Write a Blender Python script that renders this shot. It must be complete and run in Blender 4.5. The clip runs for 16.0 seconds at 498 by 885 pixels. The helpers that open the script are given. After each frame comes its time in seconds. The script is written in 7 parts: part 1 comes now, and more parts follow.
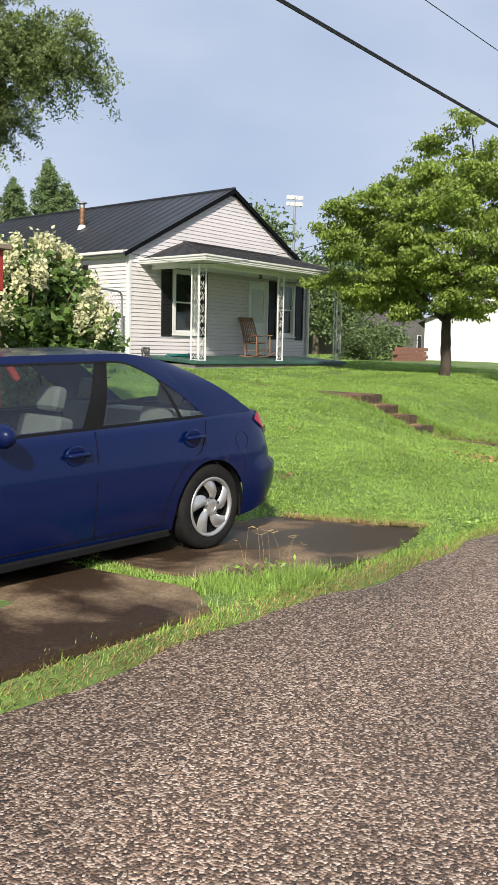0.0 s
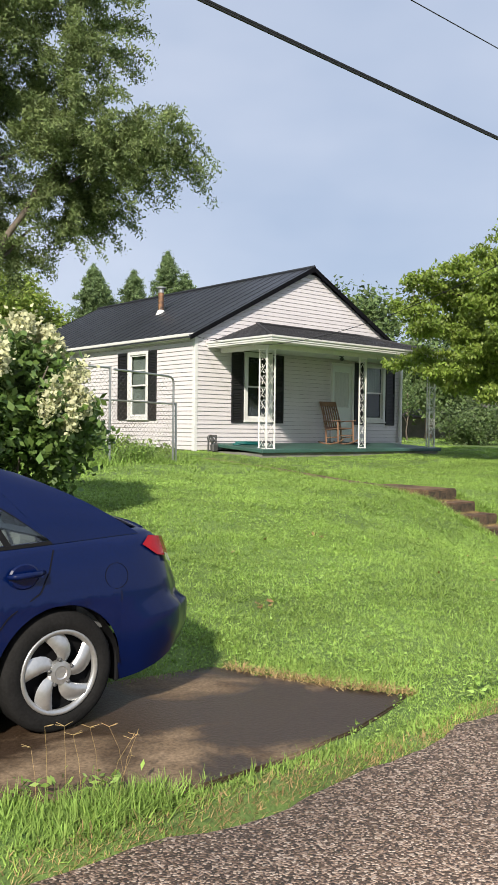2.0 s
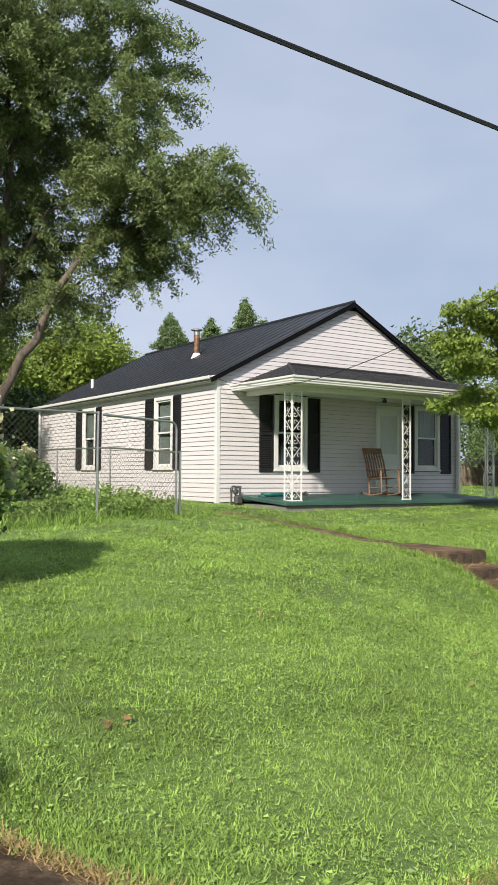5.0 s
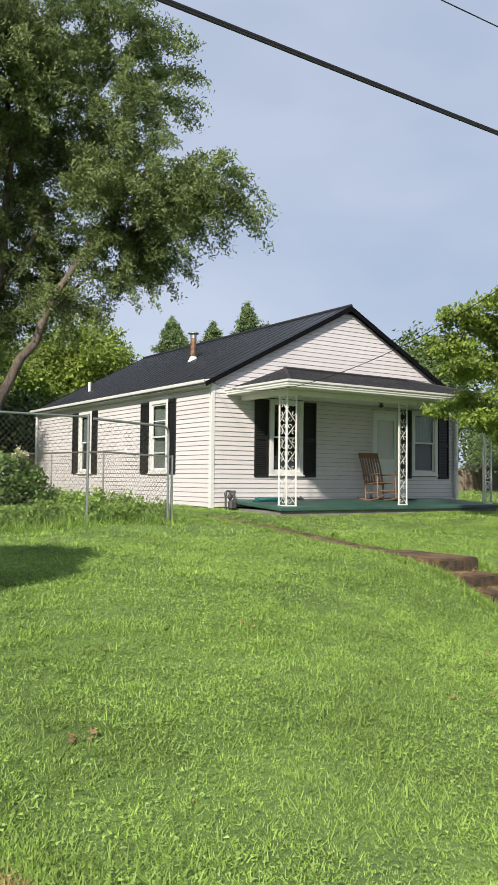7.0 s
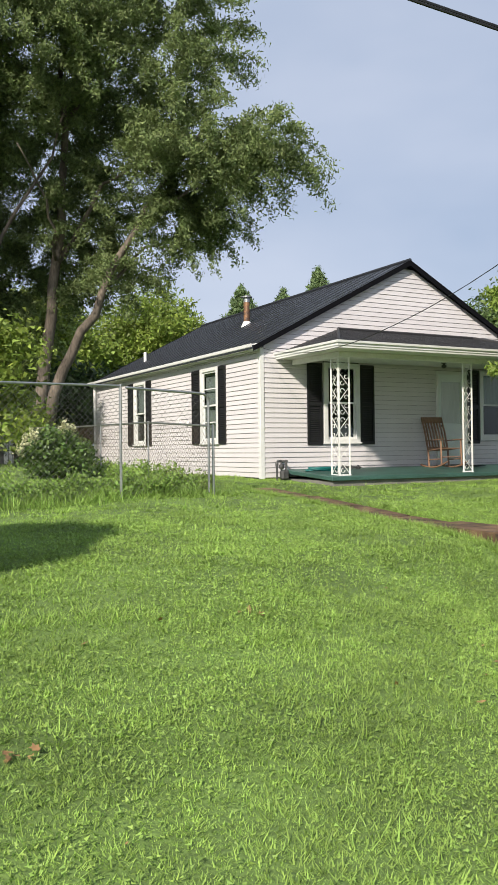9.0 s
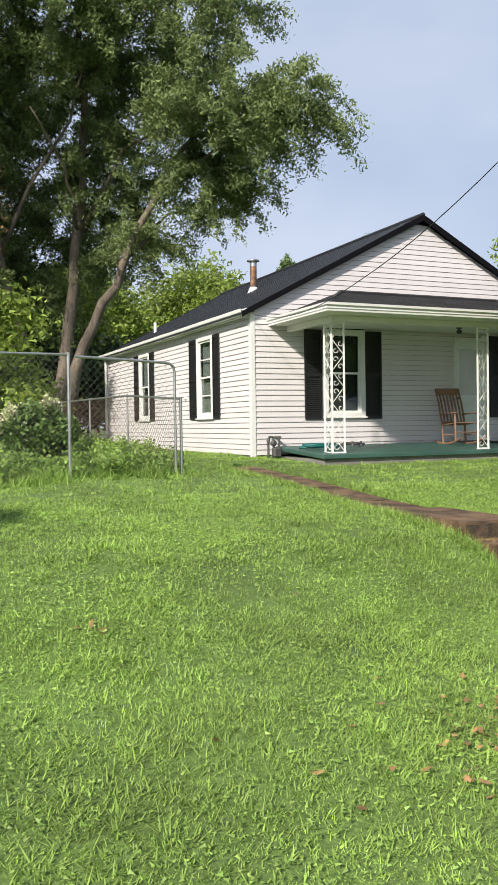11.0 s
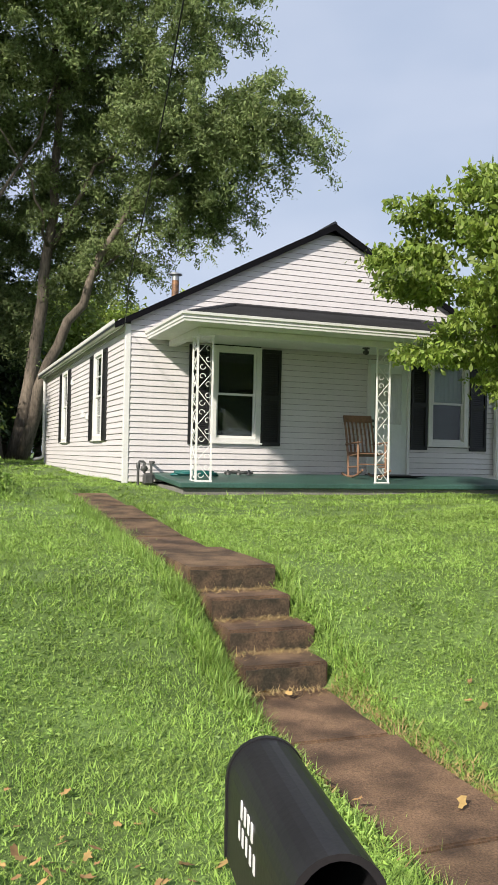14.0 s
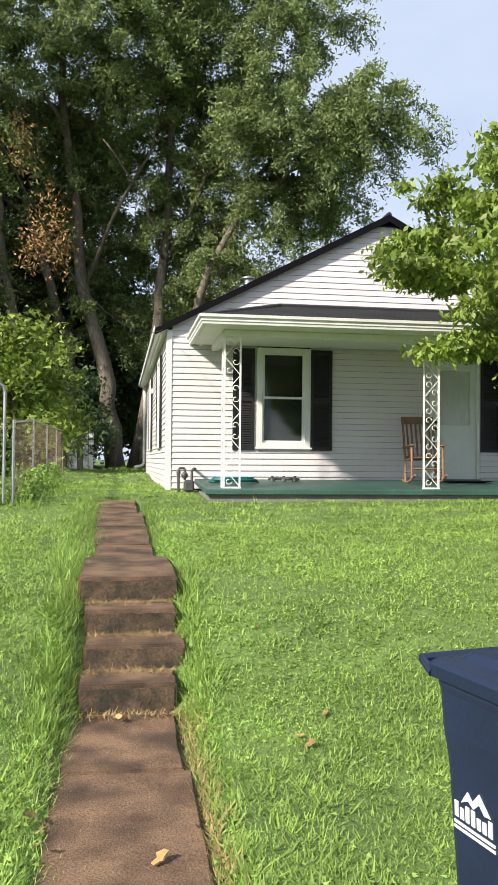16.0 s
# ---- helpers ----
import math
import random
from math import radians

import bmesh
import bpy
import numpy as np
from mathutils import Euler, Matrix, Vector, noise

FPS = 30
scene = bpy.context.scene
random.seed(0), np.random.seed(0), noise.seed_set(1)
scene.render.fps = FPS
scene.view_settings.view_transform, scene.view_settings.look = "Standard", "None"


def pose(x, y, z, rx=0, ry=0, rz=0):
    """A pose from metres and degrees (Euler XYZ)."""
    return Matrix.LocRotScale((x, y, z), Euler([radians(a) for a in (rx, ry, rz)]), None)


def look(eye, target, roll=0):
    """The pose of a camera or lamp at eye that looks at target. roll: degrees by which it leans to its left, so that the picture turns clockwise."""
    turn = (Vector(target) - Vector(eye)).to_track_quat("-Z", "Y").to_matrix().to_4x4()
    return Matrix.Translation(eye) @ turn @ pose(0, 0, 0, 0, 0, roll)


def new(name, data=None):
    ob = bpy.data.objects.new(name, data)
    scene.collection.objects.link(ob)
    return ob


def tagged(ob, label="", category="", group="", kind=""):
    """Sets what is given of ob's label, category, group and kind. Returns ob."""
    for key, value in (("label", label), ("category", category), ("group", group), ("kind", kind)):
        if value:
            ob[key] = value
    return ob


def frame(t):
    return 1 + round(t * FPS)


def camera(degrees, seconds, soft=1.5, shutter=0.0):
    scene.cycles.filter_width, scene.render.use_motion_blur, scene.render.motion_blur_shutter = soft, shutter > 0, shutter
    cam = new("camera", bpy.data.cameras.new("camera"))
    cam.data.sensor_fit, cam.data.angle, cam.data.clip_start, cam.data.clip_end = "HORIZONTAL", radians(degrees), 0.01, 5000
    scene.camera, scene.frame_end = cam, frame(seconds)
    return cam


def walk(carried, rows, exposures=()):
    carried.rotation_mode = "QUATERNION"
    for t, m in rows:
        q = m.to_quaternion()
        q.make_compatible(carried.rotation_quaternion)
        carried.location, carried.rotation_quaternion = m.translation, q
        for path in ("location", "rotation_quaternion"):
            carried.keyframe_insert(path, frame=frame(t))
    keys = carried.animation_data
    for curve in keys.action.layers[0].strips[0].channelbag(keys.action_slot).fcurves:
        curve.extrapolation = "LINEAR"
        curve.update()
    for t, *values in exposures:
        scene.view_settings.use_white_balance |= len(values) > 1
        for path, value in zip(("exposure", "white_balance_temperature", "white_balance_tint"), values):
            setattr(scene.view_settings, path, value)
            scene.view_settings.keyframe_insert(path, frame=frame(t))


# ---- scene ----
cam = camera(33.3, 16.0)
PATH = [
    (0, (-14.819, -16.455, 0.416), (-13.289, -15.186, 0.19), 1.2),
    (0.5, (-14.205, -16.402, 0.425), (-12.766, -15.028, 0.224), 0.8),
    (1, (-13.595, -16.381, 0.457), (-12.183, -14.973, 0.314), -0.4),
    (1.5, (-13.026, -16.402, 0.496), (-11.663, -14.941, 0.404), 0.5),
    (2, (-12.404, -16.28, 0.527), (-11.09, -14.773, 0.495), 0.7),
    (2.5, (-11.925, -16.353, 0.575), (-10.615, -14.842, 0.603), -0.1),
    (3, (-11.462, -16.268, 0.579), (-10.15, -14.759, 0.638), 0.3),
    (3.5, (-11.023, -16.179, 0.591), (-9.776, -14.617, 0.651), 0.1),
    (4, (-10.541, -16.034, 0.565), (-9.403, -14.389, 0.616), 0.1),
    (4.5, (-10.184, -15.892, 0.577), (-9.056, -14.242, 0.652), 0.4),
    (7, (-9.708, -15.896, 0.621), (-8.59, -14.24, 0.71), 0.6),
    (7.5, (-9.629, -15.883, 0.603), (-8.524, -14.218, 0.67), -0.0),
    (8, (-9.401, -15.753, 0.574), (-8.313, -14.075, 0.605), -0.5),
    (8.5, (-9.052, -15.62, 0.619), (-8.028, -13.902, 0.647), -0.7),
    (11, (-6.653, -14.822, 0.596), (-5.841, -12.995, 0.554), -0.8),
    (11.5, (-6.021, -14.791, 0.575), (-5.088, -13.022, 0.534), -1.3),
    (12, (-5.411, -14.617, 0.565), (-4.355, -12.918, 0.559), -0.5),
    (12.5, (-4.831, -14.571, 0.532), (-3.799, -12.858, 0.557), 0.5),
    (13, (-4.273, -14.455, 0.511), (-3.337, -12.688, 0.548), 0.8),
    (13.5, (-3.717, -14.498, 0.493), (-2.935, -12.658, 0.54), 0.5),
    (14, (-3.121, -14.512, 0.483), (-2.414, -12.642, 0.517), 1.2),
    (14.5, (-2.556, -14.517, 0.502), (-1.867, -12.64, 0.541), 0.4),
    (15, (-1.986, -14.542, 0.475), (-1.425, -12.623, 0.505), 0.8),
    (15.5, (-1.422, -14.551, 0.496), (-0.969, -12.603, 0.525), 1.0),
    (16, (-0.819, -14.637, 0.497), (-0.51, -12.661, 0.541), 0.5),
]
walk(cam, [(t, look(eye, target, roll)) for t, eye, target, roll in PATH],
     exposures=[(0, .36), (2.5, .34), (4.5, .27), (8.5, .26), (11, .40), (12.5, .26), (13.5, .32), (14.5, .44), (16, .66)])

# ---------------------------------------------------------------- light
SUN = Vector((1.0, 0.74, -0.80)).normalized()
world = bpy.data.worlds.new("world")
scene.world = world
world.use_nodes = True
wn, wl = world.node_tree.nodes, world.node_tree.links
wn.clear()
w_out = wn.new("ShaderNodeOutputWorld")
w_bg = wn.new("ShaderNodeBackground")
w_sky = wn.new("ShaderNodeTexSky")
w_sky.sky_type = "NISHITA"
w_sky.sun_disc = False
w_sky.sun_elevation = math.asin(-SUN.z)
w_sky.sun_rotation = math.atan2(-SUN.x, -SUN.y)
w_tc = wn.new("ShaderNodeTexCoord")
w_map = wn.new("ShaderNodeMapping")
w_map.inputs["Scale"].default_value = (1.0, 1.0, 2.2)
w_noise = wn.new("ShaderNodeTexNoise")
w_noise.inputs["Scale"].default_value = 2.0
w_noise.inputs["Detail"].default_value = 4.0
w_ramp = wn.new("ShaderNodeValToRGB")
w_ramp.color_ramp.elements[0].position = 0.32
w_ramp.color_ramp.elements[0].color = (3.75, 4.5, 5.95, 1)
w_ramp.color_ramp.elements[1].position = 0.72
w_ramp.color_ramp.elements[1].color = (5.6, 6.05, 7.2, 1)
w_mix = wn.new("ShaderNodeMixRGB")
w_mix.inputs["Fac"].default_value = 0.88
wl.new(w_tc.outputs["Generated"], w_map.inputs["Vector"])
wl.new(w_map.outputs["Vector"], w_noise.inputs["Vector"])
wl.new(w_noise.outputs["Fac"], w_ramp.inputs["Fac"])
wl.new(w_sky.outputs["Color"], w_mix.inputs["Color1"])
wl.new(w_ramp.outputs["Color"], w_mix.inputs["Color2"])
wl.new(w_mix.outputs["Color"], w_bg.inputs["Color"])
w_bg.inputs["Strength"].default_value = 0.1
wl.new(w_bg.outputs["Background"], w_out.inputs["Surface"])
sun_data = bpy.data.lights.new("sun", "SUN")
sun_data.energy = 5.0
sun_data.angle = radians(2.5)
sun_data.color = (1.0, 0.92, 0.80)
sun = new("sun", sun_data)
sun.matrix_basis = look((0, 0, 40), tuple(Vector((0, 0, 40)) + SUN))


# ---------------------------------------------------------------- materials
def material(name, color, rough=0.6, metal=0.0, vary=0.25, scale=3.0, fine=40.0, bump=0.15,
             island=0.0, obj=0.0, spec=0.5, tint=None, stretch=(1, 1, 1), trans=0.0, coat=0.0, bump_dist=0.01):
    """Principled surface with broad stains, fine grain and relief; island and obj vary the brightness piece by piece."""
    m = bpy.data.materials.new(name)
    m.use_nodes = True
    n, l = m.node_tree.nodes, m.node_tree.links
    p = n["Principled BSDF"]
    p.inputs["Roughness"].default_value = rough
    p.inputs["Metallic"].default_value = metal
    p.inputs["Specular IOR Level"].default_value = spec
    p.inputs["Coat Weight"].default_value = coat
    tc = n.new("ShaderNodeTexCoord")
    mp = n.new("ShaderNodeMapping")
    mp.inputs["Scale"].default_value = stretch
    l.new(tc.outputs["Object"], mp.inputs["Vector"])
    a = n.new("ShaderNodeTexNoise")
    a.inputs["Scale"].default_value = scale
    a.inputs["Detail"].default_value = 5.0
    b = n.new("ShaderNodeTexNoise")
    b.inputs["Scale"].default_value = fine
    b.inputs["Detail"].default_value = 3.0
    l.new(mp.outputs["Vector"], a.inputs["Vector"])
    l.new(mp.outputs["Vector"], b.inputs["Vector"])
    dark = tint or tuple(c * (1 - vary) for c in color)
    ramp = n.new("ShaderNodeValToRGB")
    ramp.color_ramp.elements[0].position, ramp.color_ramp.elements[1].position = 0.35, 0.65
    ramp.color_ramp.elements[0].color = (*dark, 1)
    ramp.color_ramp.elements[1].color = (*color, 1)
    l.new(a.outputs["Fac"], ramp.inputs["Fac"])
    mul = n.new("ShaderNodeMixRGB")
    mul.blend_type = "MULTIPLY"
    mul.inputs["Fac"].default_value = 1.0
    gr = n.new("ShaderNodeMapRange")
    gr.inputs["From Min"].default_value, gr.inputs["From Max"].default_value = 0.3, 0.7
    gr.inputs["To Min"].default_value, gr.inputs["To Max"].default_value = 1 - vary * 0.7, 1 + vary * 0.5
    l.new(b.outputs["Fac"], gr.inputs["Value"])
    l.new(ramp.outputs["Color"], mul.inputs["Color1"])
    l.new(gr.outputs["Result"], mul.inputs["Color2"])
    col = mul.outputs["Color"]
    for amount, node, out in ((island, "ShaderNodeNewGeometry", "Random Per Island"), (obj, "ShaderNodeObjectInfo", "Random")):
        if amount:
            g = n.new(node)
            hsv = n.new("ShaderNodeHueSaturation")
            r1 = n.new("ShaderNodeMapRange")
            r1.inputs["To Min"].default_value, r1.inputs["To Max"].default_value = 1 - amount, 1 + amount
            l.new(g.outputs[out], r1.inputs["Value"])
            l.new(r1.outputs["Result"], hsv.inputs["Value"])
            r2 = n.new("ShaderNodeMapRange")
            r2.inputs["To Min"].default_value, r2.inputs["To Max"].default_value = 0.5 - amount * 0.03, 0.5 + amount * 0.03
            w2 = n.new("ShaderNodeMath")
            w2.operation = "FRACT"
            w3 = n.new("ShaderNodeMath")
            w3.operation = "MULTIPLY"
            w3.inputs[1].default_value = 7.31
            l.new(g.outputs[out], w3.inputs[0])
            l.new(w3.outputs[0], w2.inputs[0])
            l.new(w2.outputs[0], r2.inputs["Value"])
            l.new(r2.outputs["Result"], hsv.inputs["Hue"])
            l.new(col, hsv.inputs["Color"])
            col = hsv.outputs["Color"]
    l.new(col, p.inputs["Base Color"])
    if bump:
        bp = n.new("ShaderNodeBump")
        bp.inputs["Strength"].default_value = bump
        bp.inputs["Distance"].default_value = bump_dist
        l.new(b.outputs["Fac"], bp.inputs["Height"])
        l.new(bp.outputs["Normal"], p.inputs["Normal"])
    if trans:
        tr = n.new("ShaderNodeBsdfTranslucent")
        l.new(col, tr.inputs["Color"])
        mx = n.new("ShaderNodeMixShader")
        mx.inputs["Fac"].default_value = trans
        l.new(p.outputs["BSDF"], mx.inputs[1])
        l.new(tr.outputs["BSDF"], mx.inputs[2])
        l.new(mx.outputs["Shader"], n["Material Output"].inputs["Surface"])
    return m


def glass(name, tint, gloss=1.5):
    m = bpy.data.materials.new(name)
    m.use_nodes = True
    n, l = m.node_tree.nodes, m.node_tree.links
    n.remove(n["Principled BSDF"])
    t = n.new("ShaderNodeBsdfTransparent")
    t.inputs["Color"].default_value = (*tint, 1)
    g = n.new("ShaderNodeBsdfGlossy")
    g.inputs["Roughness"].default_value = 0.02
    f = n.new("ShaderNodeLayerWeight")
    f.inputs["Blend"].default_value = 0.5
    power = n.new("ShaderNodeMath")
    power.operation = "POWER"
    power.inputs[1].default_value = 5.0
    l.new(f.outputs["Facing"], power.inputs[0])
    r0 = ((gloss - 1) / (gloss + 1)) ** 2
    amount = n.new("ShaderNodeMath")
    amount.operation = "MULTIPLY_ADD"
    amount.inputs[1].default_value, amount.inputs[2].default_value = 1 - r0, r0
    l.new(power.outputs[0], amount.inputs[0])
    mx = n.new("ShaderNodeMixShader")
    l.new(amount.outputs[0], mx.inputs["Fac"])
    l.new(t.outputs["BSDF"], mx.inputs[1])
    l.new(g.outputs["BSDF"], mx.inputs[2])
    l.new(mx.outputs["Shader"], n["Material Output"].inputs["Surface"])
    return m


M_SIDING = material("vinyl_siding", (0.635, 0.603, 0.615), 0.5, vary=0.07, scale=0.9, fine=22, bump=0.05, obj=0.03)
M_TRIM = material("white_trim", (0.70, 0.695, 0.68), 0.45, vary=0.08, scale=3, fine=30, bump=0.04)
M_IRON = material("white_iron_paint", (0.82, 0.81, 0.78), 0.45, vary=0.1, scale=6, fine=60, bump=0.1)
M_SOFFIT = material("soffit_paint", (0.74, 0.73, 0.68), 0.55, vary=0.08, scale=2, fine=25, bump=0.04)
M_ROOF = material("dark_metal_roof", (0.030, 0.033, 0.042), 0.42, vary=0.25, scale=0.7, fine=14, bump=0.08)
M_SHINGLE = material("charcoal_shingle", (0.038, 0.037, 0.041), 0.6, vary=0.35, scale=1.2, fine=50, bump=0.35)
M_BLACK = material("black_shutter_paint", (0.010, 0.010, 0.012), 0.55, vary=0.3, scale=4, fine=40, bump=0.05)
M_DOOR = material("door_paint", (0.70, 0.74, 0.72), 0.4, vary=0.06, scale=2, fine=30, bump=0.03)
M_DECK = material("green_deck_paint", (0.045, 0.11, 0.09), 0.5, vary=0.3, scale=1.4, fine=25, bump=0.1)
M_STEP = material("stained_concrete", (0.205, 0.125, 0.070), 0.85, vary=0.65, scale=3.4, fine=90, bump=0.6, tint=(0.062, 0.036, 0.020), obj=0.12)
# Risers: moss stain and the shade of upright faces share this darker colour.
M_RISER = material("stained_shaded_riser", (0.095, 0.060, 0.036), 0.9, vary=0.6, scale=7, fine=60, bump=0.6, tint=(0.030, 0.024, 0.014), obj=0.15)
# Blind grey also holds the sky and tree reflections of the panes.
M_BLIND = material("reflection_grey_blind", (0.27, 0.29, 0.285), 0.8, vary=0.25, scale=2, fine=30, bump=0.05)
M_BLOCK = material("foundation_block", (0.22, 0.21, 0.19), 0.85, vary=0.3, scale=2, fine=40, bump=0.3)
M_GLASS = glass("window_glass", (0.75, 0.8, 0.78), 1.5)
M_DOORGLASS = glass("door_glass", (0.97, 0.98, 0.97), 1.35)
M_CARGLASS = glass("car_glass", (0.80, 0.87, 0.84), 1.85)
M_DARK = material("dark_interior", (0.03, 0.03, 0.03), 0.9, vary=0.3, bump=0.0)
M_CURTAIN = material("curtain_cloth", (0.66, 0.66, 0.64), 0.9, vary=0.15, scale=3, fine=30, bump=0.1, stretch=(8, 8, 1))
M_SCREEN = material("window_screen", (0.045, 0.047, 0.045), 0.8, vary=0.2, scale=5, fine=120, bump=0.1)
M_WOOD = material("chair_wood", (0.27, 0.15, 0.09), 0.55, vary=0.35, scale=3, fine=30, bump=0.15, stretch=(6, 6, 1))
M_RUST = material("rusty_flue", (0.32, 0.17, 0.085), 0.6, metal=0.4, vary=0.5, scale=9, fine=50, bump=0.2, tint=(0.09, 0.06, 0.05))
M_STEEL = material("galvanised_steel", (0.45, 0.46, 0.46), 0.42, metal=0.85, vary=0.2, scale=8, fine=60, bump=0.1)
M_METER = material("grey_meter_paint", (0.10, 0.10, 0.10), 0.5, metal=0.3, vary=0.3, scale=9, fine=50, bump=0.1)
M_HOSE = material("teal_hose", (0.01, 0.14, 0.13), 0.4, vary=0.25, scale=6, fine=40, bump=0.05)
M_RUBBER = material("tyre_rubber", (0.018, 0.0175, 0.017), 0.9, vary=0.3, scale=7, fine=60, bump=0.2, spec=0.12)
M_RIM = material("silver_wheel_cover", (0.55, 0.55, 0.54), 0.32, metal=0.75, vary=0.12, scale=8, fine=40, bump=0.03)
M_PAINT = material("blue_car_paint", (0.0012, 0.0070, 0.050), 0.3, metal=0.0, vary=0.1, scale=2, fine=60, bump=0.0, coat=0.45, spec=0.12)
M_RAKE = material("black_rake_metal", (0.005, 0.005, 0.007), 0.85, vary=0.2, scale=3, fine=30, bump=0.05, spec=0.1)
M_WIRE = material("weathered_wire", (0.22, 0.22, 0.21), 0.6, metal=0.5, vary=0.2, bump=0.0)
M_RUSTWIRE = material("rusty_wire", (0.13, 0.085, 0.06), 0.8, metal=0.2, vary=0.3, bump=0.0)
M_PLASTIC = material("black_plastic", (0.010, 0.010, 0.011), 0.6, vary=0.2, scale=6, fine=60, bump=0.05, spec=0.12)
M_RED = material("tail_lamp_red", (0.34, 0.004, 0.008), 0.2, vary=0.1, bump=0.0, spec=0.3)
M_CLEAR = material("lamp_clear", (0.62, 0.60, 0.58), 0.15, vary=0.1, bump=0.0)
M_SEAT = material("seat_cloth", (0.13, 0.135, 0.135), 0.9, vary=0.2, scale=8, fine=60, bump=0.1)
M_BIN = material("navy_bin_plastic", (0.010, 0.020, 0.052), 0.45, vary=0.18, scale=5, fine=50, bump=0.08)
M_LETTER = material("white_lettering", (0.72, 0.72, 0.72), 0.6, vary=0.08, bump=0.02)
M_MAILBOX = material("black_mailbox_steel", (0.017, 0.016, 0.018), 0.42, vary=0.25, scale=9, fine=70, bump=0.06)
M_POST = material("weathered_post", (0.24, 0.19, 0.14), 0.85, vary=0.35, scale=4, fine=40, bump=0.3, stretch=(5, 5, 1))
M_REDWOOD = material("red_painted_wood", (0.36, 0.035, 0.025), 0.6, vary=0.3, scale=4, fine=30, bump=0.15)
M_CABLE = material("black_cable", (0.012, 0.012, 0.014), 0.6, vary=0.2, bump=0.0)
M_BARK = material("grey_bark", (0.20, 0.165, 0.13), 0.95, vary=0.5, scale=2.5, fine=18, bump=0.7, stretch=(1, 1, 0.25), bump_dist=0.03)
M_DARKBARK = material("dark_bark", (0.075, 0.058, 0.045), 0.95, vary=0.4, scale=3, fine=22, bump=0.6, stretch=(1, 1, 0.25), bump_dist=0.02)
M_FENCE = material("weathered_fence_wood", (0.34, 0.27, 0.20), 0.85, vary=0.3, scale=3, fine=30, bump=0.2, obj=0.15)
M_BRICK = material("red_brick_wall", (0.26, 0.12, 0.085), 0.85, vary=0.35, scale=5, fine=30, bump=0.3)
M_DUSTY = material("old_grey_roof", (0.10, 0.085, 0.085), 0.85, vary=0.3, scale=2, fine=20, bump=0.2)
M_OAK = material("oak_leaves", (0.225, 0.295, 0.105), 0.7, vary=0.35, scale=0.5, fine=6, bump=0.0, island=0.4, trans=0.36)
M_DOG = material("dogwood_leaves", (0.25, 0.345, 0.06), 0.5, vary=0.3, scale=0.9, fine=8, bump=0.0, island=0.35, trans=0.35)
M_BUSH = material("hydrangea_leaves", (0.12, 0.20, 0.045), 0.5, vary=0.3, scale=1.5, fine=9, bump=0.0, island=0.4, trans=0.25)
M_BLOOM = material("cream_blooms", (0.66, 0.66, 0.40), 0.8, vary=0.2, scale=4, fine=30, bump=0.0, island=0.15, trans=0.25)
M_FAR = material("far_leaves", (0.14, 0.21, 0.07), 0.6, vary=0.35, scale=0.3, fine=4, bump=0.0, island=0.4, trans=0.25)
# M_LIME and M_SHADE carry sunlight and shade in the leaf colour itself.
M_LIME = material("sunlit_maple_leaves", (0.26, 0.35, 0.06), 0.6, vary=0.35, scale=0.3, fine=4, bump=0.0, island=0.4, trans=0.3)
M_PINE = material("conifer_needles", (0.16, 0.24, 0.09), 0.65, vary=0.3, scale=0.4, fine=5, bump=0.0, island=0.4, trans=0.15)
M_SHADE = material("shaded_leaves", (0.065, 0.11, 0.035), 0.6, vary=0.35, scale=0.4, fine=5, bump=0.0, island=0.45, trans=0.2)
M_GRASS = material("grass_blades", (0.345, 0.515, 0.108), 0.85, vary=0.33, scale=1.1, fine=9, bump=0.0, island=0.24, trans=0.25)
M_TUFT = material("coarse_grass_blades", (0.31, 0.465, 0.10), 0.55, vary=0.3, scale=0.6, fine=5, bump=0.0, island=0.35, trans=0.3)
M_STRAW = material("dry_straw", (0.42, 0.30, 0.13), 0.8, vary=0.3, scale=3, fine=20, bump=0.0, island=0.3)
M_BROWN = material("fallen_leaves", (0.37, 0.225, 0.085), 0.75, vary=0.35, scale=4, fine=30, bump=0.0, island=0.45)
M_SOIL = material("lawn_soil", (0.138, 0.218, 0.05), 0.95, vary=0.4, scale=0.8, fine=26, bump=0.6, tint=(0.085, 0.134, 0.031), bump_dist=0.03)


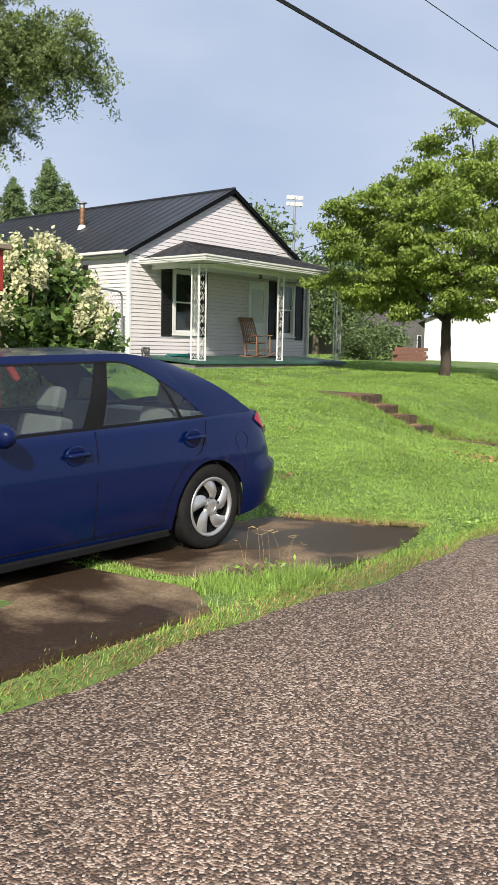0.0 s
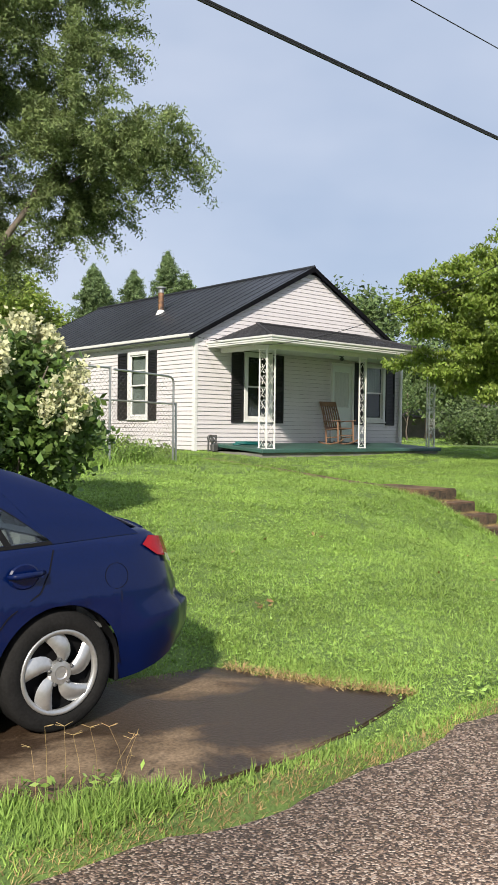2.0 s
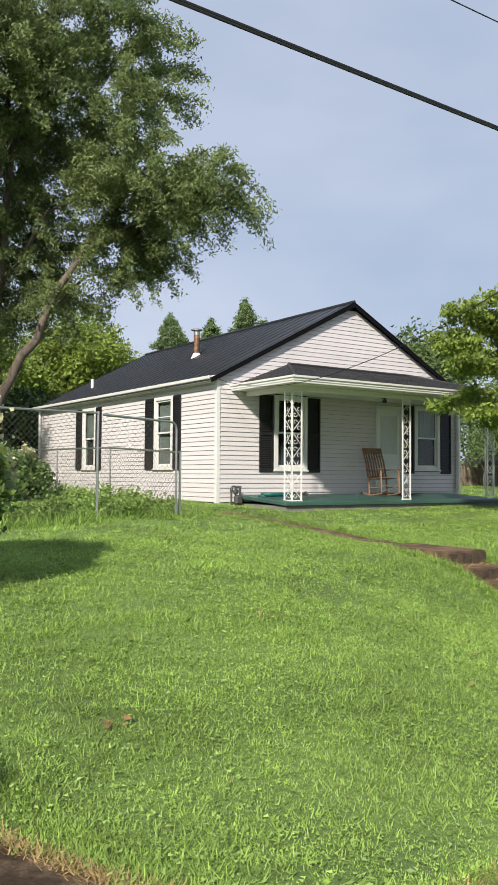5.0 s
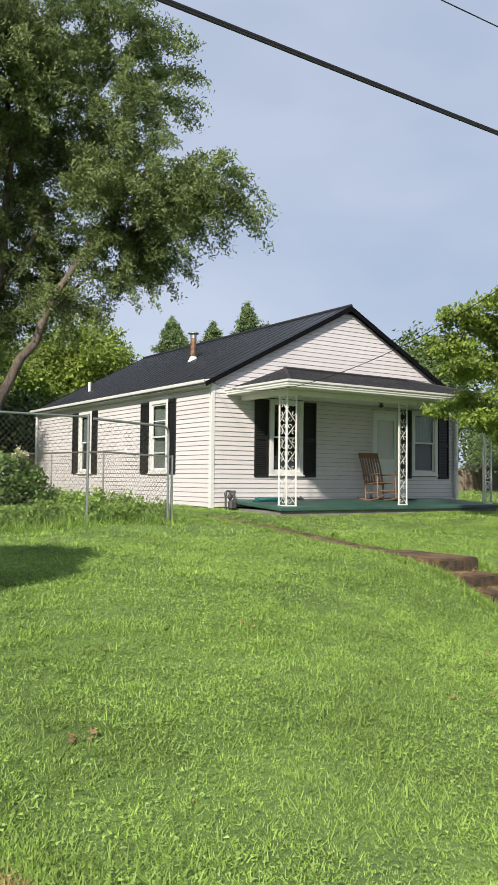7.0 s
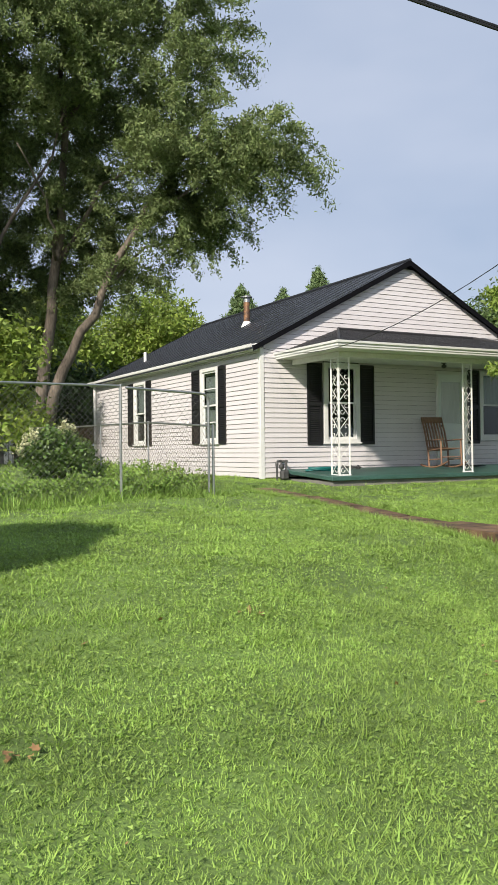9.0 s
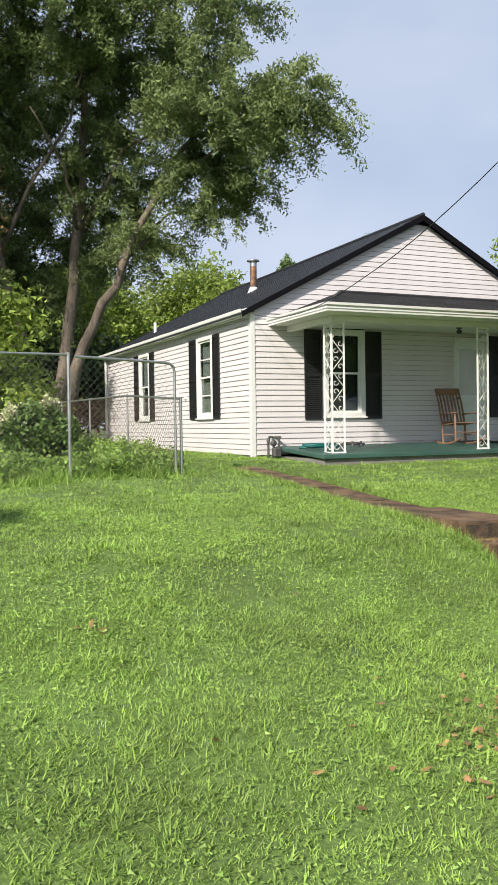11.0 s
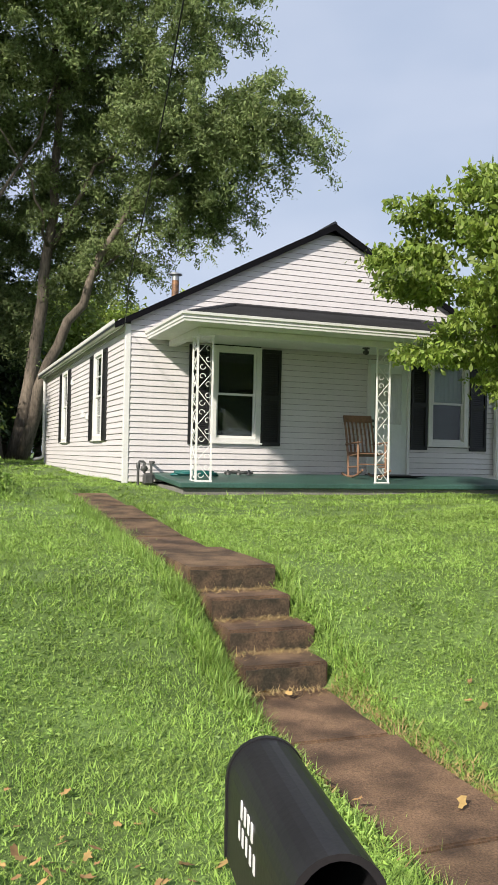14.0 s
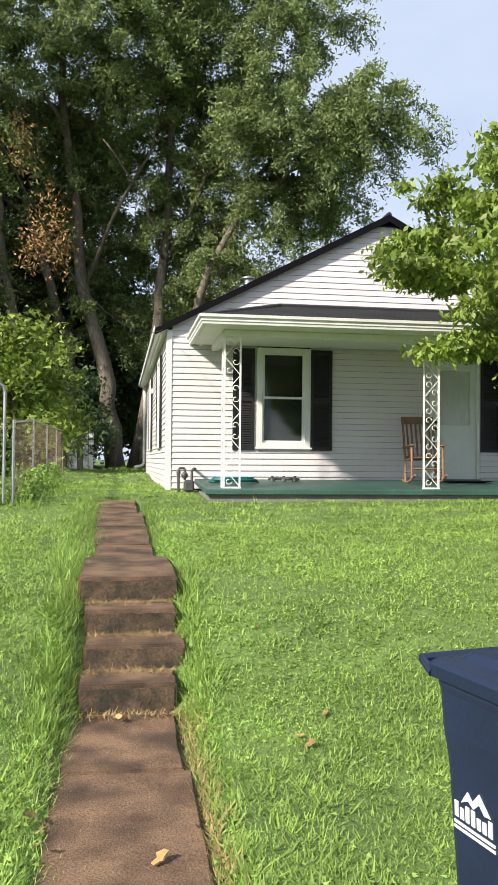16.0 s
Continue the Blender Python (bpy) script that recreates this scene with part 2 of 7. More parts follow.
def asphalt():
    """Coarse aggregate: pale and brown stones in dark binder, with broad damp stains."""
    m = bpy.data.materials.new("chip_seal_asphalt")
    m.use_nodes = True
    n, l = m.node_tree.nodes, m.node_tree.links
    p = n["Principled BSDF"]
    tc = n.new("ShaderNodeTexCoord")
    v = n.new("ShaderNodeTexVoronoi")
    v.inputs["Scale"].default_value = 92.0
    l.new(tc.outputs["Object"], v.inputs["Vector"])
    ramp = n.new("ShaderNodeValToRGB")
    e = ramp.color_ramp.elements
    e[0].position, e[0].color = 0.0, (0.05, 0.036, 0.027, 1)
    e[1].position, e[1].color = 1.0, (0.56, 0.45, 0.36, 1)
    for at, c in ((0.4, (0.125, 0.080, 0.055, 1)), (0.62, (0.255, 0.170, 0.120, 1)), (0.82, (0.41, 0.295, 0.22, 1))):
        k = e.new(at)
        k.color = c
    sep = n.new("ShaderNodeSeparateColor")
    l.new(v.outputs["Color"], sep.inputs["Color"])
    l.new(sep.outputs["Red"], ramp.inputs["Fac"])
    a = n.new("ShaderNodeTexNoise")
    a.inputs["Scale"].default_value = 0.7
    a.inputs["Detail"].default_value = 5.0
    l.new(tc.outputs["Object"], a.inputs["Vector"])
    r2 = n.new("ShaderNodeMapRange")
    r2.inputs["From Min"].default_value, r2.inputs["From Max"].default_value = 0.3, 0.7
    r2.inputs["To Min"].default_value, r2.inputs["To Max"].default_value = 0.78, 1.18
    l.new(a.outputs["Fac"], r2.inputs["Value"])
    mul = n.new("ShaderNodeMixRGB")
    mul.blend_type = "MULTIPLY"
    mul.inputs["Fac"].default_value = 1.0
    l.new(ramp.outputs["Color"], mul.inputs["Color1"])
    l.new(r2.outputs["Result"], mul.inputs["Color2"])
    l.new(mul.outputs["Color"], p.inputs["Base Color"])
    p.inputs["Roughness"].default_value = 0.62
    bp = n.new("ShaderNodeBump")
    bp.inputs["Strength"].default_value = 0.7
    bp.inputs["Distance"].default_value = 0.012
    inv = n.new("ShaderNodeMath")
    inv.operation = "SUBTRACT"
    inv.inputs[0].default_value = 1.0
    l.new(v.outputs["Distance"], inv.inputs[1])
    l.new(inv.outputs[0], bp.inputs["Height"])
    l.new(bp.outputs["Normal"], p.inputs["Normal"])
    return m


M_ROAD = asphalt()


def damp_concrete():
    """Old slab: tan where it has dried, dark and glossy where a film of water stands."""
    m = bpy.data.materials.new("damp_concrete")
    m.use_nodes = True
    n, l = m.node_tree.nodes, m.node_tree.links
    p = n["Principled BSDF"]
    tc = n.new("ShaderNodeTexCoord")
    big = n.new("ShaderNodeTexNoise")
    big.inputs["Scale"].default_value = 0.95
    big.inputs["Detail"].default_value = 6.0
    big.inputs["Roughness"].default_value = 0.55
    big.inputs["Distortion"].default_value = 0.5
    grain = n.new("ShaderNodeTexNoise")
    grain.inputs["Scale"].default_value = 55.0
    grain.inputs["Detail"].default_value = 4.0
    mid = n.new("ShaderNodeTexNoise")
    mid.inputs["Scale"].default_value = 5.0
    mid.inputs["Detail"].default_value = 5.0
    for t in (big, grain, mid):
        l.new(tc.outputs["Object"], t.inputs["Vector"])
    wet = n.new("ShaderNodeMapRange")
    wet.inputs["From Min"].default_value, wet.inputs["From Max"].default_value = 0.47, 0.56
    l.new(big.outputs["Fac"], wet.inputs["Value"])
    dry = n.new("ShaderNodeValToRGB")
    dry.color_ramp.elements[0].position, dry.color_ramp.elements[1].position = 0.3, 0.7
    dry.color_ramp.elements[0].color, dry.color_ramp.elements[1].color = (0.115, 0.076, 0.045, 1), (0.26, 0.185, 0.115, 1)
    l.new(mid.outputs["Fac"], dry.inputs["Fac"])
    mix = n.new("ShaderNodeMixRGB")
    mix.inputs["Color1"].default_value = (0.048, 0.031, 0.020, 1)
    l.new(wet.outputs["Result"], mix.inputs["Fac"])
    l.new(dry.outputs["Color"], mix.inputs["Color2"])
    g = n.new("ShaderNodeMapRange")
    g.inputs["From Min"].default_value, g.inputs["From Max"].default_value = 0.3, 0.7
    g.inputs["To Min"].default_value, g.inputs["To Max"].default_value = 0.65, 1.3
    l.new(grain.outputs["Fac"], g.inputs["Value"])
    mul = n.new("ShaderNodeMixRGB")
    mul.blend_type = "MULTIPLY"
    mul.inputs["Fac"].default_value = 1.0
    l.new(mix.outputs["Color"], mul.inputs["Color1"])
    l.new(g.outputs["Result"], mul.inputs["Color2"])
    l.new(mul.outputs["Color"], p.inputs["Base Color"])
    r = n.new("ShaderNodeMapRange")
    r.inputs["To Min"].default_value, r.inputs["To Max"].default_value = 0.38, 0.8
    p.inputs["Specular IOR Level"].default_value = 0.3
    l.new(wet.outputs["Result"], r.inputs["Value"])
    l.new(r.outputs["Result"], p.inputs["Roughness"])
    bp = n.new("ShaderNodeBump")
    bp.inputs["Strength"].default_value = 0.25
    bp.inputs["Distance"].default_value = 0.01
    l.new(grain.outputs["Fac"], bp.inputs["Height"])
    l.new(bp.outputs["Normal"], p.inputs["Normal"])
    return m


M_CONC = damp_concrete()


# ---------------------------------------------------------------- mesh helpers
def box(bm, x0, x1, y0, y1, z0, z1, m=None):
    vs = [Vector((x, y, z)) for z in (z0, z1) for x, y in ((x0, y0), (x1, y0), (x1, y1), (x0, y1))]
    if m is not None:
        vs = [m @ v for v in vs]
    v = [bm.verts.new(c) for c in vs]
    for f in ((3, 2, 1, 0), (4, 5, 6, 7), (0, 1, 5, 4), (1, 2, 6, 5), (2, 3, 7, 6), (3, 0, 4, 7)):
        bm.faces.new([v[i] for i in f])
    return v


def tube(bm, pts, radii, seg=8, cap=True):
    """A round bar along a line of points; radii: one number or one a point."""
    pts = [Vector(p) for p in pts]
    if isinstance(radii, (int, float)):
        radii = [radii] * len(pts)
    rings = []
    side = None
    for i, p in enumerate(pts):
        d = (pts[min(i + 1, len(pts) - 1)] - pts[max(i - 1, 0)]).normalized()
        if side is None:
            side = d.orthogonal().normalized()
        side = (side - d * side.dot(d)).normalized()
        up = d.cross(side)
        rings.append([bm.verts.new(p + (side * math.cos(a) + up * math.sin(a)) * radii[i])
                      for a in (2 * math.pi * k / seg for k in range(seg))])
    for a, b in zip(rings, rings[1:]):
        for k in range(seg):
            bm.faces.new((a[k], a[(k + 1) % seg], b[(k + 1) % seg], b[k]))
    if cap:
        bm.faces.new(rings[0][::-1])
        bm.faces.new(rings[-1])


def prism(bm, outline, depth, m=None):
    """A flat outline (list of x, z) pushed along y by depth."""
    a = [Vector((x, 0, z)) for x, z in outline]
    b = [Vector((x, depth, z)) for x, z in outline]
    if m is not None:
        a, b = [m @ v for v in a], [m @ v for v in b]
    a, b = [bm.verts.new(v) for v in a], [bm.verts.new(v) for v in b]
    k = len(a)
    bm.faces.new(a)
    bm.faces.new(b[::-1])
    for i in range(k):
        bm.faces.new((a[i], b[i], b[(i + 1) % k], a[(i + 1) % k]))


def lathe(bm, profile, seg=20, m=None, cap=True):
    """A turned body: profile of radius, height."""
    rings = []
    for r, z in profile:
        ring = [Vector((r * math.cos(2 * math.pi * k / seg), r * math.sin(2 * math.pi * k / seg), z)) for k in range(seg)]
        rings.append([bm.verts.new(m @ v if m is not None else v) for v in ring])
    for a, b in zip(rings, rings[1:]):
        for k in range(seg):
            bm.faces.new((a[k], a[(k + 1) % seg], b[(k + 1) % seg], b[k]))
    if cap:
        bm.faces.new(rings[0][::-1])
        bm.faces.new(rings[-1])


def part(name, bm, mat, parent=None, label="", bevel=0.0, smooth=False):
    if bevel:
        bmesh.ops.bevel(bm, geom=bm.edges[:], offset=bevel, segments=1, affect="EDGES", clamp_overlap=True)
    bmesh.ops.recalc_face_normals(bm, faces=bm.faces)
    me = bpy.data.meshes.new(name)
    bm.to_mesh(me)
    bm.free()
    me.materials.append(mat)
    if smooth:
        for f in me.polygons:
            f.use_smooth = True
    ob = new(name, me)
    if parent is not None:
        ob.parent = parent
    if label:
        ob["label"] = label
    return ob


def thing(name, label, category, m=None, group="", kind=""):
    ob = new(name)
    ob.empty_display_size = 0.1
    if m is not None:
        ob.matrix_basis = m
    return tagged(ob, label, category, group, kind)


def mesh_object(name, verts, faces, mat, parent=None, label=""):
    """A mesh from number arrays, all faces with the same count of corners."""
    verts = np.asarray(verts, dtype=np.float32)
    faces = np.asarray(faces, dtype=np.int32)
    me = bpy.data.meshes.new(name)
    me.vertices.add(len(verts))
    me.vertices.foreach_set("co", verts.ravel())
    k = faces.shape[1]
    me.loops.add(faces.size)
    me.loops.foreach_set("vertex_index", faces.ravel())
    me.polygons.add(len(faces))
    me.polygons.foreach_set("loop_start", np.arange(0, faces.size, k, dtype=np.int32))
    me.update(calc_edges=True)
    me.materials.append(mat)
    ob = new(name, me)
    if parent is not None:
        ob.parent = parent
    if label:
        ob["label"] = label
    return ob


# ---------------------------------------------------------------- ground
PROF_L = [(-60, -1.25), (-13.5, -1.17), (-12, -1.13), (-11, -0.97), (-10, -0.82), (-9, -0.65), (-8, -0.52), (-5.4, -0.34), (-3, -0.17),
          (0, -0.03), (6, 0.03), (12, 0.25), (60, 0.3)]
PROF_R = [(-60, -1.25), (-13.5, -1.22), (-12, -1.24), (-11, -1.22), (-10, -1.17), (-9.15, -1.04), (-8, -0.58), (-7, -0.48), (-5.4, -0.37),
          (-3, -0.20), (0, -0.03), (6, 0.03), (12, 0.15), (60, 0.1)]
PROF_E = [(-60, -1.25), (-13.5, -1.22), (-12, -1.22), (-10, -1.0), (-8, -0.45), (-6.4, -0.2), (-3, -0.15), (0, -0.04), (12, 0.1), (60, 0.1)]


def ramp_between(a, b, x):
    s = np.clip((x - a) / (b - a), 0, 1)
    return s * s * (3 - 2 * s)


def soft_profile(prof, y):
    ys, zs = [p[0] for p in prof], [p[1] for p in prof]
    return sum(np.interp(y + d, ys, zs) for d in (-0.3, -0.1, 0.1, 0.3)) / 4


def ground_z(x, y):
    x, y = np.asarray(x, float), np.asarray(y, float)
    s = ramp_between(-5.0, -2.0, x)
    e = ramp_between(1.0, 5.0, x)
    z = soft_profile(PROF_L, y) * (1 - s) + soft_profile(PROF_R, y) * s
    z = z * (1 - e) + soft_profile(PROF_E, y) * e
    bumps = 0.018 * np.sin(1.7 * x + 0.6 * y) * np.sin(1.3 * y - 0.4 * x) + 0.01 * np.sin(4.1 * x) * np.sin(3.7 * y + 1)
    near = ramp_between(-13.6, -12.4, y)
    z = z + bumps * near
    # The paved pad beside the road lies level.
    pad = ramp_between(-8.1, -8.9, x) * ramp_between(-11.2, -11.9, y) * ramp_between(-13.7, -13.3, y)
    z = z * (1 - pad) + (-1.166 + 0.08 * np.clip((-8.7 - x) / 2.4, 0, 1.6)) * pad
    # The path lies in a shallow trench.
    trench = ramp_between(-1.28, -1.0, x) * ramp_between(-0.22, -0.5, x) * ramp_between(-1.2, -1.6, y)
    bed = np.interp(y, [-14, -9.2, -9.05, -8.65, -8.25, -7.85, -5.5, -1.4], [-1.36, -1.29, -1.2, -1.03, -0.86, -0.67, -0.5, -0.22])
    z = z * (1 - trench) + np.minimum(z, bed) * trench
    road = ramp_between(-13.3, -13.6, y)
    return z - 0.09 * road


def grid_axis(stops):
    out = []
    for a, b, step in stops:
        out += list(np.arange(a, b, step))
    return np.array(out + [stops[-1][1]])


gx = grid_axis([(-400, -40, 40), (-40, -16, 2), (-16, 10, 0.2), (10, 50, 2), (50, 400, 50)])
gy = grid_axis([(-300, -30, 30), (-30, -14, 2), (-14, 2, 0.15), (2, 60, 2), (60, 400, 40)])
GX, GY = np.meshgrid(gx, gy)
GZ = ground_z(GX, GY)
nx, ny = len(gx), len(gy)
idx = np.arange(nx * ny).reshape(ny, nx)
quads = np.stack([idx[:-1, :-1], idx[:-1, 1:], idx[1:, 1:], idx[1:, :-1]], -1).reshape(-1, 4)
ground = mesh_object("ground", np.stack([GX, GY, GZ], -1).reshape(-1, 3), quads, M_SOIL)
for f in ground.data.polygons:
    f.use_smooth = True
tagged(ground, "sloping green lawn ground running to the horizon", "ground", kind="structure")

# Road: one strip with a slightly ragged edge towards the lawn.
rng = np.random.default_rng(7)
rx = np.arange(-80, 80, 0.15)
edge = -13.5 + 0.05 * np.sin(rx * 2.1) + 0.03 * np.sin(rx * 5.3 + 1) + rng.normal(0, 0.012, len(rx)) + 0.05 * ramp_between(-9.5, -11.5, rx)
road_z = np.interp(rx, [-14, -8, -2], [-1.13, -1.18, -1.225])
rows_y = [edge, edge - 0.05, np.full(len(rx), -14.6), np.full(len(rx), -17.0), np.full(len(rx), -20.5)]
rows_z = [road_z - 0.035, road_z, road_z + 0.01, road_z + 0.03, road_z]
rv = np.concatenate([np.stack([rx, y, z], -1) for y, z in zip(rows_y, rows_z)])
k = len(rx)
ri = np.arange(k - 1)
rf = np.concatenate([np.stack([ri + j * k, ri + (j + 1) * k, ri + 1 + (j + 1) * k, ri + 1 + j * k], -1) for j in range(4)])
road = mesh_object("road", rv, rf, M_ROAD)
tagged(road, "coarse brown-grey chip-seal asphalt road with ragged edge", "road", kind="structure")


def slab(name, outline, z, thick, mat, parent=None, label=""):
    """A paving slab over an outline of x, y with a worn upper edge; z may be a function."""
    bm = bmesh.new()
    top = [bm.verts.new((x, y, z(x, y) if callable(z) else z)) for x, y in outline]
    low = [bm.verts.new((x, y, v.co.z - thick)) for (x, y), v in zip(outline, top)]
    bm.faces.new(top)
    bm.faces.new(low[::-1])
    n = len(top)
    for i in range(n):
        bm.faces.new((top[i], low[i], low[(i + 1) % n], top[(i + 1) % n]))
    bmesh.ops.recalc_face_normals(bm, faces=bm.faces)
    bmesh.ops.bevel(bm, geom=[e for e in bm.edges if all(v.co.z > min(l.co.z for l in low) + thick * 0.6 for v in e.verts)],
                    offset=0.010, segments=2, affect="EDGES")
    return part(name, bm, mat, parent, label)


def pad_z(x, y):
    return -1.15 + 0.08 * min(max((-8.7 - x) / 2.4, 0), 1.75) + 0.002


pad = slab("parking_pad", [(-8.72, -10.9), (-8.66, -11.9), (-8.38, -12.6), (-8.14, -13.0), (-8.9, -13.2), (-9.6, -13.29), (-10.25, -13.3),
                           (-10.6, -13.1), (-10.9, -12.9), (-11.1, -12.4), (-11.14, -10.9)], pad_z, 0.16, M_CONC)
tagged(pad, "wet stained brown concrete parking pad beside the road", "pavement", kind="structure")
apron = slab("driveway_apron", [(-11.24, -10.9), (-11.34, -12.1), (-11.16, -13.0), (-11.4, -13.36), (-12.6, -13.38), (-15.2, -13.38), (-15.2, -10.9)], pad_z, 0.16, M_CONC)
tagged(apron, "damp brown concrete apron slab with grassy joints", "pavement", kind="structure")

# ---------------------------------------------------------------- house
W, L, EAVE, PEAK = 8.02, 11.2, 2.82, 5.0
COURSE = 0.107
house = thing("house", "small white vinyl-sided gabled house with dark metal roof", "house")


def wall_core(name, axis, fixed, thick, u0, u1, z0, z1, openings, inward):
    """A wall slab with its openings left out; axis is the way along it."""
    bm = bmesh.new()
    cuts = sorted({u0, u1, *[o[0] for o in openings], *[o[1] for o in openings]})
    for a, b in zip(cuts, cuts[1:]):
        mid = (a + b) / 2
        holes = sorted((o[2], o[3]) for o in openings if o[0] < mid < o[1])
        z = z0
        for h0, h1 in holes + [(z1, z1)]:
            if h0 > z + 1e-6:
                f0, f1 = sorted((fixed, fixed + thick * inward))
                if axis == "x":
                    box(bm, a, b, f0, f1, z, h0)
                else:
                    box(bm, f0, f1, a, b, z, h0)
            z = h1
    return part(name, bm, M_DARK, house)


def clap(length):
    """One lap-siding board of a given length along x, its face towards -y, its lower edge proud."""
    bm = bmesh.new()
    prism(bm, [(0.0, 0.0), (0.021, 0.0), (0.022, 0.010), (0.012, COURSE * 0.55), (0.003, COURSE - 0.004), (0.0, COURSE - 0.004)], 1.0)
    for v in bm.verts:
        along, out, up = v.co.y * length, v.co.x, v.co.z
        v.co = (along, -out, up)
    return bm


board_cache = {}


def board(length, m, parent):
    key = round(length, 3)
    if key not in board_cache:
        bm = clap(key)
        bmesh.ops.recalc_face_normals(bm, faces=bm.faces)
        me = bpy.data.meshes.new("siding_board")
        bm.to_mesh(me)
        bm.free()
        me.materials.append(M_SIDING)
        board_cache[key] = me
    ob = new("siding_board", board_cache[key])
    ob.parent = parent
    ob.matrix_basis = m
    return ob


def side_boards(parent, span, z0, z1, openings, place):
    """Courses from z0 to z1. span(z) gives the two ends at a height; place(u, z) the pose of a board."""
    z = z0
    while z < z1 - 0.03:
        zm = z + COURSE / 2
        a, b = span(zm)
        stretches = [(a, b)]
        for o in openings:
            if o[2] < zm < o[3]:
                stretches = [s for p, q in stretches for s in ((p, min(q, o[0])), (max(p, o[1]), q)) if s[1] - s[0] > 0.03]
        for p, q in stretches:
            if q - p > 0.03:
                board(q - p, place(p, z), parent)
        z += COURSE


FRONT_OPEN = [(1.60, 2.58, 0.74, 2.52), (4.84, 5.80, 0.17, 2.45), (6.23, 7.19, 0.79, 2.50)]
SIDE_OPEN = [(1.99, 2.97, 0.76, 2.56), (6.59, 7.55, 0.76, 2.56)]
wall_front = wall_core("wall", "x", 0.02, 0.14, 0.025, W - 0.025, -0.05, EAVE, FRONT_OPEN, 1)
wall_left = wall_core("wall", "y", 0.02, 0.14, 0.16, L - 0.16, -0.05, EAVE, SIDE_OPEN, 1)
wall_right = wall_core("wall", "y", W - 0.02, 0.14, 0.16, L - 0.16, -0.05, EAVE, [], -1)
wall_back = wall_core("wall", "x", L - 0.02, 0.14, 0.025, W - 0.025, -0.05, EAVE, [], -1)
SLOPE = (PEAK - 0.12 - EAVE) / (W / 2)
for y in (0.02, L - 0.16):
    bm = bmesh.new()
    prism(bm, [(0.0, EAVE), (W, EAVE), (W / 2, PEAK - 0.13)], 0.14, Matrix.Translation((0, y, 0)))
    gable = part("gable", bm, M_DARK, house)
    if y < 1:
        gable_front = gable
bm = bmesh.new()
box(bm, 0.17, W - 0.17, 0.17, L - 0.17, -0.1, 0.12)
part("floor", bm, M_DARK, house)
bm = bmesh.new()
box(bm, 0.03, W - 0.03, 0.03, L - 0.03, -0.4, -0.055)
part("foundation", bm, M_BLOCK, house, "grey concrete block foundation")

side_boards(wall_front, lambda z: (0.09, W - 0.09), 0.0, EAVE, FRONT_OPEN, lambda u, z: pose(u, 0.019, z))
z = COURSE * 27
while z < PEAK - 0.2:
    lo = max(0.02, (z - EAVE) / SLOPE - 0.05)
    hi = max(0.02, (z + COURSE - EAVE) / SLOPE - 0.05)
    bm = bmesh.new()
    front = [(lo, -0.017, z), (W - lo, -0.017, z), (W - hi, -0.004, z + COURSE - 0.004), (hi, -0.004, z + COURSE - 0.004)]
    if hi >= W / 2:
        front = [(lo, -0.017, z), (W - lo, -0.017, z), (W / 2, -0.004, z + COURSE * 0.8)]
    fv = [bm.verts.new(Vector(p) + Vector((0, 0.019, 0))) for p in front]
    bv = [bm.verts.new((p[0], 0.0195, p[2])) for p in front]
    bm.faces.new(fv)
    for i in range(len(fv)):
        bm.faces.new((fv[i], bv[i], bv[(i + 1) % len(fv)], fv[(i + 1) % len(fv)]))
    part("siding_board", bm, M_SIDING, gable_front)
    z += COURSE
side_boards(wall_left, lambda z: (0.09, L - 0.09), 0.0, EAVE, SIDE_OPEN,
            lambda u, z: Matrix.Translation((0.019, u, z)) @ Matrix(((0, 1, 0, 0), (1, 0, 0, 0), (0, 0, 1, 0), (0, 0, 0, 1))))
side_boards(wall_right, lambda z: (0.09, L - 0.09), 0.0, EAVE, [],
            lambda u, z: pose(W - 0.019, u, z, 0, 0, 90))
for x0, x1, y0, y1 in ((-0.012, 0.09, -0.012, 0.09), (W - 0.09, W + 0.012, -0.012, 0.09), (-0.012, 0.09, L - 0.09, L + 0.012)):
    bm = bmesh.new()
    box(bm, x0, x1, y0, y1, -0.03, EAVE - 0.03)
    part("corner_board", bm, M_TRIM, house, bevel=0.006)

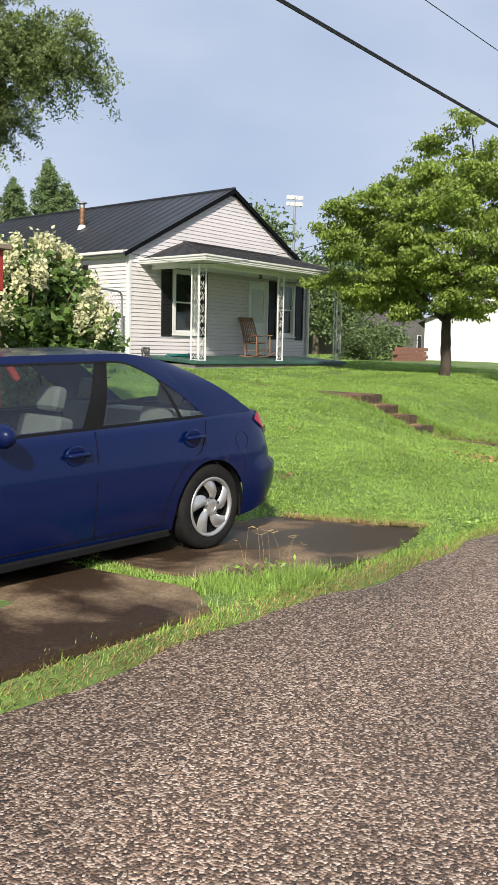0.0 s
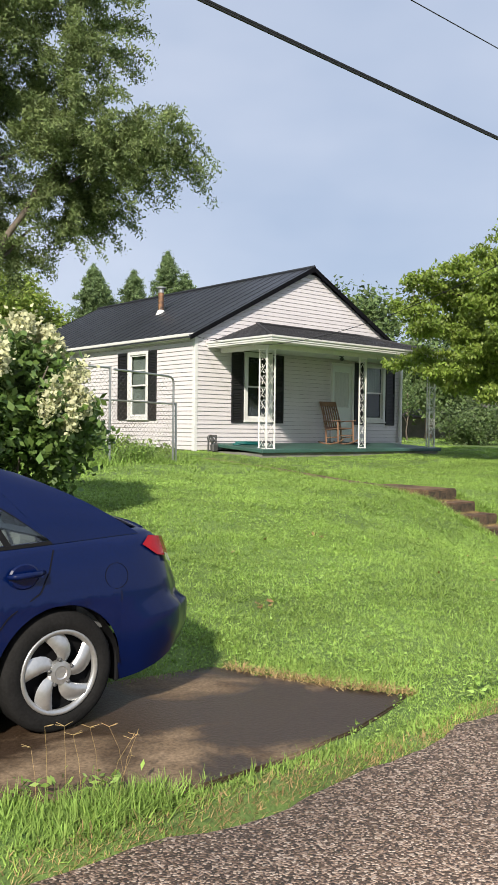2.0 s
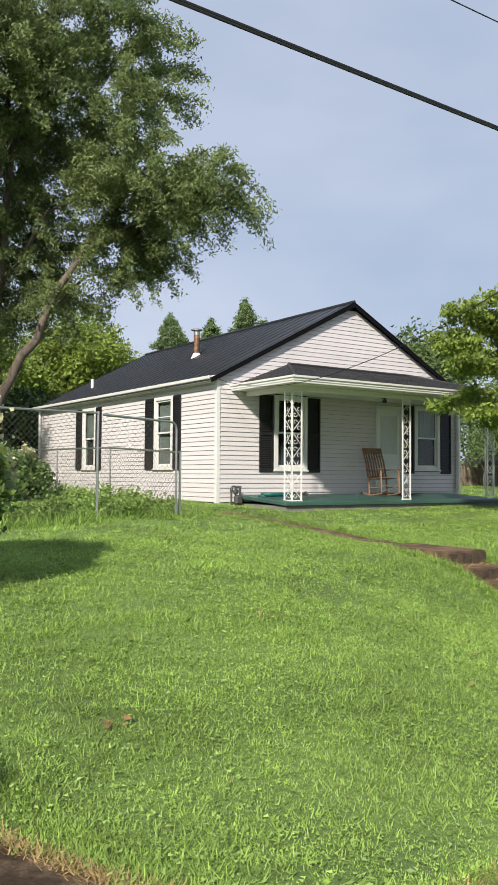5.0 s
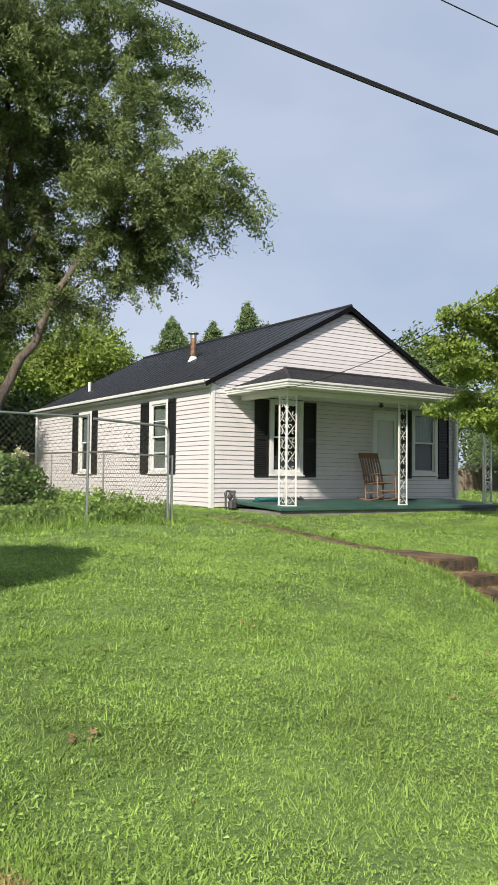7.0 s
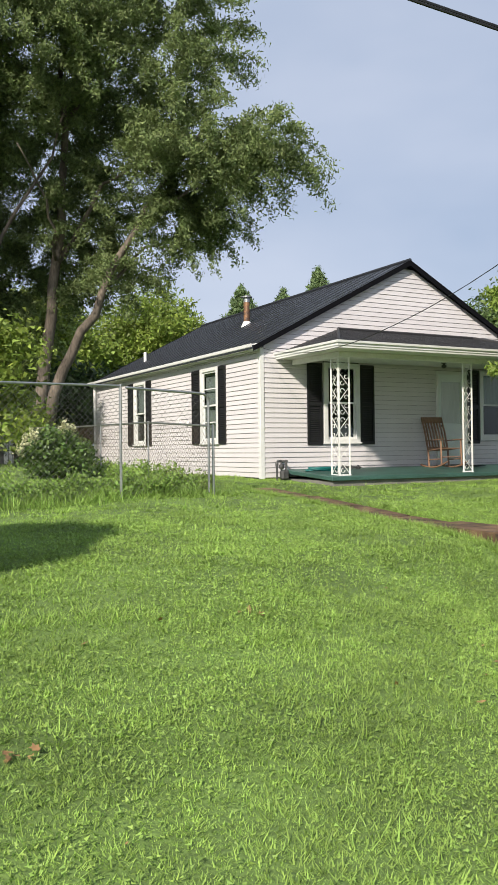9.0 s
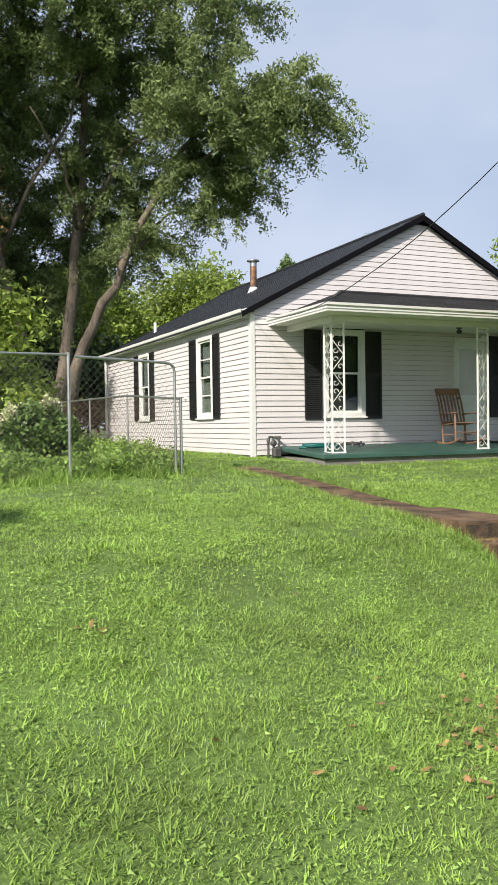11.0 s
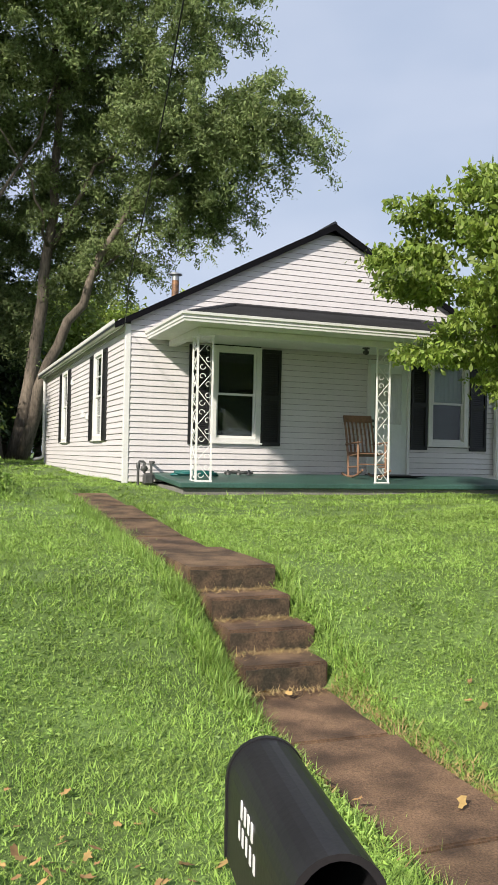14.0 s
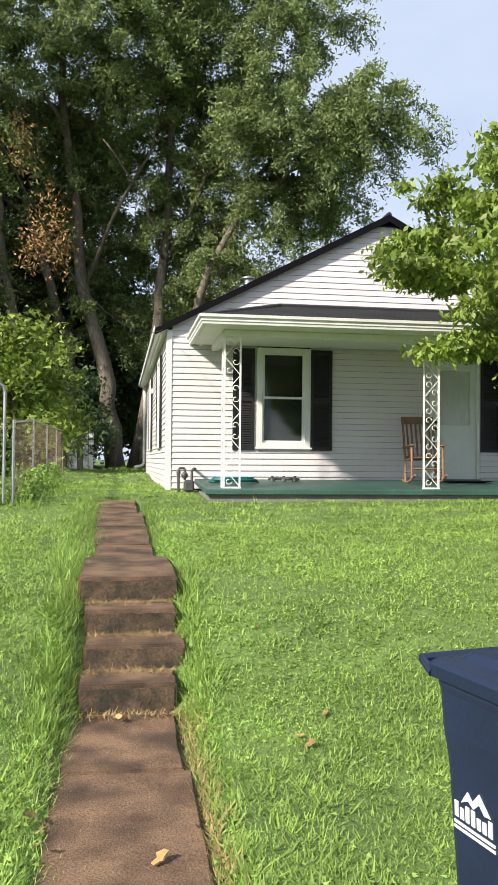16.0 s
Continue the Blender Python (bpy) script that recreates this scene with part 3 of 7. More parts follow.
# Roof: two metal sheets with raised ribs, rake trim, fascia and gutter.
for side in (-1, 1):
    bm = bmesh.new()
    run = W / 2 + 0.22
    top = Vector((W / 2, 0, PEAK))
    low = Vector((W / 2 + side * run, 0, PEAK - run * 0.525))
    along = (low - top)
    nrm = Vector((-along.z * (1 if side > 0 else -1), 0, abs(along.x))).normalized()
    for a, b in ((-0.10, L + 0.12),):
        v = [bm.verts.new(p) for p in (top + Vector((0, a, 0)), low + Vector((0, a, 0)), low + Vector((0, b, 0)), top + Vector((0, b, 0)))]
        w = [bm.verts.new(p.co + Vector((0, 0, -0.05))) for p in v]
        bm.faces.new(v)
        bm.faces.new(w[::-1])
        for i in range(4):
            bm.faces.new((v[i], w[i], w[(i + 1) % 4], v[(i + 1) % 4]))
    roof = part("roof", bm, M_ROOF, house, "dark charcoal ribbed metal roof sheet")
    bm = bmesh.new()
    tube(bm, [top + Vector((0, 0, 0.004)), low + Vector((0, 0, 0.004))], 0.011, 4)
    rib = part("roof_rib", bm, M_ROOF, roof)
    rib.location.y = 0.12
    for i in range(1, 27):
        r = new("roof_rib", rib.data)
        r.parent = roof
        r.location.y = 0.12 + i * 0.42
    for ya in (-0.125, L + 0.10):
        bm = bmesh.new()
        a = [top + Vector((0, ya, 0.012)), low + Vector((0, ya, 0.012)), low + Vector((0, ya, -0.10)), top + Vector((0, ya, -0.12))]
        v = [bm.verts.new(p) for p in a] + [bm.verts.new(p + Vector((0, 0.03, 0))) for p in a]
        bm.faces.new(v[:4])
        bm.faces.new(v[4:][::-1])
        for i in range(4):
            bm.faces.new((v[i], v[4 + i], v[4 + (i + 1) % 4], v[(i + 1) % 4]))
        part("rake_trim", bm, M_RAKE, roof, "dark metal rake trim")
    # fascia and gutter
    xo = W / 2 + side * run
    bm = bmesh.new()
    prism(bm, [(0, 0), (0.07, 0), (0.11, 0.05), (0.115, 0.11), (0.10, 0.115), (0.09, 0.06), (0.06, 0.015), (0.0, 0.015)], L + 0.12)
    for v in bm.verts:
        v.co = (xo - side * 0.10 + side * v.co.x, v.co.y - 0.03, 2.735 + v.co.z)
    part("gutter", bm, M_TRIM, house, "white aluminium gutter")
    bm = bmesh.new()
    x0, x1 = sorted((xo - side * 0.125, xo - side * 0.10))
    box(bm, x0, x1, -0.06, L + 0.06, 2.70, 2.86)
    x0, x1 = sorted((xo - side * 0.225, xo - side * 0.127))
    box(bm, x0, x1, -0.01, L + 0.01, 2.775, 2.79)
    part("fascia", bm, M_TRIM, house)
bm = bmesh.new()
tube(bm, [(W / 2, -0.11, PEAK + 0.01), (W / 2, L + 0.13, PEAK + 0.01)], 0.05, 8)
part("ridge_cap", bm, M_ROOF, house)
bm = bmesh.new()
tube(bm, [(-0.05, L - 0.12, 2.74), (-0.05, L - 0.12, 0.4), (-0.12, L - 0.2, 0.32), (-0.35, L - 0.3, 0.27)], 0.045, 8)
part("downspout", bm, M_TRIM, house, "white metal downspout")
bm = bmesh.new()
tube(bm, [(W - 0.16, -0.06, 2.6), (W - 0.16, -0.06, 0.2)], 0.05, 8)
tube(bm, [(W - 0.16, -0.06, 2.62), (W - 0.05, -0.10, 2.72)], 0.055, 8)
part("downspout", bm, M_TRIM, house, "white metal downspout")


def window(parent, w, h, m, upper, lower, mullions=False):
    """A double-hung window in an opening w by h; its own x runs along the wall, -y is outside."""
    win = new("window")
    win.parent = parent
    win.matrix_basis = m
    bm = bmesh.new()
    t = 0.105
    for a in ((0, t, 0, h), (w - t, w, 0, h), (t, w - t, h - t * 0.8, h), (t, w - t, 0, t * 0.8)):
        box(bm, a[0], a[1], -0.035, 0.05, a[2], a[3])
    part("frame", bm, M_TRIM, win, bevel=0.004)
    bm = bmesh.new()
    box(bm, -0.03, w + 0.03, -0.06, 0.02, -0.03, 0.0)
    part("sill", bm, M_TRIM, win, bevel=0.004)
    i0, i1, j0, j1 = t, w - t, t * 0.8, h - t * 0.8
    mid = (j0 + j1) / 2
    for name, z0, z1, y, back in (("upper_sash", mid - 0.02, j1, 0.0, upper), ("lower_sash", j0, mid + 0.02, 0.025, lower)):
        bm = bmesh.new()
        s = 0.04
        for a in ((i0, i0 + s, z0, z1), (i1 - s, i1, z0, z1), (i0 + s, i1 - s, z1 - s, z1), (i0 + s, i1 - s, z0, z0 + s)):
            box(bm, a[0], a[1], y, y + 0.03, a[2], a[3])
        if mullions:
            box(bm, i0 + s, i1 - s, y + 0.004, y + 0.02, (z0 + z1) / 2 - 0.012, (z0 + z1) / 2 + 0.012)
        sash = part(name, bm, M_TRIM, win)
        bm = bmesh.new()
        box(bm, i0 + s - 0.005, i1 - s + 0.005, y + 0.012, y + 0.016, z0 + s - 0.005, z1 - s + 0.005)
        pane = part("pane", bm, M_GLASS, sash, "clear window pane")
        pane.visible_shadow = False
        bm = bmesh.new()
        nfold = 14 if back is M_CURTAIN else 1
        for q in range(nfold):
            xa = i0 + (i1 - i0) * q / nfold
            xb = i0 + (i1 - i0) * (q + 1) / nfold
            d = 0.02 if q % 2 else 0.0
            vs = [bm.verts.new(c) for c in ((xa, 0.09 + d, z0), (xb, 0.11 - d, z0), (xb, 0.11 - d, z1), (xa, 0.09 + d, z1))]
            bm.faces.new(vs)
        part("curtain", bm, back, win, "drawn curtain behind the glass" if back is M_CURTAIN else "blind behind the glass, grey with pane reflections" if back is M_BLIND else "dark insect screen")
    return win


def shutter(parent, w, h, m):
    """A louvred shutter standing off the wall."""
    bm = bmesh.new()
    for a in ((0, 0.05, 0, h), (w - 0.05, w, 0, h), (0.05, w - 0.05, 0, 0.07), (0.05, w - 0.05, h - 0.07, h), (0.05, w - 0.05, h / 2 - 0.04, h / 2 + 0.04)):
        box(bm, a[0], a[1], -0.032, 0.0, a[2], a[3])
    box(bm, 0.045, w - 0.045, -0.006, -0.001, 0.06, h - 0.06)
    sh = part("shutter", bm, M_BLACK, parent, "black louvred shutter")
    sh.matrix_basis = m
    bm = bmesh.new()
    z = 0.075
    while z < h - 0.1:
        if abs(z + 0.02 - h / 2) > 0.06:
            box(bm, 0.045, w - 0.045, -0.004, 0.004, 0.0, 0.05, Matrix.Translation((0, -0.014, z)) @ Matrix.Rotation(radians(-25), 4, "X"))
        z += 0.042
    part("louvres", bm, M_BLACK, sh)
    return sh


TO_SIDE = Matrix(((0, 1, 0, 0), (-1, 0, 0, 0), (0, 0, 1, 0), (0, 0, 0, 1)))


def on_side(y, z):
    return Matrix.Translation((0.0, y, z)) @ TO_SIDE


window(house, 0.98, 1.78, pose(1.60, 0, 0.74), M_SCREEN, M_SCREEN)
window(house, 0.96, 1.71, pose(6.23, 0, 0.79), M_CURTAIN, M_SCREEN)
shutter(house, 0.39, 1.81, pose(1.17, -0.001, 0.69))
shutter(house, 0.39, 1.81, pose(2.59, -0.001, 0.69))
shutter(house, 0.38, 1.81, pose(5.83, -0.001, 0.69))
shutter(house, 0.40, 1.81, pose(7.24, -0.001, 0.69))
window(house, 0.98, 1.80, on_side(2.97, 0.76), M_BLIND, M_BLIND, True)
window(house, 0.96, 1.80, on_side(7.55, 0.76), M_BLIND, M_SCREEN)
for y, w in ((1.98, 0.36), (3.46, 0.46), (6.58, 0.36), (8.03, 0.46)):
    shutter(house, w, 1.81, on_side(y, 0.74) @ Matrix.Translation((0, -0.001, 0)))

# Front door with its storm-glass light, trim and knobs.
door = new("door")
door.parent = house
door.matrix_basis = pose(4.84, 0, 0.17)
bm = bmesh.new()
for a in ((0, 0.06, 0, 2.28), (0.90, 0.96, 0, 2.28), (0.06, 0.90, 2.20, 2.28)):
    box(bm, a[0], a[1], -0.03, 0.08, a[2], a[3])
part("frame", bm, M_TRIM, door, bevel=0.004)
bm = bmesh.new()
for a in ((0.06, 0.17, 0.02, 2.2), (0.79, 0.90, 0.02, 2.2), (0.17, 0.79, 2.02, 2.2), (0.17, 0.79, 0.02, 1.02)):
    box(bm, a[0], a[1], 0.012, 0.05, a[2], a[3])
part("slab", bm, M_DOOR, door, "pale grey-green painted door", bevel=0.003)
bm = bmesh.new()
box(bm, 0.165, 0.795, 0.028, 0.034, 1.015, 2.025)
part("pane", bm, M_DOORGLASS, door).visible_shadow = False
bm = bmesh.new()
box(bm, 0.172, 0.788, 0.0365, 0.042, 1.022, 2.018)
part("curtain", bm, M_CURTAIN, door, "pale curtain behind the door glass")
for z in (0.95, 1.07):
    bm = bmesh.new()
    lathe(bm, [(0.026, 0.0), (0.03, 0.012), (0.016, 0.02), (0.03, 0.04), (0.024, 0.058)], 12,
          Matrix.Translation((0.115, 0.012, z)) @ Matrix.Rotation(radians(90), 4, "X"))
    part("door_knob", bm, M_METER, door, "dark metal door knob")
bm = bmesh.new()
box(bm, -0.02, 0.98, -0.06, 0.06, -0.03, 0.018)
part("threshold", bm, M_METER, door)

# Flue pipe on the roof, with a rain cap and a pale flashing collar, and a short vent.
fx, fy = 2.12, 4.5
fz = PEAK - (W / 2 - fx) * 0.525
flue = new("flue_pipe")
flue.parent = house
flue.matrix_basis = pose(fx, fy, fz)
bm = bmesh.new()
lathe(bm, [(0.085, -0.1), (0.085, 0.66)], 16)
part("pipe", bm, M_RUST, flue, "rust-streaked brown flue pipe", smooth=False)
bm = bmesh.new()
lathe(bm, [(0.087, 0.60), (0.088, 0.70), (0.095, 0.72), (0.16, 0.735), (0.16, 0.76), (0.02, 0.80)], 16)
part("rain_cap", bm, M_STEEL, flue, "galvanised rain cap")
bm = bmesh.new()
lathe(bm, [(0.17, -0.09), (0.12, 0.02), (0.095, 0.08)], 16)
part("flashing", bm, M_TRIM, flue)
bm = bmesh.new()
lathe(bm, [(0.05, -0.1), (0.05, 0.28), (0.04, 0.285)], 12, Matrix.Translation((1.0, 9.2, PEAK - (W / 2 - 1.0) * 0.525)))
part("vent_pipe", bm, M_TRIM, house, "white plastic vent pipe")
for y, z in ((4.35, 1.35), (6.0, 2.2), (3.78, 1.28)):
    bm = bmesh.new()
    box(bm, -0.04, 0.01, y - 0.05, y + 0.05, z - 0.06, z + 0.06)
    part("outlet_box", bm, M_TRIM, house, bevel=0.006)

# ---------------------------------------------------------------- porch
DX0, DX1, DY = 0.50, 7.40, -1.95


def deck_z(y):
    return 0.17 + (y / DY) * (0.055 - 0.17)


bm = bmesh.new()
vs = [bm.verts.new(c) for c in ((DX0, -0.03, 0.17), (DX1, -0.03, 0.17), (DX1, DY, 0.055), (DX0, DY, 0.055))]
ws = [bm.verts.new(v.co + Vector((0, 0, -0.085))) for v in vs]
bm.faces.new(vs)
bm.faces.new(ws[::-1])
for i in range(4):
    bm.faces.new((vs[i], ws[i], ws[(i + 1) % 4], vs[(i + 1) % 4]))
part("porch_deck", bm, M_DECK, house, "dark green painted concrete porch floor", bevel=0.012)
bm = bmesh.new()
box(bm, DX0 + 0.06, DX1 - 0.06, DY + 0.07, -0.035, -0.45, -0.03)
part("porch_base", bm, M_BLOCK, house, "grey block porch base")

RX0, RX1, RY, RZ, RT = 0.44, 7.58, -2.30, 2.665, 3.27
HIPL, HIPR = 2.0, 6.02
bm = bmesh.new()
q = [bm.verts.new(c) for c in ((RX0, RY, RZ), (RX1, RY, RZ), (HIPR, 0.015, RT), (HIPL, 0.015, RT), (RX0, 0.015, RZ), (RX1, 0.015, RZ))]
bm.faces.new((q[0], q[1], q[2], q[3]))
bm.faces.new((q[4], q[0], q[3]))
bm.faces.new((q[1], q[5], q[2]))
bm.faces.new((q[0], q[4], q[5], q[1]))
bm.faces.new((q[4], q[3], q[2], q[5]))
porch_roof = part("porch_roof", bm, M_SHINGLE, house, "charcoal shingled hipped porch roof")
# shingle courses as thin steps
steps = 15
for s in range(steps):
    bm = bmesh.new()
    t0, t1 = s / steps, (s + 1) / steps
    for a, b, c, d in (((RX0, RY), (RX1, RY), (HIPL, 0.015), (HIPR, 0.015)),):
        xa, xb = RX0 + (HIPL - RX0) * t0, RX1 + (HIPR - RX1) * t0
        xc, xd = RX0 + (HIPL - RX0) * t1, RX1 + (HIPR - RX1) * t1
        ya, yb = RY + (0.015 - RY) * t0, RY + (0.015 - RY) * t1
        za, zb = RZ + (RT - RZ) * t0, RZ + (RT - RZ) * t1
        v = [bm.verts.new(p) for p in ((xa, ya, za + 0.016), (xb, ya, za + 0.016), (xd, yb, zb + 0.004), (xc, yb, zb + 0.004), (xa, ya, za + 0.002), (xb, ya, za + 0.002))]
        bm.faces.new(v[:4])
        bm.faces.new((v[4], v[5], v[1], v[0]))
    for sx, ex, hx in ((RX0, RX0, HIPL), (RX1, RX1, HIPR)):
        xa, xb = sx + (hx - sx) * t0, sx + (hx - sx) * t1
        ya, yb = RY + (0.015 - RY) * t0, RY + (0.015 - RY) * t1
        za, zb = RZ + (RT - RZ) * t0, RZ + (RT - RZ) * t1
        v = [bm.verts.new(p) for p in ((xa, 0.01, za + 0.016), (xa, ya, za + 0.016), (xb, yb, zb + 0.004), (xb, 0.01, zb + 0.004), (xa, 0.01, za + 0.002), (xa, ya, za + 0.002))]
        bm.faces.new(v[:4])
        bm.faces.new((v[4], v[5], v[1], v[0]))
    part("shingle_course", bm, M_SHINGLE, porch_roof)
bm = bmesh.new()
tube(bm, [(HIPL, -0.02, RT + 0.02), (HIPR, -0.02, RT + 0.02)], 0.035, 6)
tube(bm, [(RX0 + 0.02, RY + 0.02, RZ + 0.015), (HIPL, -0.02, RT + 0.02)], 0.035, 6)
tube(bm, [(RX1 - 0.02, RY + 0.02, RZ + 0.015), (HIPR, -0.02, RT + 0.02)], 0.035, 6)
part("hip_cap", bm, M_SHINGLE, porch_roof)
# gutter round the porch roof: an L-shaped profile swept on three sides
prof = [(0.0, -0.13), (0.05, -0.13), (0.055, -0.10), (0.07, -0.085), (0.07, -0.045), (0.10, -0.03), (0.105, 0.012), (0.09, 0.012), (0.085, -0.02), (0.0, -0.02)]
ring_pts = []
for px, py, ox, oy in ((RX0, 0.012, -1, 0), (RX0, RY, -1, -1), (RX1, RY, 1, -1), (RX1, 0.012, 1, 0)):
    ring_pts.append([(px + ox * a, py + oy * a, RZ + b) for a, b in prof])
bm = bmesh.new()
rings = [[bm.verts.new(p) for p in r] for r in ring_pts]
for a, b in zip(rings, rings[1:]):
    for i in range(len(prof)):
        bm.faces.new((a[i], a[(i + 1) % len(prof)], b[(i + 1) % len(prof)], b[i]))
bm.faces.new(rings[0])
bm.faces.new(rings[-1][::-1])
part("gutter", bm, M_TRIM, porch_roof, "white aluminium gutter")
bm = bmesh.new()
box(bm, RX0 + 0.01, RX1 - 0.01, RY + 0.01, -0.03, RZ - 0.125, RZ - 0.10)
part("soffit", bm, M_SOFFIT, porch_roof, "white porch ceiling")
bm = bmesh.new()
y_beam = -1.76
box(bm, 0.78, 7.32, y_beam - 0.06, y_beam + 0.06, 2.43, RZ - 0.128)
box(bm, 0.78, 0.90, y_beam + 0.062, -0.03, 2.43, RZ - 0.128)
box(bm, 7.20, 7.32, y_beam + 0.062, -0.03, 2.43, RZ - 0.128)
part("beam", bm, M_SOFFIT, house, bevel=0.004)


def iron_panel(bm, h, w, m):
    """One flat wrought-iron panel: two bars, zigzag and scrolls."""
    for x in (0, w):
        box(bm, x - 0.013, x + 0.013, -0.013, 0.013, 0, h, m)
    step = 0.29
    z, flip = 0.03, False
    while z < h - 0.1:
        z1 = min(z + step, h - 0.02)
        a, b = ((0, z), (w, z1)) if flip else ((w, z), (0, z1))
        tube(bm, [m @ Vector((a[0], 0, a[1])), m @ Vector((b[0], 0, b[1]))], 0.008, 4)
        # scrolls on both sides of the slanting bar
        for sx, cz in ((0.3, 0.72), (0.7, 0.28)) if flip else ((0.7, 0.72), (0.3, 0.28)):
            pts = []
            for i in range(15):
                ang = i / 14 * 1.6 * math.pi * (1 if flip else -1)
                r = 0.058 * (1 - 0.62 * i / 14)
                pts.append(m @ Vector((w * sx + r * math.cos(ang), 0, z + (z1 - z) * cz + r * math.sin(ang))))
            tube(bm, pts, 0.007, 4)
        flip = not flip
        z = z1
    for zz in (0.012, h - 0.012):
        box(bm, -0.02, w + 0.02, -0.02, 0.02, zz - 0.012, zz + 0.012, m)


zc = deck_z(y_beam)
hc = 2.43 - zc
for x, corner in ((0.80, "left"), (4.06, ""), (7.05, "right")):
    column = new("porch_column")
    column.parent = house
    column["label"] = "white wrought-iron scrollwork porch column"
    column.matrix_basis = pose(x, y_beam, zc)
    bm = bmesh.new()
    iron_panel(bm, hc, 0.25, Matrix.Identity(4))
    part("panel", bm, M_IRON, column)
    if corner:
        x_at = 0.0 if corner == "left" else 0.25
        bm = bmesh.new()
        iron_panel(bm, hc, 0.25, Matrix.Translation((x_at, 0.018, 0)) @ Matrix.Rotation(radians(90), 4, "Z"))
        part("panel", bm, M_IRON, column)
# small globe-less porch lamp on the ceiling
porch_lamp = thing("porch_lamp", "small dark unlit porch ceiling lamp", "lamp", pose(4.3, -0.9, RZ - 0.126))
bm = bmesh.new()
lathe(bm, [(0.07, 0.0), (0.07, -0.02), (0.03, -0.03), (0.03, -0.05)][::-1], 14)
part("base", bm, M_METER, porch_lamp)
bm = bmesh.new()
lathe(bm, [(0.02, -0.13), (0.055, -0.11), (0.06, -0.07), (0.03, -0.05)], 14)
part("shade", bm, M_METER, porch_lamp)

# ---------------------------------------------------------------- path and steps
garden_path = thing("garden_path", "stained brown concrete garden path with four steps", "path", kind="structure")
RNG = random.Random(5)


def wobble(outline, amount=0.007):
    return [(x + RNG.uniform(-amount, amount), y + RNG.uniform(-amount, amount)) for x, y in outline]


def rect(x0, x1, y0, y1, n=6):
    pts = []
    for i in range(n):
        pts.append((x0 + (x1 - x0) * i / n, y0))
    for i in range(n):
        pts.append((x1, y0 + (y1 - y0) * i / n))
    for i in range(n):
        pts.append((x1 + (x0 - x1) * i / n, y1))
    for i in range(n):
        pts.append((x0, y1 + (y0 - y1) * i / n))
    return pts


for (y0, y1, z0, z1, x0, x1) in ((-9.98, -9.06, -1.205, -1.165, -1.12, -0.44), (-11.3, -10.0, -1.245, -1.21, -1.14, -0.40),
                                 (-12.7, -11.32, -1.25, -1.25, -1.14, -0.40), (-13.45, -12.72, -1.25, -1.255, -1.14, -0.40),
                                 (-6.4, -5.5, -0.42, -0.385, -1.05, -0.45), (-5.48, -4.2, -0.38, -0.29, -1.08, -0.46),
                                 (-4.18, -2.9, -0.285, -0.2, -1.10, -0.47), (-2.88, -1.4, -0.2, -0.10, -1.14, -0.55)):
    slab("paving_slab", wobble(rect(x0, x1, y0, y1)), lambda x, y, a=y0, b=y1, c=z0, d=z1: c + (d - c) * (y - a) / (b - a) - (0.04 if a > -6.5 else 0.004), 0.12, M_STEP, garden_path)
for y0, y1, z, x0, x1 in ((-7.86, -6.42, -0.445, -1.12, -0.33), (-8.26, -7.80, -0.635, -1.06, -0.37),
                          (-8.66, -8.20, -0.81, -1.04, -0.33), (-9.06, -8.60, -0.98, -1.06, -0.42)):
    tread = slab("step", wobble(rect(x0, x1, y0, y1), 0.008), z, 0.24, M_STEP, garden_path, "worn brown concrete step")
    # Thin riser face, coloured darker than its tread for stain and shade.
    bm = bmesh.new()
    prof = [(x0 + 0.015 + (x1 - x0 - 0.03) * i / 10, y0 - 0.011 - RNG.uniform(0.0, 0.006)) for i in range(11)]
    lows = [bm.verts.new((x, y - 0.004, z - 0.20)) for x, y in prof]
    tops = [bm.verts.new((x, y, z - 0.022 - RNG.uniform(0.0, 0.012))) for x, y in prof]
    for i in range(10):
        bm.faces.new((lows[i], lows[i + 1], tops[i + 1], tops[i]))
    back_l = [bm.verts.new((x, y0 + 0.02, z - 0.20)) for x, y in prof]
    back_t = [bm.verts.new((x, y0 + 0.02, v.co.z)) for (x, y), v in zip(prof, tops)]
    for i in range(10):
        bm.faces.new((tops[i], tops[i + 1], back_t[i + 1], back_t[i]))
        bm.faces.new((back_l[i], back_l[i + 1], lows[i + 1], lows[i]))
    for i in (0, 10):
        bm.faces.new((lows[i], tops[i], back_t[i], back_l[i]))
    part("riser", bm, M_RISER, tread, "dark stained riser face with shade in its colour")

# ---------------------------------------------------------------- car
GZ_CAR = -1.098
car = thing("car", "dark blue four-door sedan parked on a wet concrete pad", "car", pose(-10.26, -12.34, GZ_CAR, 0, 0, 0))
# In the car's own frame: x towards its tail, rear axle at x = 0, near side at y = 0, far side at y = CW.
CW = 1.74
AX0, AX1, WR = 0.0, -2.67, 0.315


def lerp_curve(pts, x):
    return float(np.interp(x, [p[0] for p in pts], [p[1] for p in pts]))


def smooth_curve(pts, x):
    return sum(lerp_curve(pts, x + d) for d in (-0.09, -0.045, 0, 0.045, 0.09)) / 5


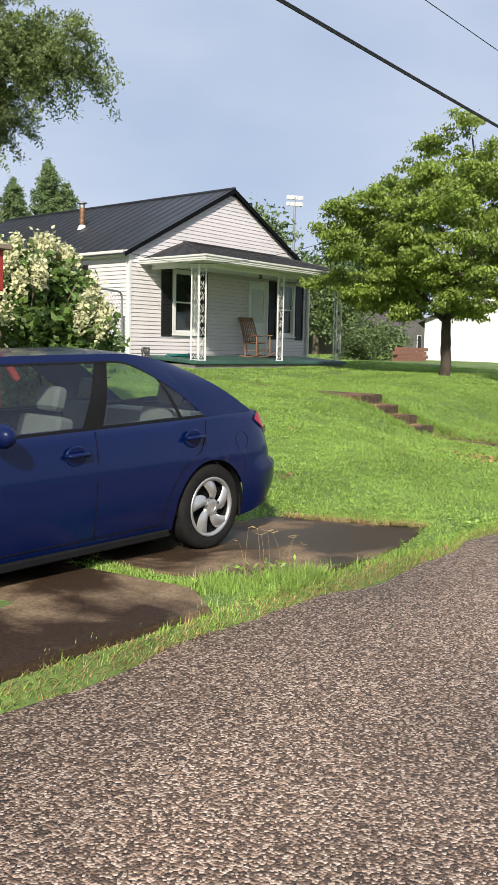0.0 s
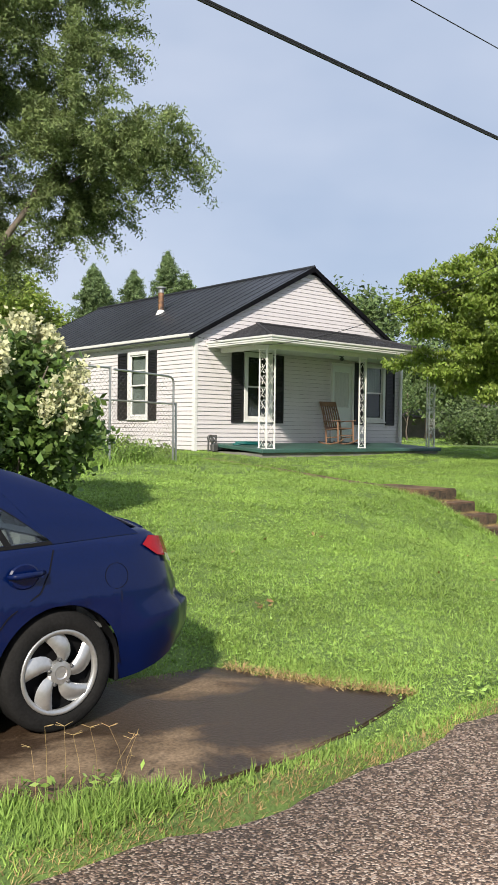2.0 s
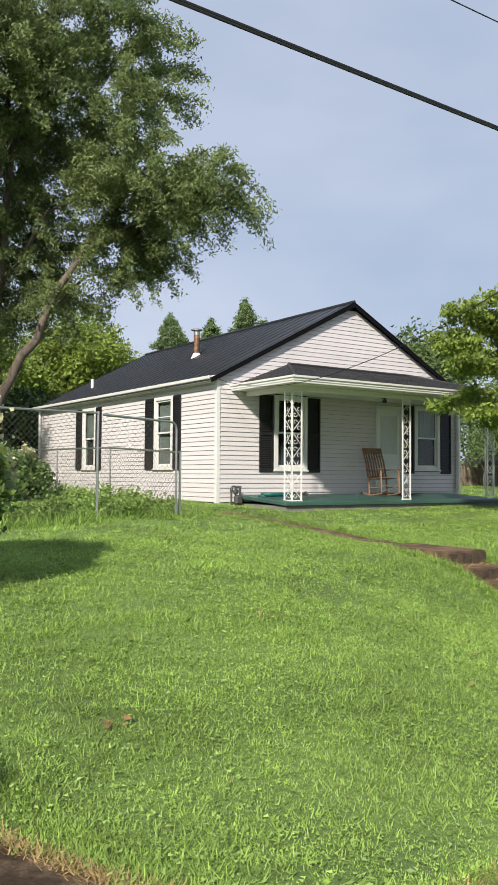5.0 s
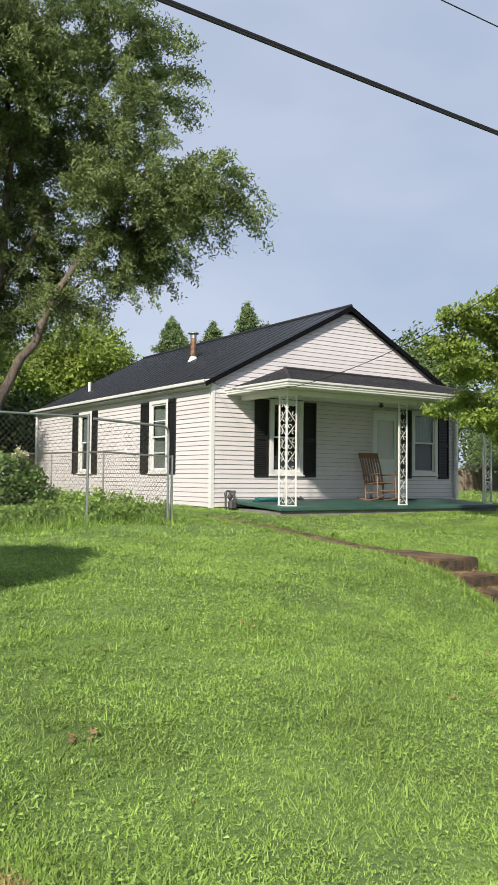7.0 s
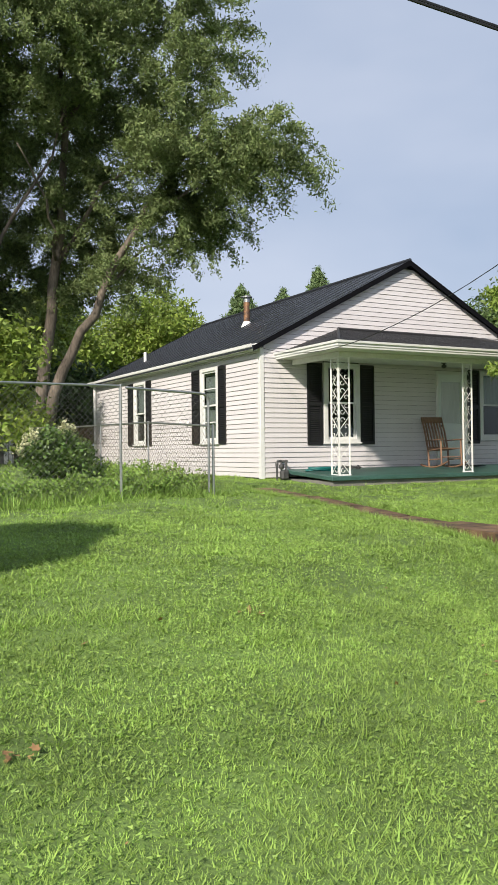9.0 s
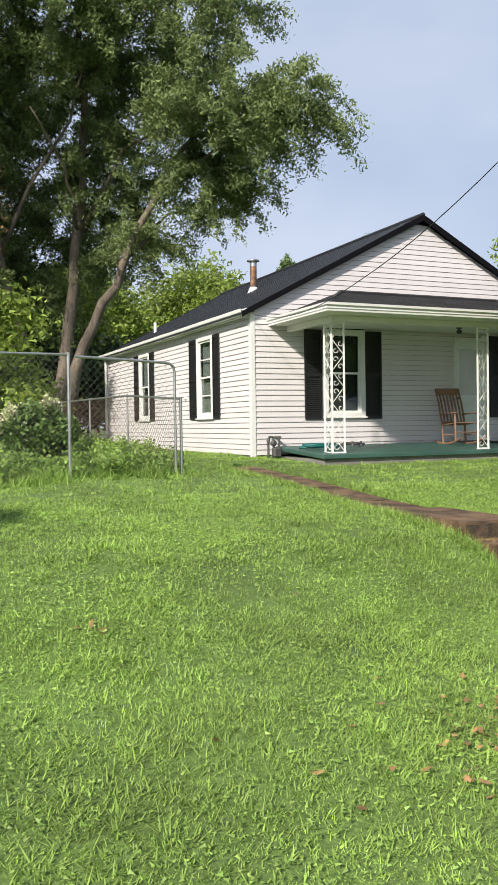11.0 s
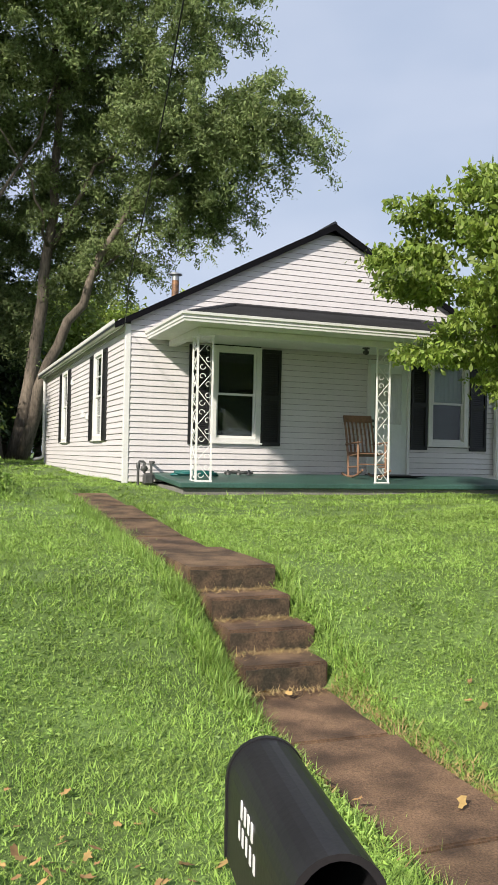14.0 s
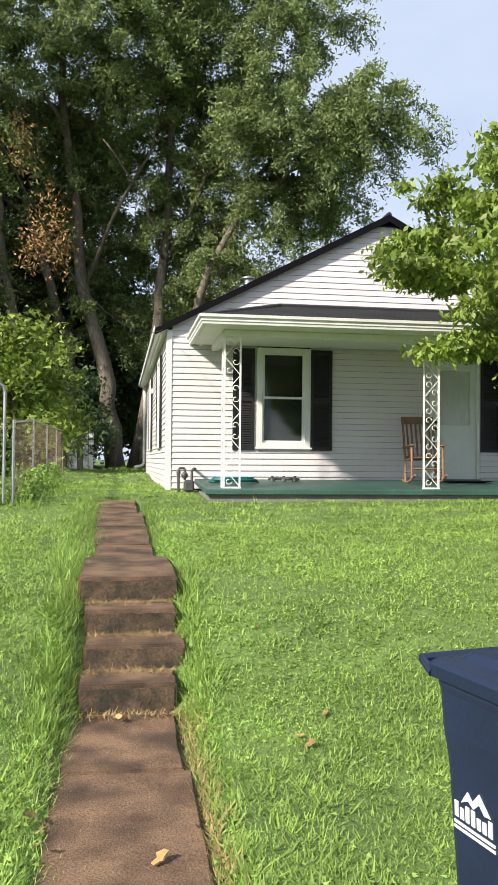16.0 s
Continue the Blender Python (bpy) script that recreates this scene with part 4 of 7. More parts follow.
BELT = [(-3.65, 0.62), (-3.5, 0.74), (-2.6, 0.88), (-2.1, 0.925), (-1.2, 0.955), (-0.2, 0.985), (0.3, 1.005), (0.8, 1.02), (0.93, 0.96), (1.02, 0.66)]
HOOD = [(-3.65, 0.64), (-3.5, 0.77), (-3.0, 0.90), (-2.05, 1.00), (-1.9, 1.02), (0.25, 1.05), (0.45, 1.075), (0.80, 1.095), (0.88, 1.05), (0.95, 0.90), (1.02, 0.66)]
SILL = [(-3.65, 0.32), (-3.45, 0.22), (-3.1, 0.19), (0.4, 0.20), (0.7, 0.25), (1.0, 0.33), (1.02, 0.35)]
HALF = [(-3.65, 0.52), (-3.5, 0.70), (-3.2, 0.80), (-2.6, 0.86), (-1.0, 0.87), (0.2, 0.868), (0.6, 0.85), (0.82, 0.81), (0.95, 0.73), (1.02, 0.64)]


def arch(x):
    low = lerp_curve(SILL, x)
    for ax in (AX0, AX1):
        d = abs(x - ax)
        if d < 0.375:
            low = max(low, 0.31 + math.sqrt(0.375 ** 2 - d * d) * 0.99)
    return low


stations = sorted({round(v, 4) for v in list(np.linspace(-3.65, 1.02, 60)) + [ax + 0.375 * math.cos(a) for ax in (AX0, AX1) for a in np.linspace(0, math.pi, 25)]
                   + [0.88, 0.92, 0.96, 0.99, -3.6, -3.55]})


def tail(x, z):
    """The tail leans forward above the bumper."""
    if x < 0.45:
        return x
    return x - (x - 0.45) / 0.57 * (0.07 + 0.06 * min(max((z - 0.58) / 0.05, 0), 1) + 0.10 * min(max((z - 0.6) / 0.45, 0), 1) + 0.08 * max(0, (0.45 - z) / 0.2))


def body_ring(x):
    """Half section from the sill up over the side to the middle of the deck: (out, up)."""
    lo, belt, top, half = arch(x), smooth_curve(BELT, x), smooth_curve(HOOD, x), smooth_curve(HALF, x)
    belt = max(belt, lo + 0.05)
    top = max(top, belt + 0.005)
    pts = []
    for s in np.linspace(0, 1, 13):
        z = lo + (belt - lo) * s
        q = (z - 0.2) / 0.8
        out = half - 0.075 * (abs(q - 0.48) / 0.52) ** 2.2 - 0.02 * max(0, q - 0.62)
        if 0.60 < q < 0.66:
            out += 0.006
        if x > 0.42 and z < 0.60:
            out += 0.022 * min((x - 0.42) / 0.1, 1)
        pts.append((out, z))
    o, z = pts[-1]
    for s in (0.12, 0.3, 0.6, 1.0):
        pts.append((o * (1 - s) if s < 1 else 0.0, z + (top - z) * (1 - (1 - s) ** 2.4)))
    return pts


bm = bmesh.new()
near, far = [], []
for x in stations:
    ring = body_ring(x)
    near.append([bm.verts.new((tail(x, z), CW / 2 - o, z)) for o, z in ring])
    far.append([bm.verts.new((tail(x, z), CW / 2 + o, z)) for o, z in ring[:-1]] + [near[-1][-1]])
for rows, flip in ((near, 1), (far, -1)):
    for a, b in zip(rows, rows[1:]):
        for i in range(len(a) - 1):
            xs = a[i].co.x
            if -2.5 < xs < 0.56 and i > len(a) - 5:
                continue
            try:
                bm.faces.new((a[i], b[i], b[i + 1], a[i + 1]) if flip > 0 else (a[i + 1], b[i + 1], b[i], a[i]))
            except ValueError:
                pass
for rows_n, rows_f in ((near[0], far[0]), (near[-1], far[-1])):
    for i in range(len(rows_n) - 2):
        bm.faces.new((rows_n[i], rows_n[i + 1], rows_f[i + 1], rows_f[i]))
body = part("body", bm, M_PAINT, car, "glossy dark blue painted body", smooth=True)

# Greenhouse: belt line and roof line joined by pillars and panes.
def belt_pt(u, side):
    x = -2.02 - 1.6 * max(0.36 - u, 0) + min(u, 0.755) * 2.66 + max(u - 0.755, 0) * 2.25
    z = smooth_curve(BELT, x) + 0.006
    half = smooth_curve(HALF, x) - 0.088
    y = CW / 2 - side * half
    return Vector((x, y, z))


def roof_pt(u, side):
    x = -1.25 - 1.5 * max(0.36 - u, 0) + u * 1.12
    z = 1.405 + 0.05 * math.sin(math.pi * (0.12 + 0.70 * u)) - 0.18 * max(0, u - 0.5) ** 1.6
    half = 0.575 + 0.02 * math.sin(math.pi * u)
    return Vector((x, CW / 2 - side * half, z))


def green_pt(u, v, side, push=0.0):
    a, b = belt_pt(u, side), roof_pt(u, side)
    p = a.lerp(b, v)
    p.y -= side * (0.035 * math.sin(math.pi * v) + push)
    k = max(u - 0.755, 0) / 0.245
    p.z += 0.018 * math.sin(math.pi * v) * k
    p.x += 0.01 * math.sin(math.pi * v) * k
    return p


def patch(bm, u0, u1, v0, v1, side, push=0.0, nu=8, nv=6):
    g = [[bm.verts.new(green_pt(u0 + (u1 - u0) * i / nu, v0 + (v1 - v0) * j / nv, side, push)) for i in range(nu + 1)] for j in range(nv + 1)]
    for j in range(nv):
        for i in range(nu):
            bm.faces.new((g[j][i], g[j][i + 1], g[j + 1][i + 1], g[j + 1][i]))


def glass_top(u):
    """The height up the side at which the glass ends: it sweeps down to a point behind the rear door."""
    k = min(max((u - 0.42) / 0.325, 0.0), 1.0)
    return 0.05 + 0.83 * math.sqrt(max(1.0 - k ** 2.2, 0.0))


def swept(bm, u0, u1, low, high, side, push=0.0, nu=16, nv=4):
    """A patch of the side between two curves of u."""
    g = []
    for j in range(nv + 1):
        row = []
        for i in range(nu + 1):
            u = u0 + (u1 - u0) * i / nu
            row.append(bm.verts.new(green_pt(u, low(u) + (high(u) - low(u)) * j / nv, side, push)))
        g.append(row)
    for j in range(nv):
        for i in range(nu):
            bm.faces.new((g[j][i], g[j][i + 1], g[j + 1][i + 1], g[j + 1][i]))


WINDOWS = ((0.08, 0.335, "front"), (0.385, 0.655, "rear"), (0.67, 0.738, "quarter"))
for side in (1, -1):
    for name, u0, u1, nu in (("front_pillar", 0.0, 0.07, 3), ("rear_pillar", 0.755, 1.0, 10)):
        bm = bmesh.new()
        patch(bm, u0, u1, 0, 1, side, nu=nu, nv=10)
        part(name, bm, M_PAINT, body, smooth=True)
    bm = bmesh.new()
    swept(bm, 0.07, 0.755, lambda u: glass_top(u) + 0.02, lambda u: 1.0, side, 0.0, 40, 4)
    part("roof_rail", bm, M_PAINT, body, smooth=True)
    bm = bmesh.new()
    swept(bm, 0.335, 0.385, lambda u: 0.04, lambda u: 0.9, side, 0.001, 3, 6)
    swept(bm, 0.655, 0.67, lambda u: 0.04, glass_top, side, 0.001, 2, 6)
    swept(bm, 0.07, 0.755, lambda u: 0.0, lambda u: 0.04, side, 0.003, 20, 1)
    swept(bm, 0.07, 0.08, lambda u: 0.04, lambda u: 0.9, side, 0.001, 1, 6)
    swept(bm, 0.07, 0.752, lambda u: glass_top(u) - 0.005, lambda u: glass_top(u) + 0.025, side, 0.003, 50, 1)
    part("window_trim", bm, M_PLASTIC, body, "black window surround")
    for u0, u1, _ in WINDOWS:
        bm = bmesh.new()
        swept(bm, u0, u1, lambda u: 0.04, lambda u: glass_top(u) + 0.004, side, 0.0, 16, 6)
        part("side_window", bm, M_CARGLASS, car, "tinted side glass", smooth=True)
bm = bmesh.new()
nu, nv = 14, 8
g = [[bm.verts.new(roof_pt(i / nu, 1).lerp(roof_pt(i / nu, -1), j / nv) + Vector((0, 0, 0.035 * math.sin(math.pi * j / nv)))) for i in range(nu + 1)] for j in range(nv + 1)]
for j in range(nv):
    for i in range(nu):
        bm.faces.new((g[j][i], g[j][i + 1], g[j + 1][i + 1], g[j + 1][i]))
part("roof_panel", bm, M_PAINT, body, smooth=True)
for name, u, bulge in (("windscreen", 0.0, -0.14), ("rear_window", 1.0, 0.06)):
    bm = bmesh.new()
    g = []
    for j in range(7):
        v = j / 6
        a, b = green_pt(u, v, 1), green_pt(u, v, -1)
        g.append([bm.verts.new(a.lerp(b, i / 8) + Vector((bulge * math.sin(math.pi * i / 8) * (1 - v), 0, 0.035 * math.sin(math.pi * i / 8) * v))) for i in range(9)])
    for j in range(6):
        for i in range(8):
            bm.faces.new((g[j][i], g[j][i + 1], g[j + 1][i + 1], g[j + 1][i]))
    part(name, bm, M_CARGLASS, car, smooth=True)
# cabin: floor and seats seen through the glass
bm = bmesh.new()
box(bm, -2.2, 0.45, 0.12, CW - 0.12, 0.22, 0.42)
box(bm, 0.15, 0.5, 0.12, CW - 0.12, 0.5, 0.98)
part("cabin_floor", bm, M_SEAT, car)
for x in (-1.35, -0.25):
    for y in (0.40, CW - 0.40):
        bm = bmesh.new()
        m = Matrix.Translation((x, y, 0.5)) @ Matrix.Rotation(radians(14), 4, "Y")
        box(bm, -0.06, 0.08, -0.22, 0.22, 0.0, 0.56, m)
        box(bm, -0.03, 0.07, -0.11, 0.11, 0.60, 0.76, m)
        box(bm, -0.45, -0.05, -0.23, 0.23, 0.0, 0.12, m)
        part("seat", bm, M_SEAT, car, "grey cloth seat with headrest", bevel=0.025)
# lower trims
bm = bmesh.new()
box(bm, -2.25, -0.42, 0.035, 0.16, 0.16, 0.215)
part("side_skirt", bm, M_PLASTIC, car, bevel=0.01)
bm = bmesh.new()
box(bm, -3.4, 0.6, 0.2, CW - 0.2, 0.18, 0.3)
part("underbody", bm, M_PLASTIC, car)


def handle(x, z, parent):
    bm = bmesh.new()
    tube(bm, [(x - 0.10, 0.012, z), (x - 0.07, -0.022, z + 0.004), (x + 0.06, -0.022, z + 0.008), (x + 0.10, 0.012, z + 0.008)], [0.012, 0.016, 0.016, 0.012], 8)
    part("door_handle", bm, M_PAINT, parent, smooth=True)
    bm = bmesh.new()
    lathe(bm, [(0.068, -0.004), (0.06, 0.004)], 20, Matrix.Translation((x - 0.01, 0.013, z - 0.005)) @ Matrix.Scale(1.25, 4, (1, 0, 0)) @ Matrix.Rotation(radians(90), 4, "X"))
    part("handle_recess", bm, M_PAINT, parent)


handle(-0.20, 0.86, body)
handle(-1.26, 0.82, body)


def side_y(x, z):
    """The near side's place across at a point of the flank."""
    half = smooth_curve(HALF, x)
    q = (z - 0.2) / 0.8
    return CW / 2 - (half - 0.075 * (abs(q - 0.48) / 0.52) ** 2.2 - 0.02 * max(0, q - 0.62))


def seam(pts, r=0.0032):
    bm = bmesh.new()
    tube(bm, [(x, side_y(x, z) - 0.0035 + (0.0032 - r), z) for x, z in pts], r, 4)
    part("door_seam", bm, M_PLASTIC, body)


seam([(-0.02, 0.97), (-0.06, 0.86), (-0.12, 0.76), (-0.30, 0.66), (-0.42, 0.52), (-0.47, 0.40), (-0.50, 0.26)])
seam([(-1.08, 0.955), (-1.09, 0.8), (-1.11, 0.6), (-1.12, 0.4), (-1.11, 0.26)])
seam([(-2.02, 0.92), (-2.10, 0.8), (-2.12, 0.6), (-2.10, 0.3)])
seam([(-2.10, 0.262), (-1.5, 0.262), (-1.05, 0.262), (-0.5, 0.262)])
seam([(0.35 + 0.075 * math.cos(a), 0.80 + 0.07 * math.sin(a)) for a in np.linspace(0, 2 * math.pi, 19)], 0.0014)
# tail lamp wrapping the rear corner
for far_side in (False, True):
    bm = bmesh.new()
    g = []
    for j, z in enumerate(np.linspace(0.885, 1.0, 6)):
        row = []
        for i in range(8):
            x = 0.60 + 0.16 * abs(j - 3) / 3 + (0.99 - 0.60 - 0.16 * abs(j - 3) / 3) * i / 7
            x = min(x, 1.0)
            zz = z - 0.03 * i / 7
            half = smooth_curve(HALF, x)
            q = (zz - 0.2) / 0.8
            o = half - 0.075 * (abs(q - 0.48) / 0.52) ** 2.2 - 0.02 * max(0, q - 0.62) + 0.012
            row.append(bm.verts.new((tail(x, zz) + 0.006, CW / 2 + (o if far_side else -o), zz)))
        g.append(row)
    for j in range(5):
        for i in range(7):
            bm.faces.new((g[j][i], g[j][i + 1], g[j + 1][i + 1], g[j + 1][i]))
    lamp = part("tail_lamp", bm, M_RED, car, "red wrap-round tail lamp", smooth=True)
    bm = bmesh.new()
    g = []
    for z in (0.815, 0.86):
        row = []
        for i in range(6):
            x = 0.86 + (1.0 - 0.86) * i / 5
            half = smooth_curve(HALF, x)
            q = (z - 0.2) / 0.8
            o = half - 0.075 * (abs(q - 0.48) / 0.52) ** 2.2 - 0.02 * max(0, q - 0.62) + 0.011
            row.append(bm.verts.new((tail(x, z) + 0.006, CW / 2 + (o if far_side else -o), z + 0.03 - 0.03 * i / 5)))
        g.append(row)
    for i in range(5):
        bm.faces.new((g[0][i], g[0][i + 1], g[1][i + 1], g[1][i]))
    part("reversing_lamp", bm, M_CLEAR, lamp, "clear reversing lamp")
# door mirror and mud flap
bm = bmesh.new()
bmesh.ops.create_uvsphere(bm, u_segments=14, v_segments=8, radius=1.0, matrix=Matrix.Translation((-1.86, -0.06, 0.99)) @ Matrix.Diagonal((0.07, 0.12, 0.075, 1)))
box(bm, -1.9, -1.84, 0.02, 0.1, 0.935, 0.96)
part("door_mirror", bm, M_PAINT, car, smooth=True)
bm = bmesh.new()
box(bm, 0.36, 0.385, 0.05, 0.22, 0.20, 0.46)
part("mud_flap", bm, M_PLASTIC, car, "black rear mud flap", bevel=0.008)
# rear bumper edge, lip spoiler
bm = bmesh.new()
lip = []
for s in np.linspace(-1, 1, 17):
    o, x = 0.62 * s, 0.83 - 0.05 * s * s
    half = smooth_curve(HALF, x) - 0.10
    bz, tz = smooth_curve(BELT, x), smooth_curve(HOOD, x)
    z = bz + (tz - bz) * (1 - (abs(o) / half) ** 2.4)
    lip.append((tail(x, z), CW / 2 + o, z - 0.010))
tube(bm, lip, 0.02, 8)
part("boot_lip", bm, M_PAINT, body)


def wheel(x, y, outward):
    hub = new("wheel")
    hub.parent = car
    inset = Matrix.Diagonal((0.945, 0.945, 1, 1))
    hub.matrix_basis = Matrix.Translation((x, y, WR * 1.03)) @ Matrix.Rotation(radians(90 if outward < 0 else -90), 4, "X") @ Matrix.Diagonal((1.03, 1.03, 1, 1))
    bm = bmesh.new()
    lathe(bm, [(0.20, -0.19), (0.27, -0.2), (0.305, -0.185), (0.315, -0.15), (0.316, -0.05), (0.306, -0.012), (0.285, 0.0), (0.25, 0.003), (0.222, -0.006), (0.206, -0.02)], 40, cap=False)
    part("tyre", bm, M_RUBBER, hub, "black road-worn tyre", smooth=True)
    bm = bmesh.new()
    lathe(bm, [(0.217, -0.10), (0.226, -0.03), (0.233, -0.004), (0.225, 0.002), (0.214, -0.012), (0.206, -0.06), (0.0, -0.07)], 40)
    part("rim", bm, M_PLASTIC, hub, "dark wheel barrel").matrix_basis = inset
    bm = bmesh.new()
    lathe(bm, [(0.232, -0.008), (0.233, 0.0), (0.226, 0.004), (0.206, -0.003), (0.203, -0.02)], 40, cap=False)
    part("rim_ring", bm, M_RIM, hub, smooth=True).matrix_basis = inset
    # five broad twisted spokes
    for kx in range(5):
        bm = bmesh.new()
        ring = []
        for i in range(7):
            t = i / 6
            r = 0.045 + 0.163 * t
            twist = 0.55 * t
            wide = 0.40 + 0.10 * math.sin(math.pi * t)
            lift = 0.012 * math.sin(math.pi * t) - 0.010
            ring.append([bm.verts.new((r * math.cos(twist + d * wide * (1.15 - 0.25 * t)), r * math.sin(twist + d * wide * (1.15 - 0.25 * t)), lift + h))
                         for d, h in ((-1, -0.014), (-0.55, 0.0), (0.0, 0.010), (0.45, 0.002), (0.62, -0.014))])
        for a, b in zip(ring, ring[1:]):
            for i in range(4):
                bm.faces.new((a[i], a[i + 1], b[i + 1], b[i]))
        sp = part("spoke", bm, M_RIM, hub, smooth=True)
        sp.matrix_basis = inset @ Matrix.Rotation(2 * math.pi * kx / 5, 4, "Z")
    bm = bmesh.new()
    lathe(bm, [(0.062, -0.03), (0.060, 0.004), (0.035, 0.008), (0.03, 0.003), (0.0, 0.004)][:4], 20)
    part("hub_cap", bm, M_RIM, hub)
    for kx in range(5):
        bm = bmesh.new()
        lathe(bm, [(0.011, -0.02), (0.011, 0.008), (0.006, 0.012)], 8, Matrix.Rotation(2 * math.pi * (kx + 0.3) / 5, 4, "Z") @ Matrix.Translation((0.07, 0, 0)))
        part("wheel_nut", bm, M_METER, hub).matrix_basis = inset
    return hub


for x in (AX0, AX1):
    wheel(x, 0.015, -1)
    wheel(x, CW - 0.015, 1)
for x in (AX0, AX1):
    for y0, y1 in ((0.022, 0.30), (CW - 0.30, CW - 0.022)):
        bm = bmesh.new()
        for i in range(16):
            a0, a1 = math.pi * i / 16, math.pi * (i + 1) / 16
            r = 0.369
            v = [bm.verts.new((x + r * math.cos(a), y, 0.31 + r * math.sin(a))) for a, y in ((a0, y0), (a1, y0), (a1, y1), (a0, y1))]
            bm.faces.new(v)
        bmesh.ops.remove_doubles(bm, verts=bm.verts, dist=1e-4)
        part("wheel_arch_liner", bm, M_PLASTIC, car)

# ---------------------------------------------------------------- porch things
def rocking_chair(m):
    ch = thing("rocking_chair", "brown slatted wooden rocking chair standing on the porch", "chair", m)
    for y in (-0.27, 0.27):
        bm = bmesh.new()
        tube(bm, [(-0.55 + 1.05 * i / 12, y, 0.02 + 0.11 * ((i / 12 - 0.45) * 1.8) ** 2) for i in range(13)], 0.022, 8)
        part("rocker", bm, M_WOOD, ch)
        bm = bmesh.new()
        tube(bm, [(0.28, y, 0.04), (0.28, y, 0.64)], 0.022, 8)
        part("front_leg", bm, M_WOOD, ch)
        bm = bmesh.new()
        tube(bm, [(-0.22, y, 0.03), (-0.24, y, 0.42), (-0.34, y, 0.85), (-0.47, y, 1.19)], [0.022, 0.024, 0.022, 0.018], 8)
        part("back_post", bm, M_WOOD, ch)
        bm = bmesh.new()
        box(bm, -0.30, 0.36, y - 0.045, y + 0.045, 0.63, 0.655)
        part("armrest", bm, M_WOOD, ch, bevel=0.008)
        bm = bmesh.new()
        tube(bm, [(-0.22, y, 0.20), (0.28, y, 0.20)], 0.014, 6)
        part("stretcher", bm, M_WOOD, ch)
    bm = bmesh.new()
    tube(bm, [(0.28, -0.27, 0.24), (0.28, 0.27, 0.24)], 0.014, 6)
    part("stretcher", bm, M_WOOD, ch)
    for i in range(7):
        bm = bmesh.new()
        x = -0.2 + 0.075 * i
        box(bm, x - 0.033, x + 0.033, -0.26, 0.26, 0.405 + 0.004 * i, 0.425 + 0.004 * i)
        part("seat_slat", bm, M_WOOD, ch, bevel=0.004)
    for i in range(6):
        bm = bmesh.new()
        y = -0.2 + 0.08 * i
        tube(bm, [(-0.245, y, 0.44), (-0.34, y, 0.80), (-0.44, y, 1.10)], 0.02, 6)
        part("back_slat", bm, M_WOOD, ch)
    bm = bmesh.new()
    box(bm, -0.02, 0.02, -0.29, 0.29, -0.07, 0.07, Matrix.Translation((-0.45, 0, 1.14)) @ Matrix.Rotation(radians(-18), 4, "Y"))
    part("top_rail", bm, M_WOOD, ch, bevel=0.01)
    bm = bmesh.new()
    box(bm, -0.015, 0.015, -0.27, 0.27, -0.03, 0.03, Matrix.Translation((-0.25, 0, 0.46)) @ Matrix.Rotation(radians(-14), 4, "Y"))
    part("lower_rail", bm, M_WOOD, ch, bevel=0.006)
    return ch


rocking_chair(pose(4.46, -0.70, deck_z(-0.70) + 0.004, 0, -2.5, -97))

hose = thing("garden_hose", "coiled teal garden hose lying on the porch floor", "hose", pose(0.95, -0.75, deck_z(-0.75)))
bm = bmesh.new()
pts = []
for i in range(150):
    a = i * 0.21
    r = 0.42 - 0.018 * math.sin(i * 0.7) - 0.10 * (i / 150)
    pts.append((0.15 + r * 1.0 * math.cos(a), r * 0.55 * math.sin(a) + 0.05 * math.sin(a * 0.3), 0.016 + 0.075 * i / 150 - 0.03 * r * math.sin(a) * 0.1 - 0.059 * (r * 0.55 * math.sin(a) / 1.95) * -1))
tube(bm, pts, 0.013, 6)
part("coil", bm, M_HOSE, hose, smooth=True)
tool = thing("sprinkler", "dark metal sprinkler lying on the porch floor", "tool", pose(2.0, -0.42, deck_z(-0.42) + 0.006))
bm = bmesh.new()
tube(bm, [(-0.25, 0, 0.03), (-0.1, 0.02, 0.05), (0.1, -0.02, 0.04), (0.3, 0.01, 0.03)], [0.02, 0.03, 0.028, 0.02], 8)
part("tube", bm, M_METER, tool)
for x in (-0.18, 0.02, 0.22):
    bm = bmesh.new()
    lathe(bm, [(0.05, -0.004), (0.045, 0.03), (0.02, 0.06), (0.025, 0.09)], 10, Matrix.Translation((x, 0, 0)))
    part("head", bm, M_METER, tool)
mat_ob = thing("door_mat", "dark doormat lying in front of the door", "mat", pose(5.32, -0.45, deck_z(-0.45) + 0.004, -3.4))
bm = bmesh.new()
box(bm, -0.42, 0.42, -0.27, 0.27, 0.0, 0.014)
part("mat", bm, M_PLASTIC, mat_ob, bevel=0.004)
stand = thing("metal_stand", "thin dark metal stand beside the porch", "stand", pose(8.35, 0.6, float(ground_z(8.35, 0.6))))
bm = bmesh.new()
tube(bm, [(0, 0, -0.05), (0, 0, 1.0), (-0.35, 0, 1.02)], 0.02, 6)
tube(bm, [(-0.35, 0, 1.02), (-0.35, 0, -0.05)], 0.02, 6)
part("frame", bm, M_METER, stand)

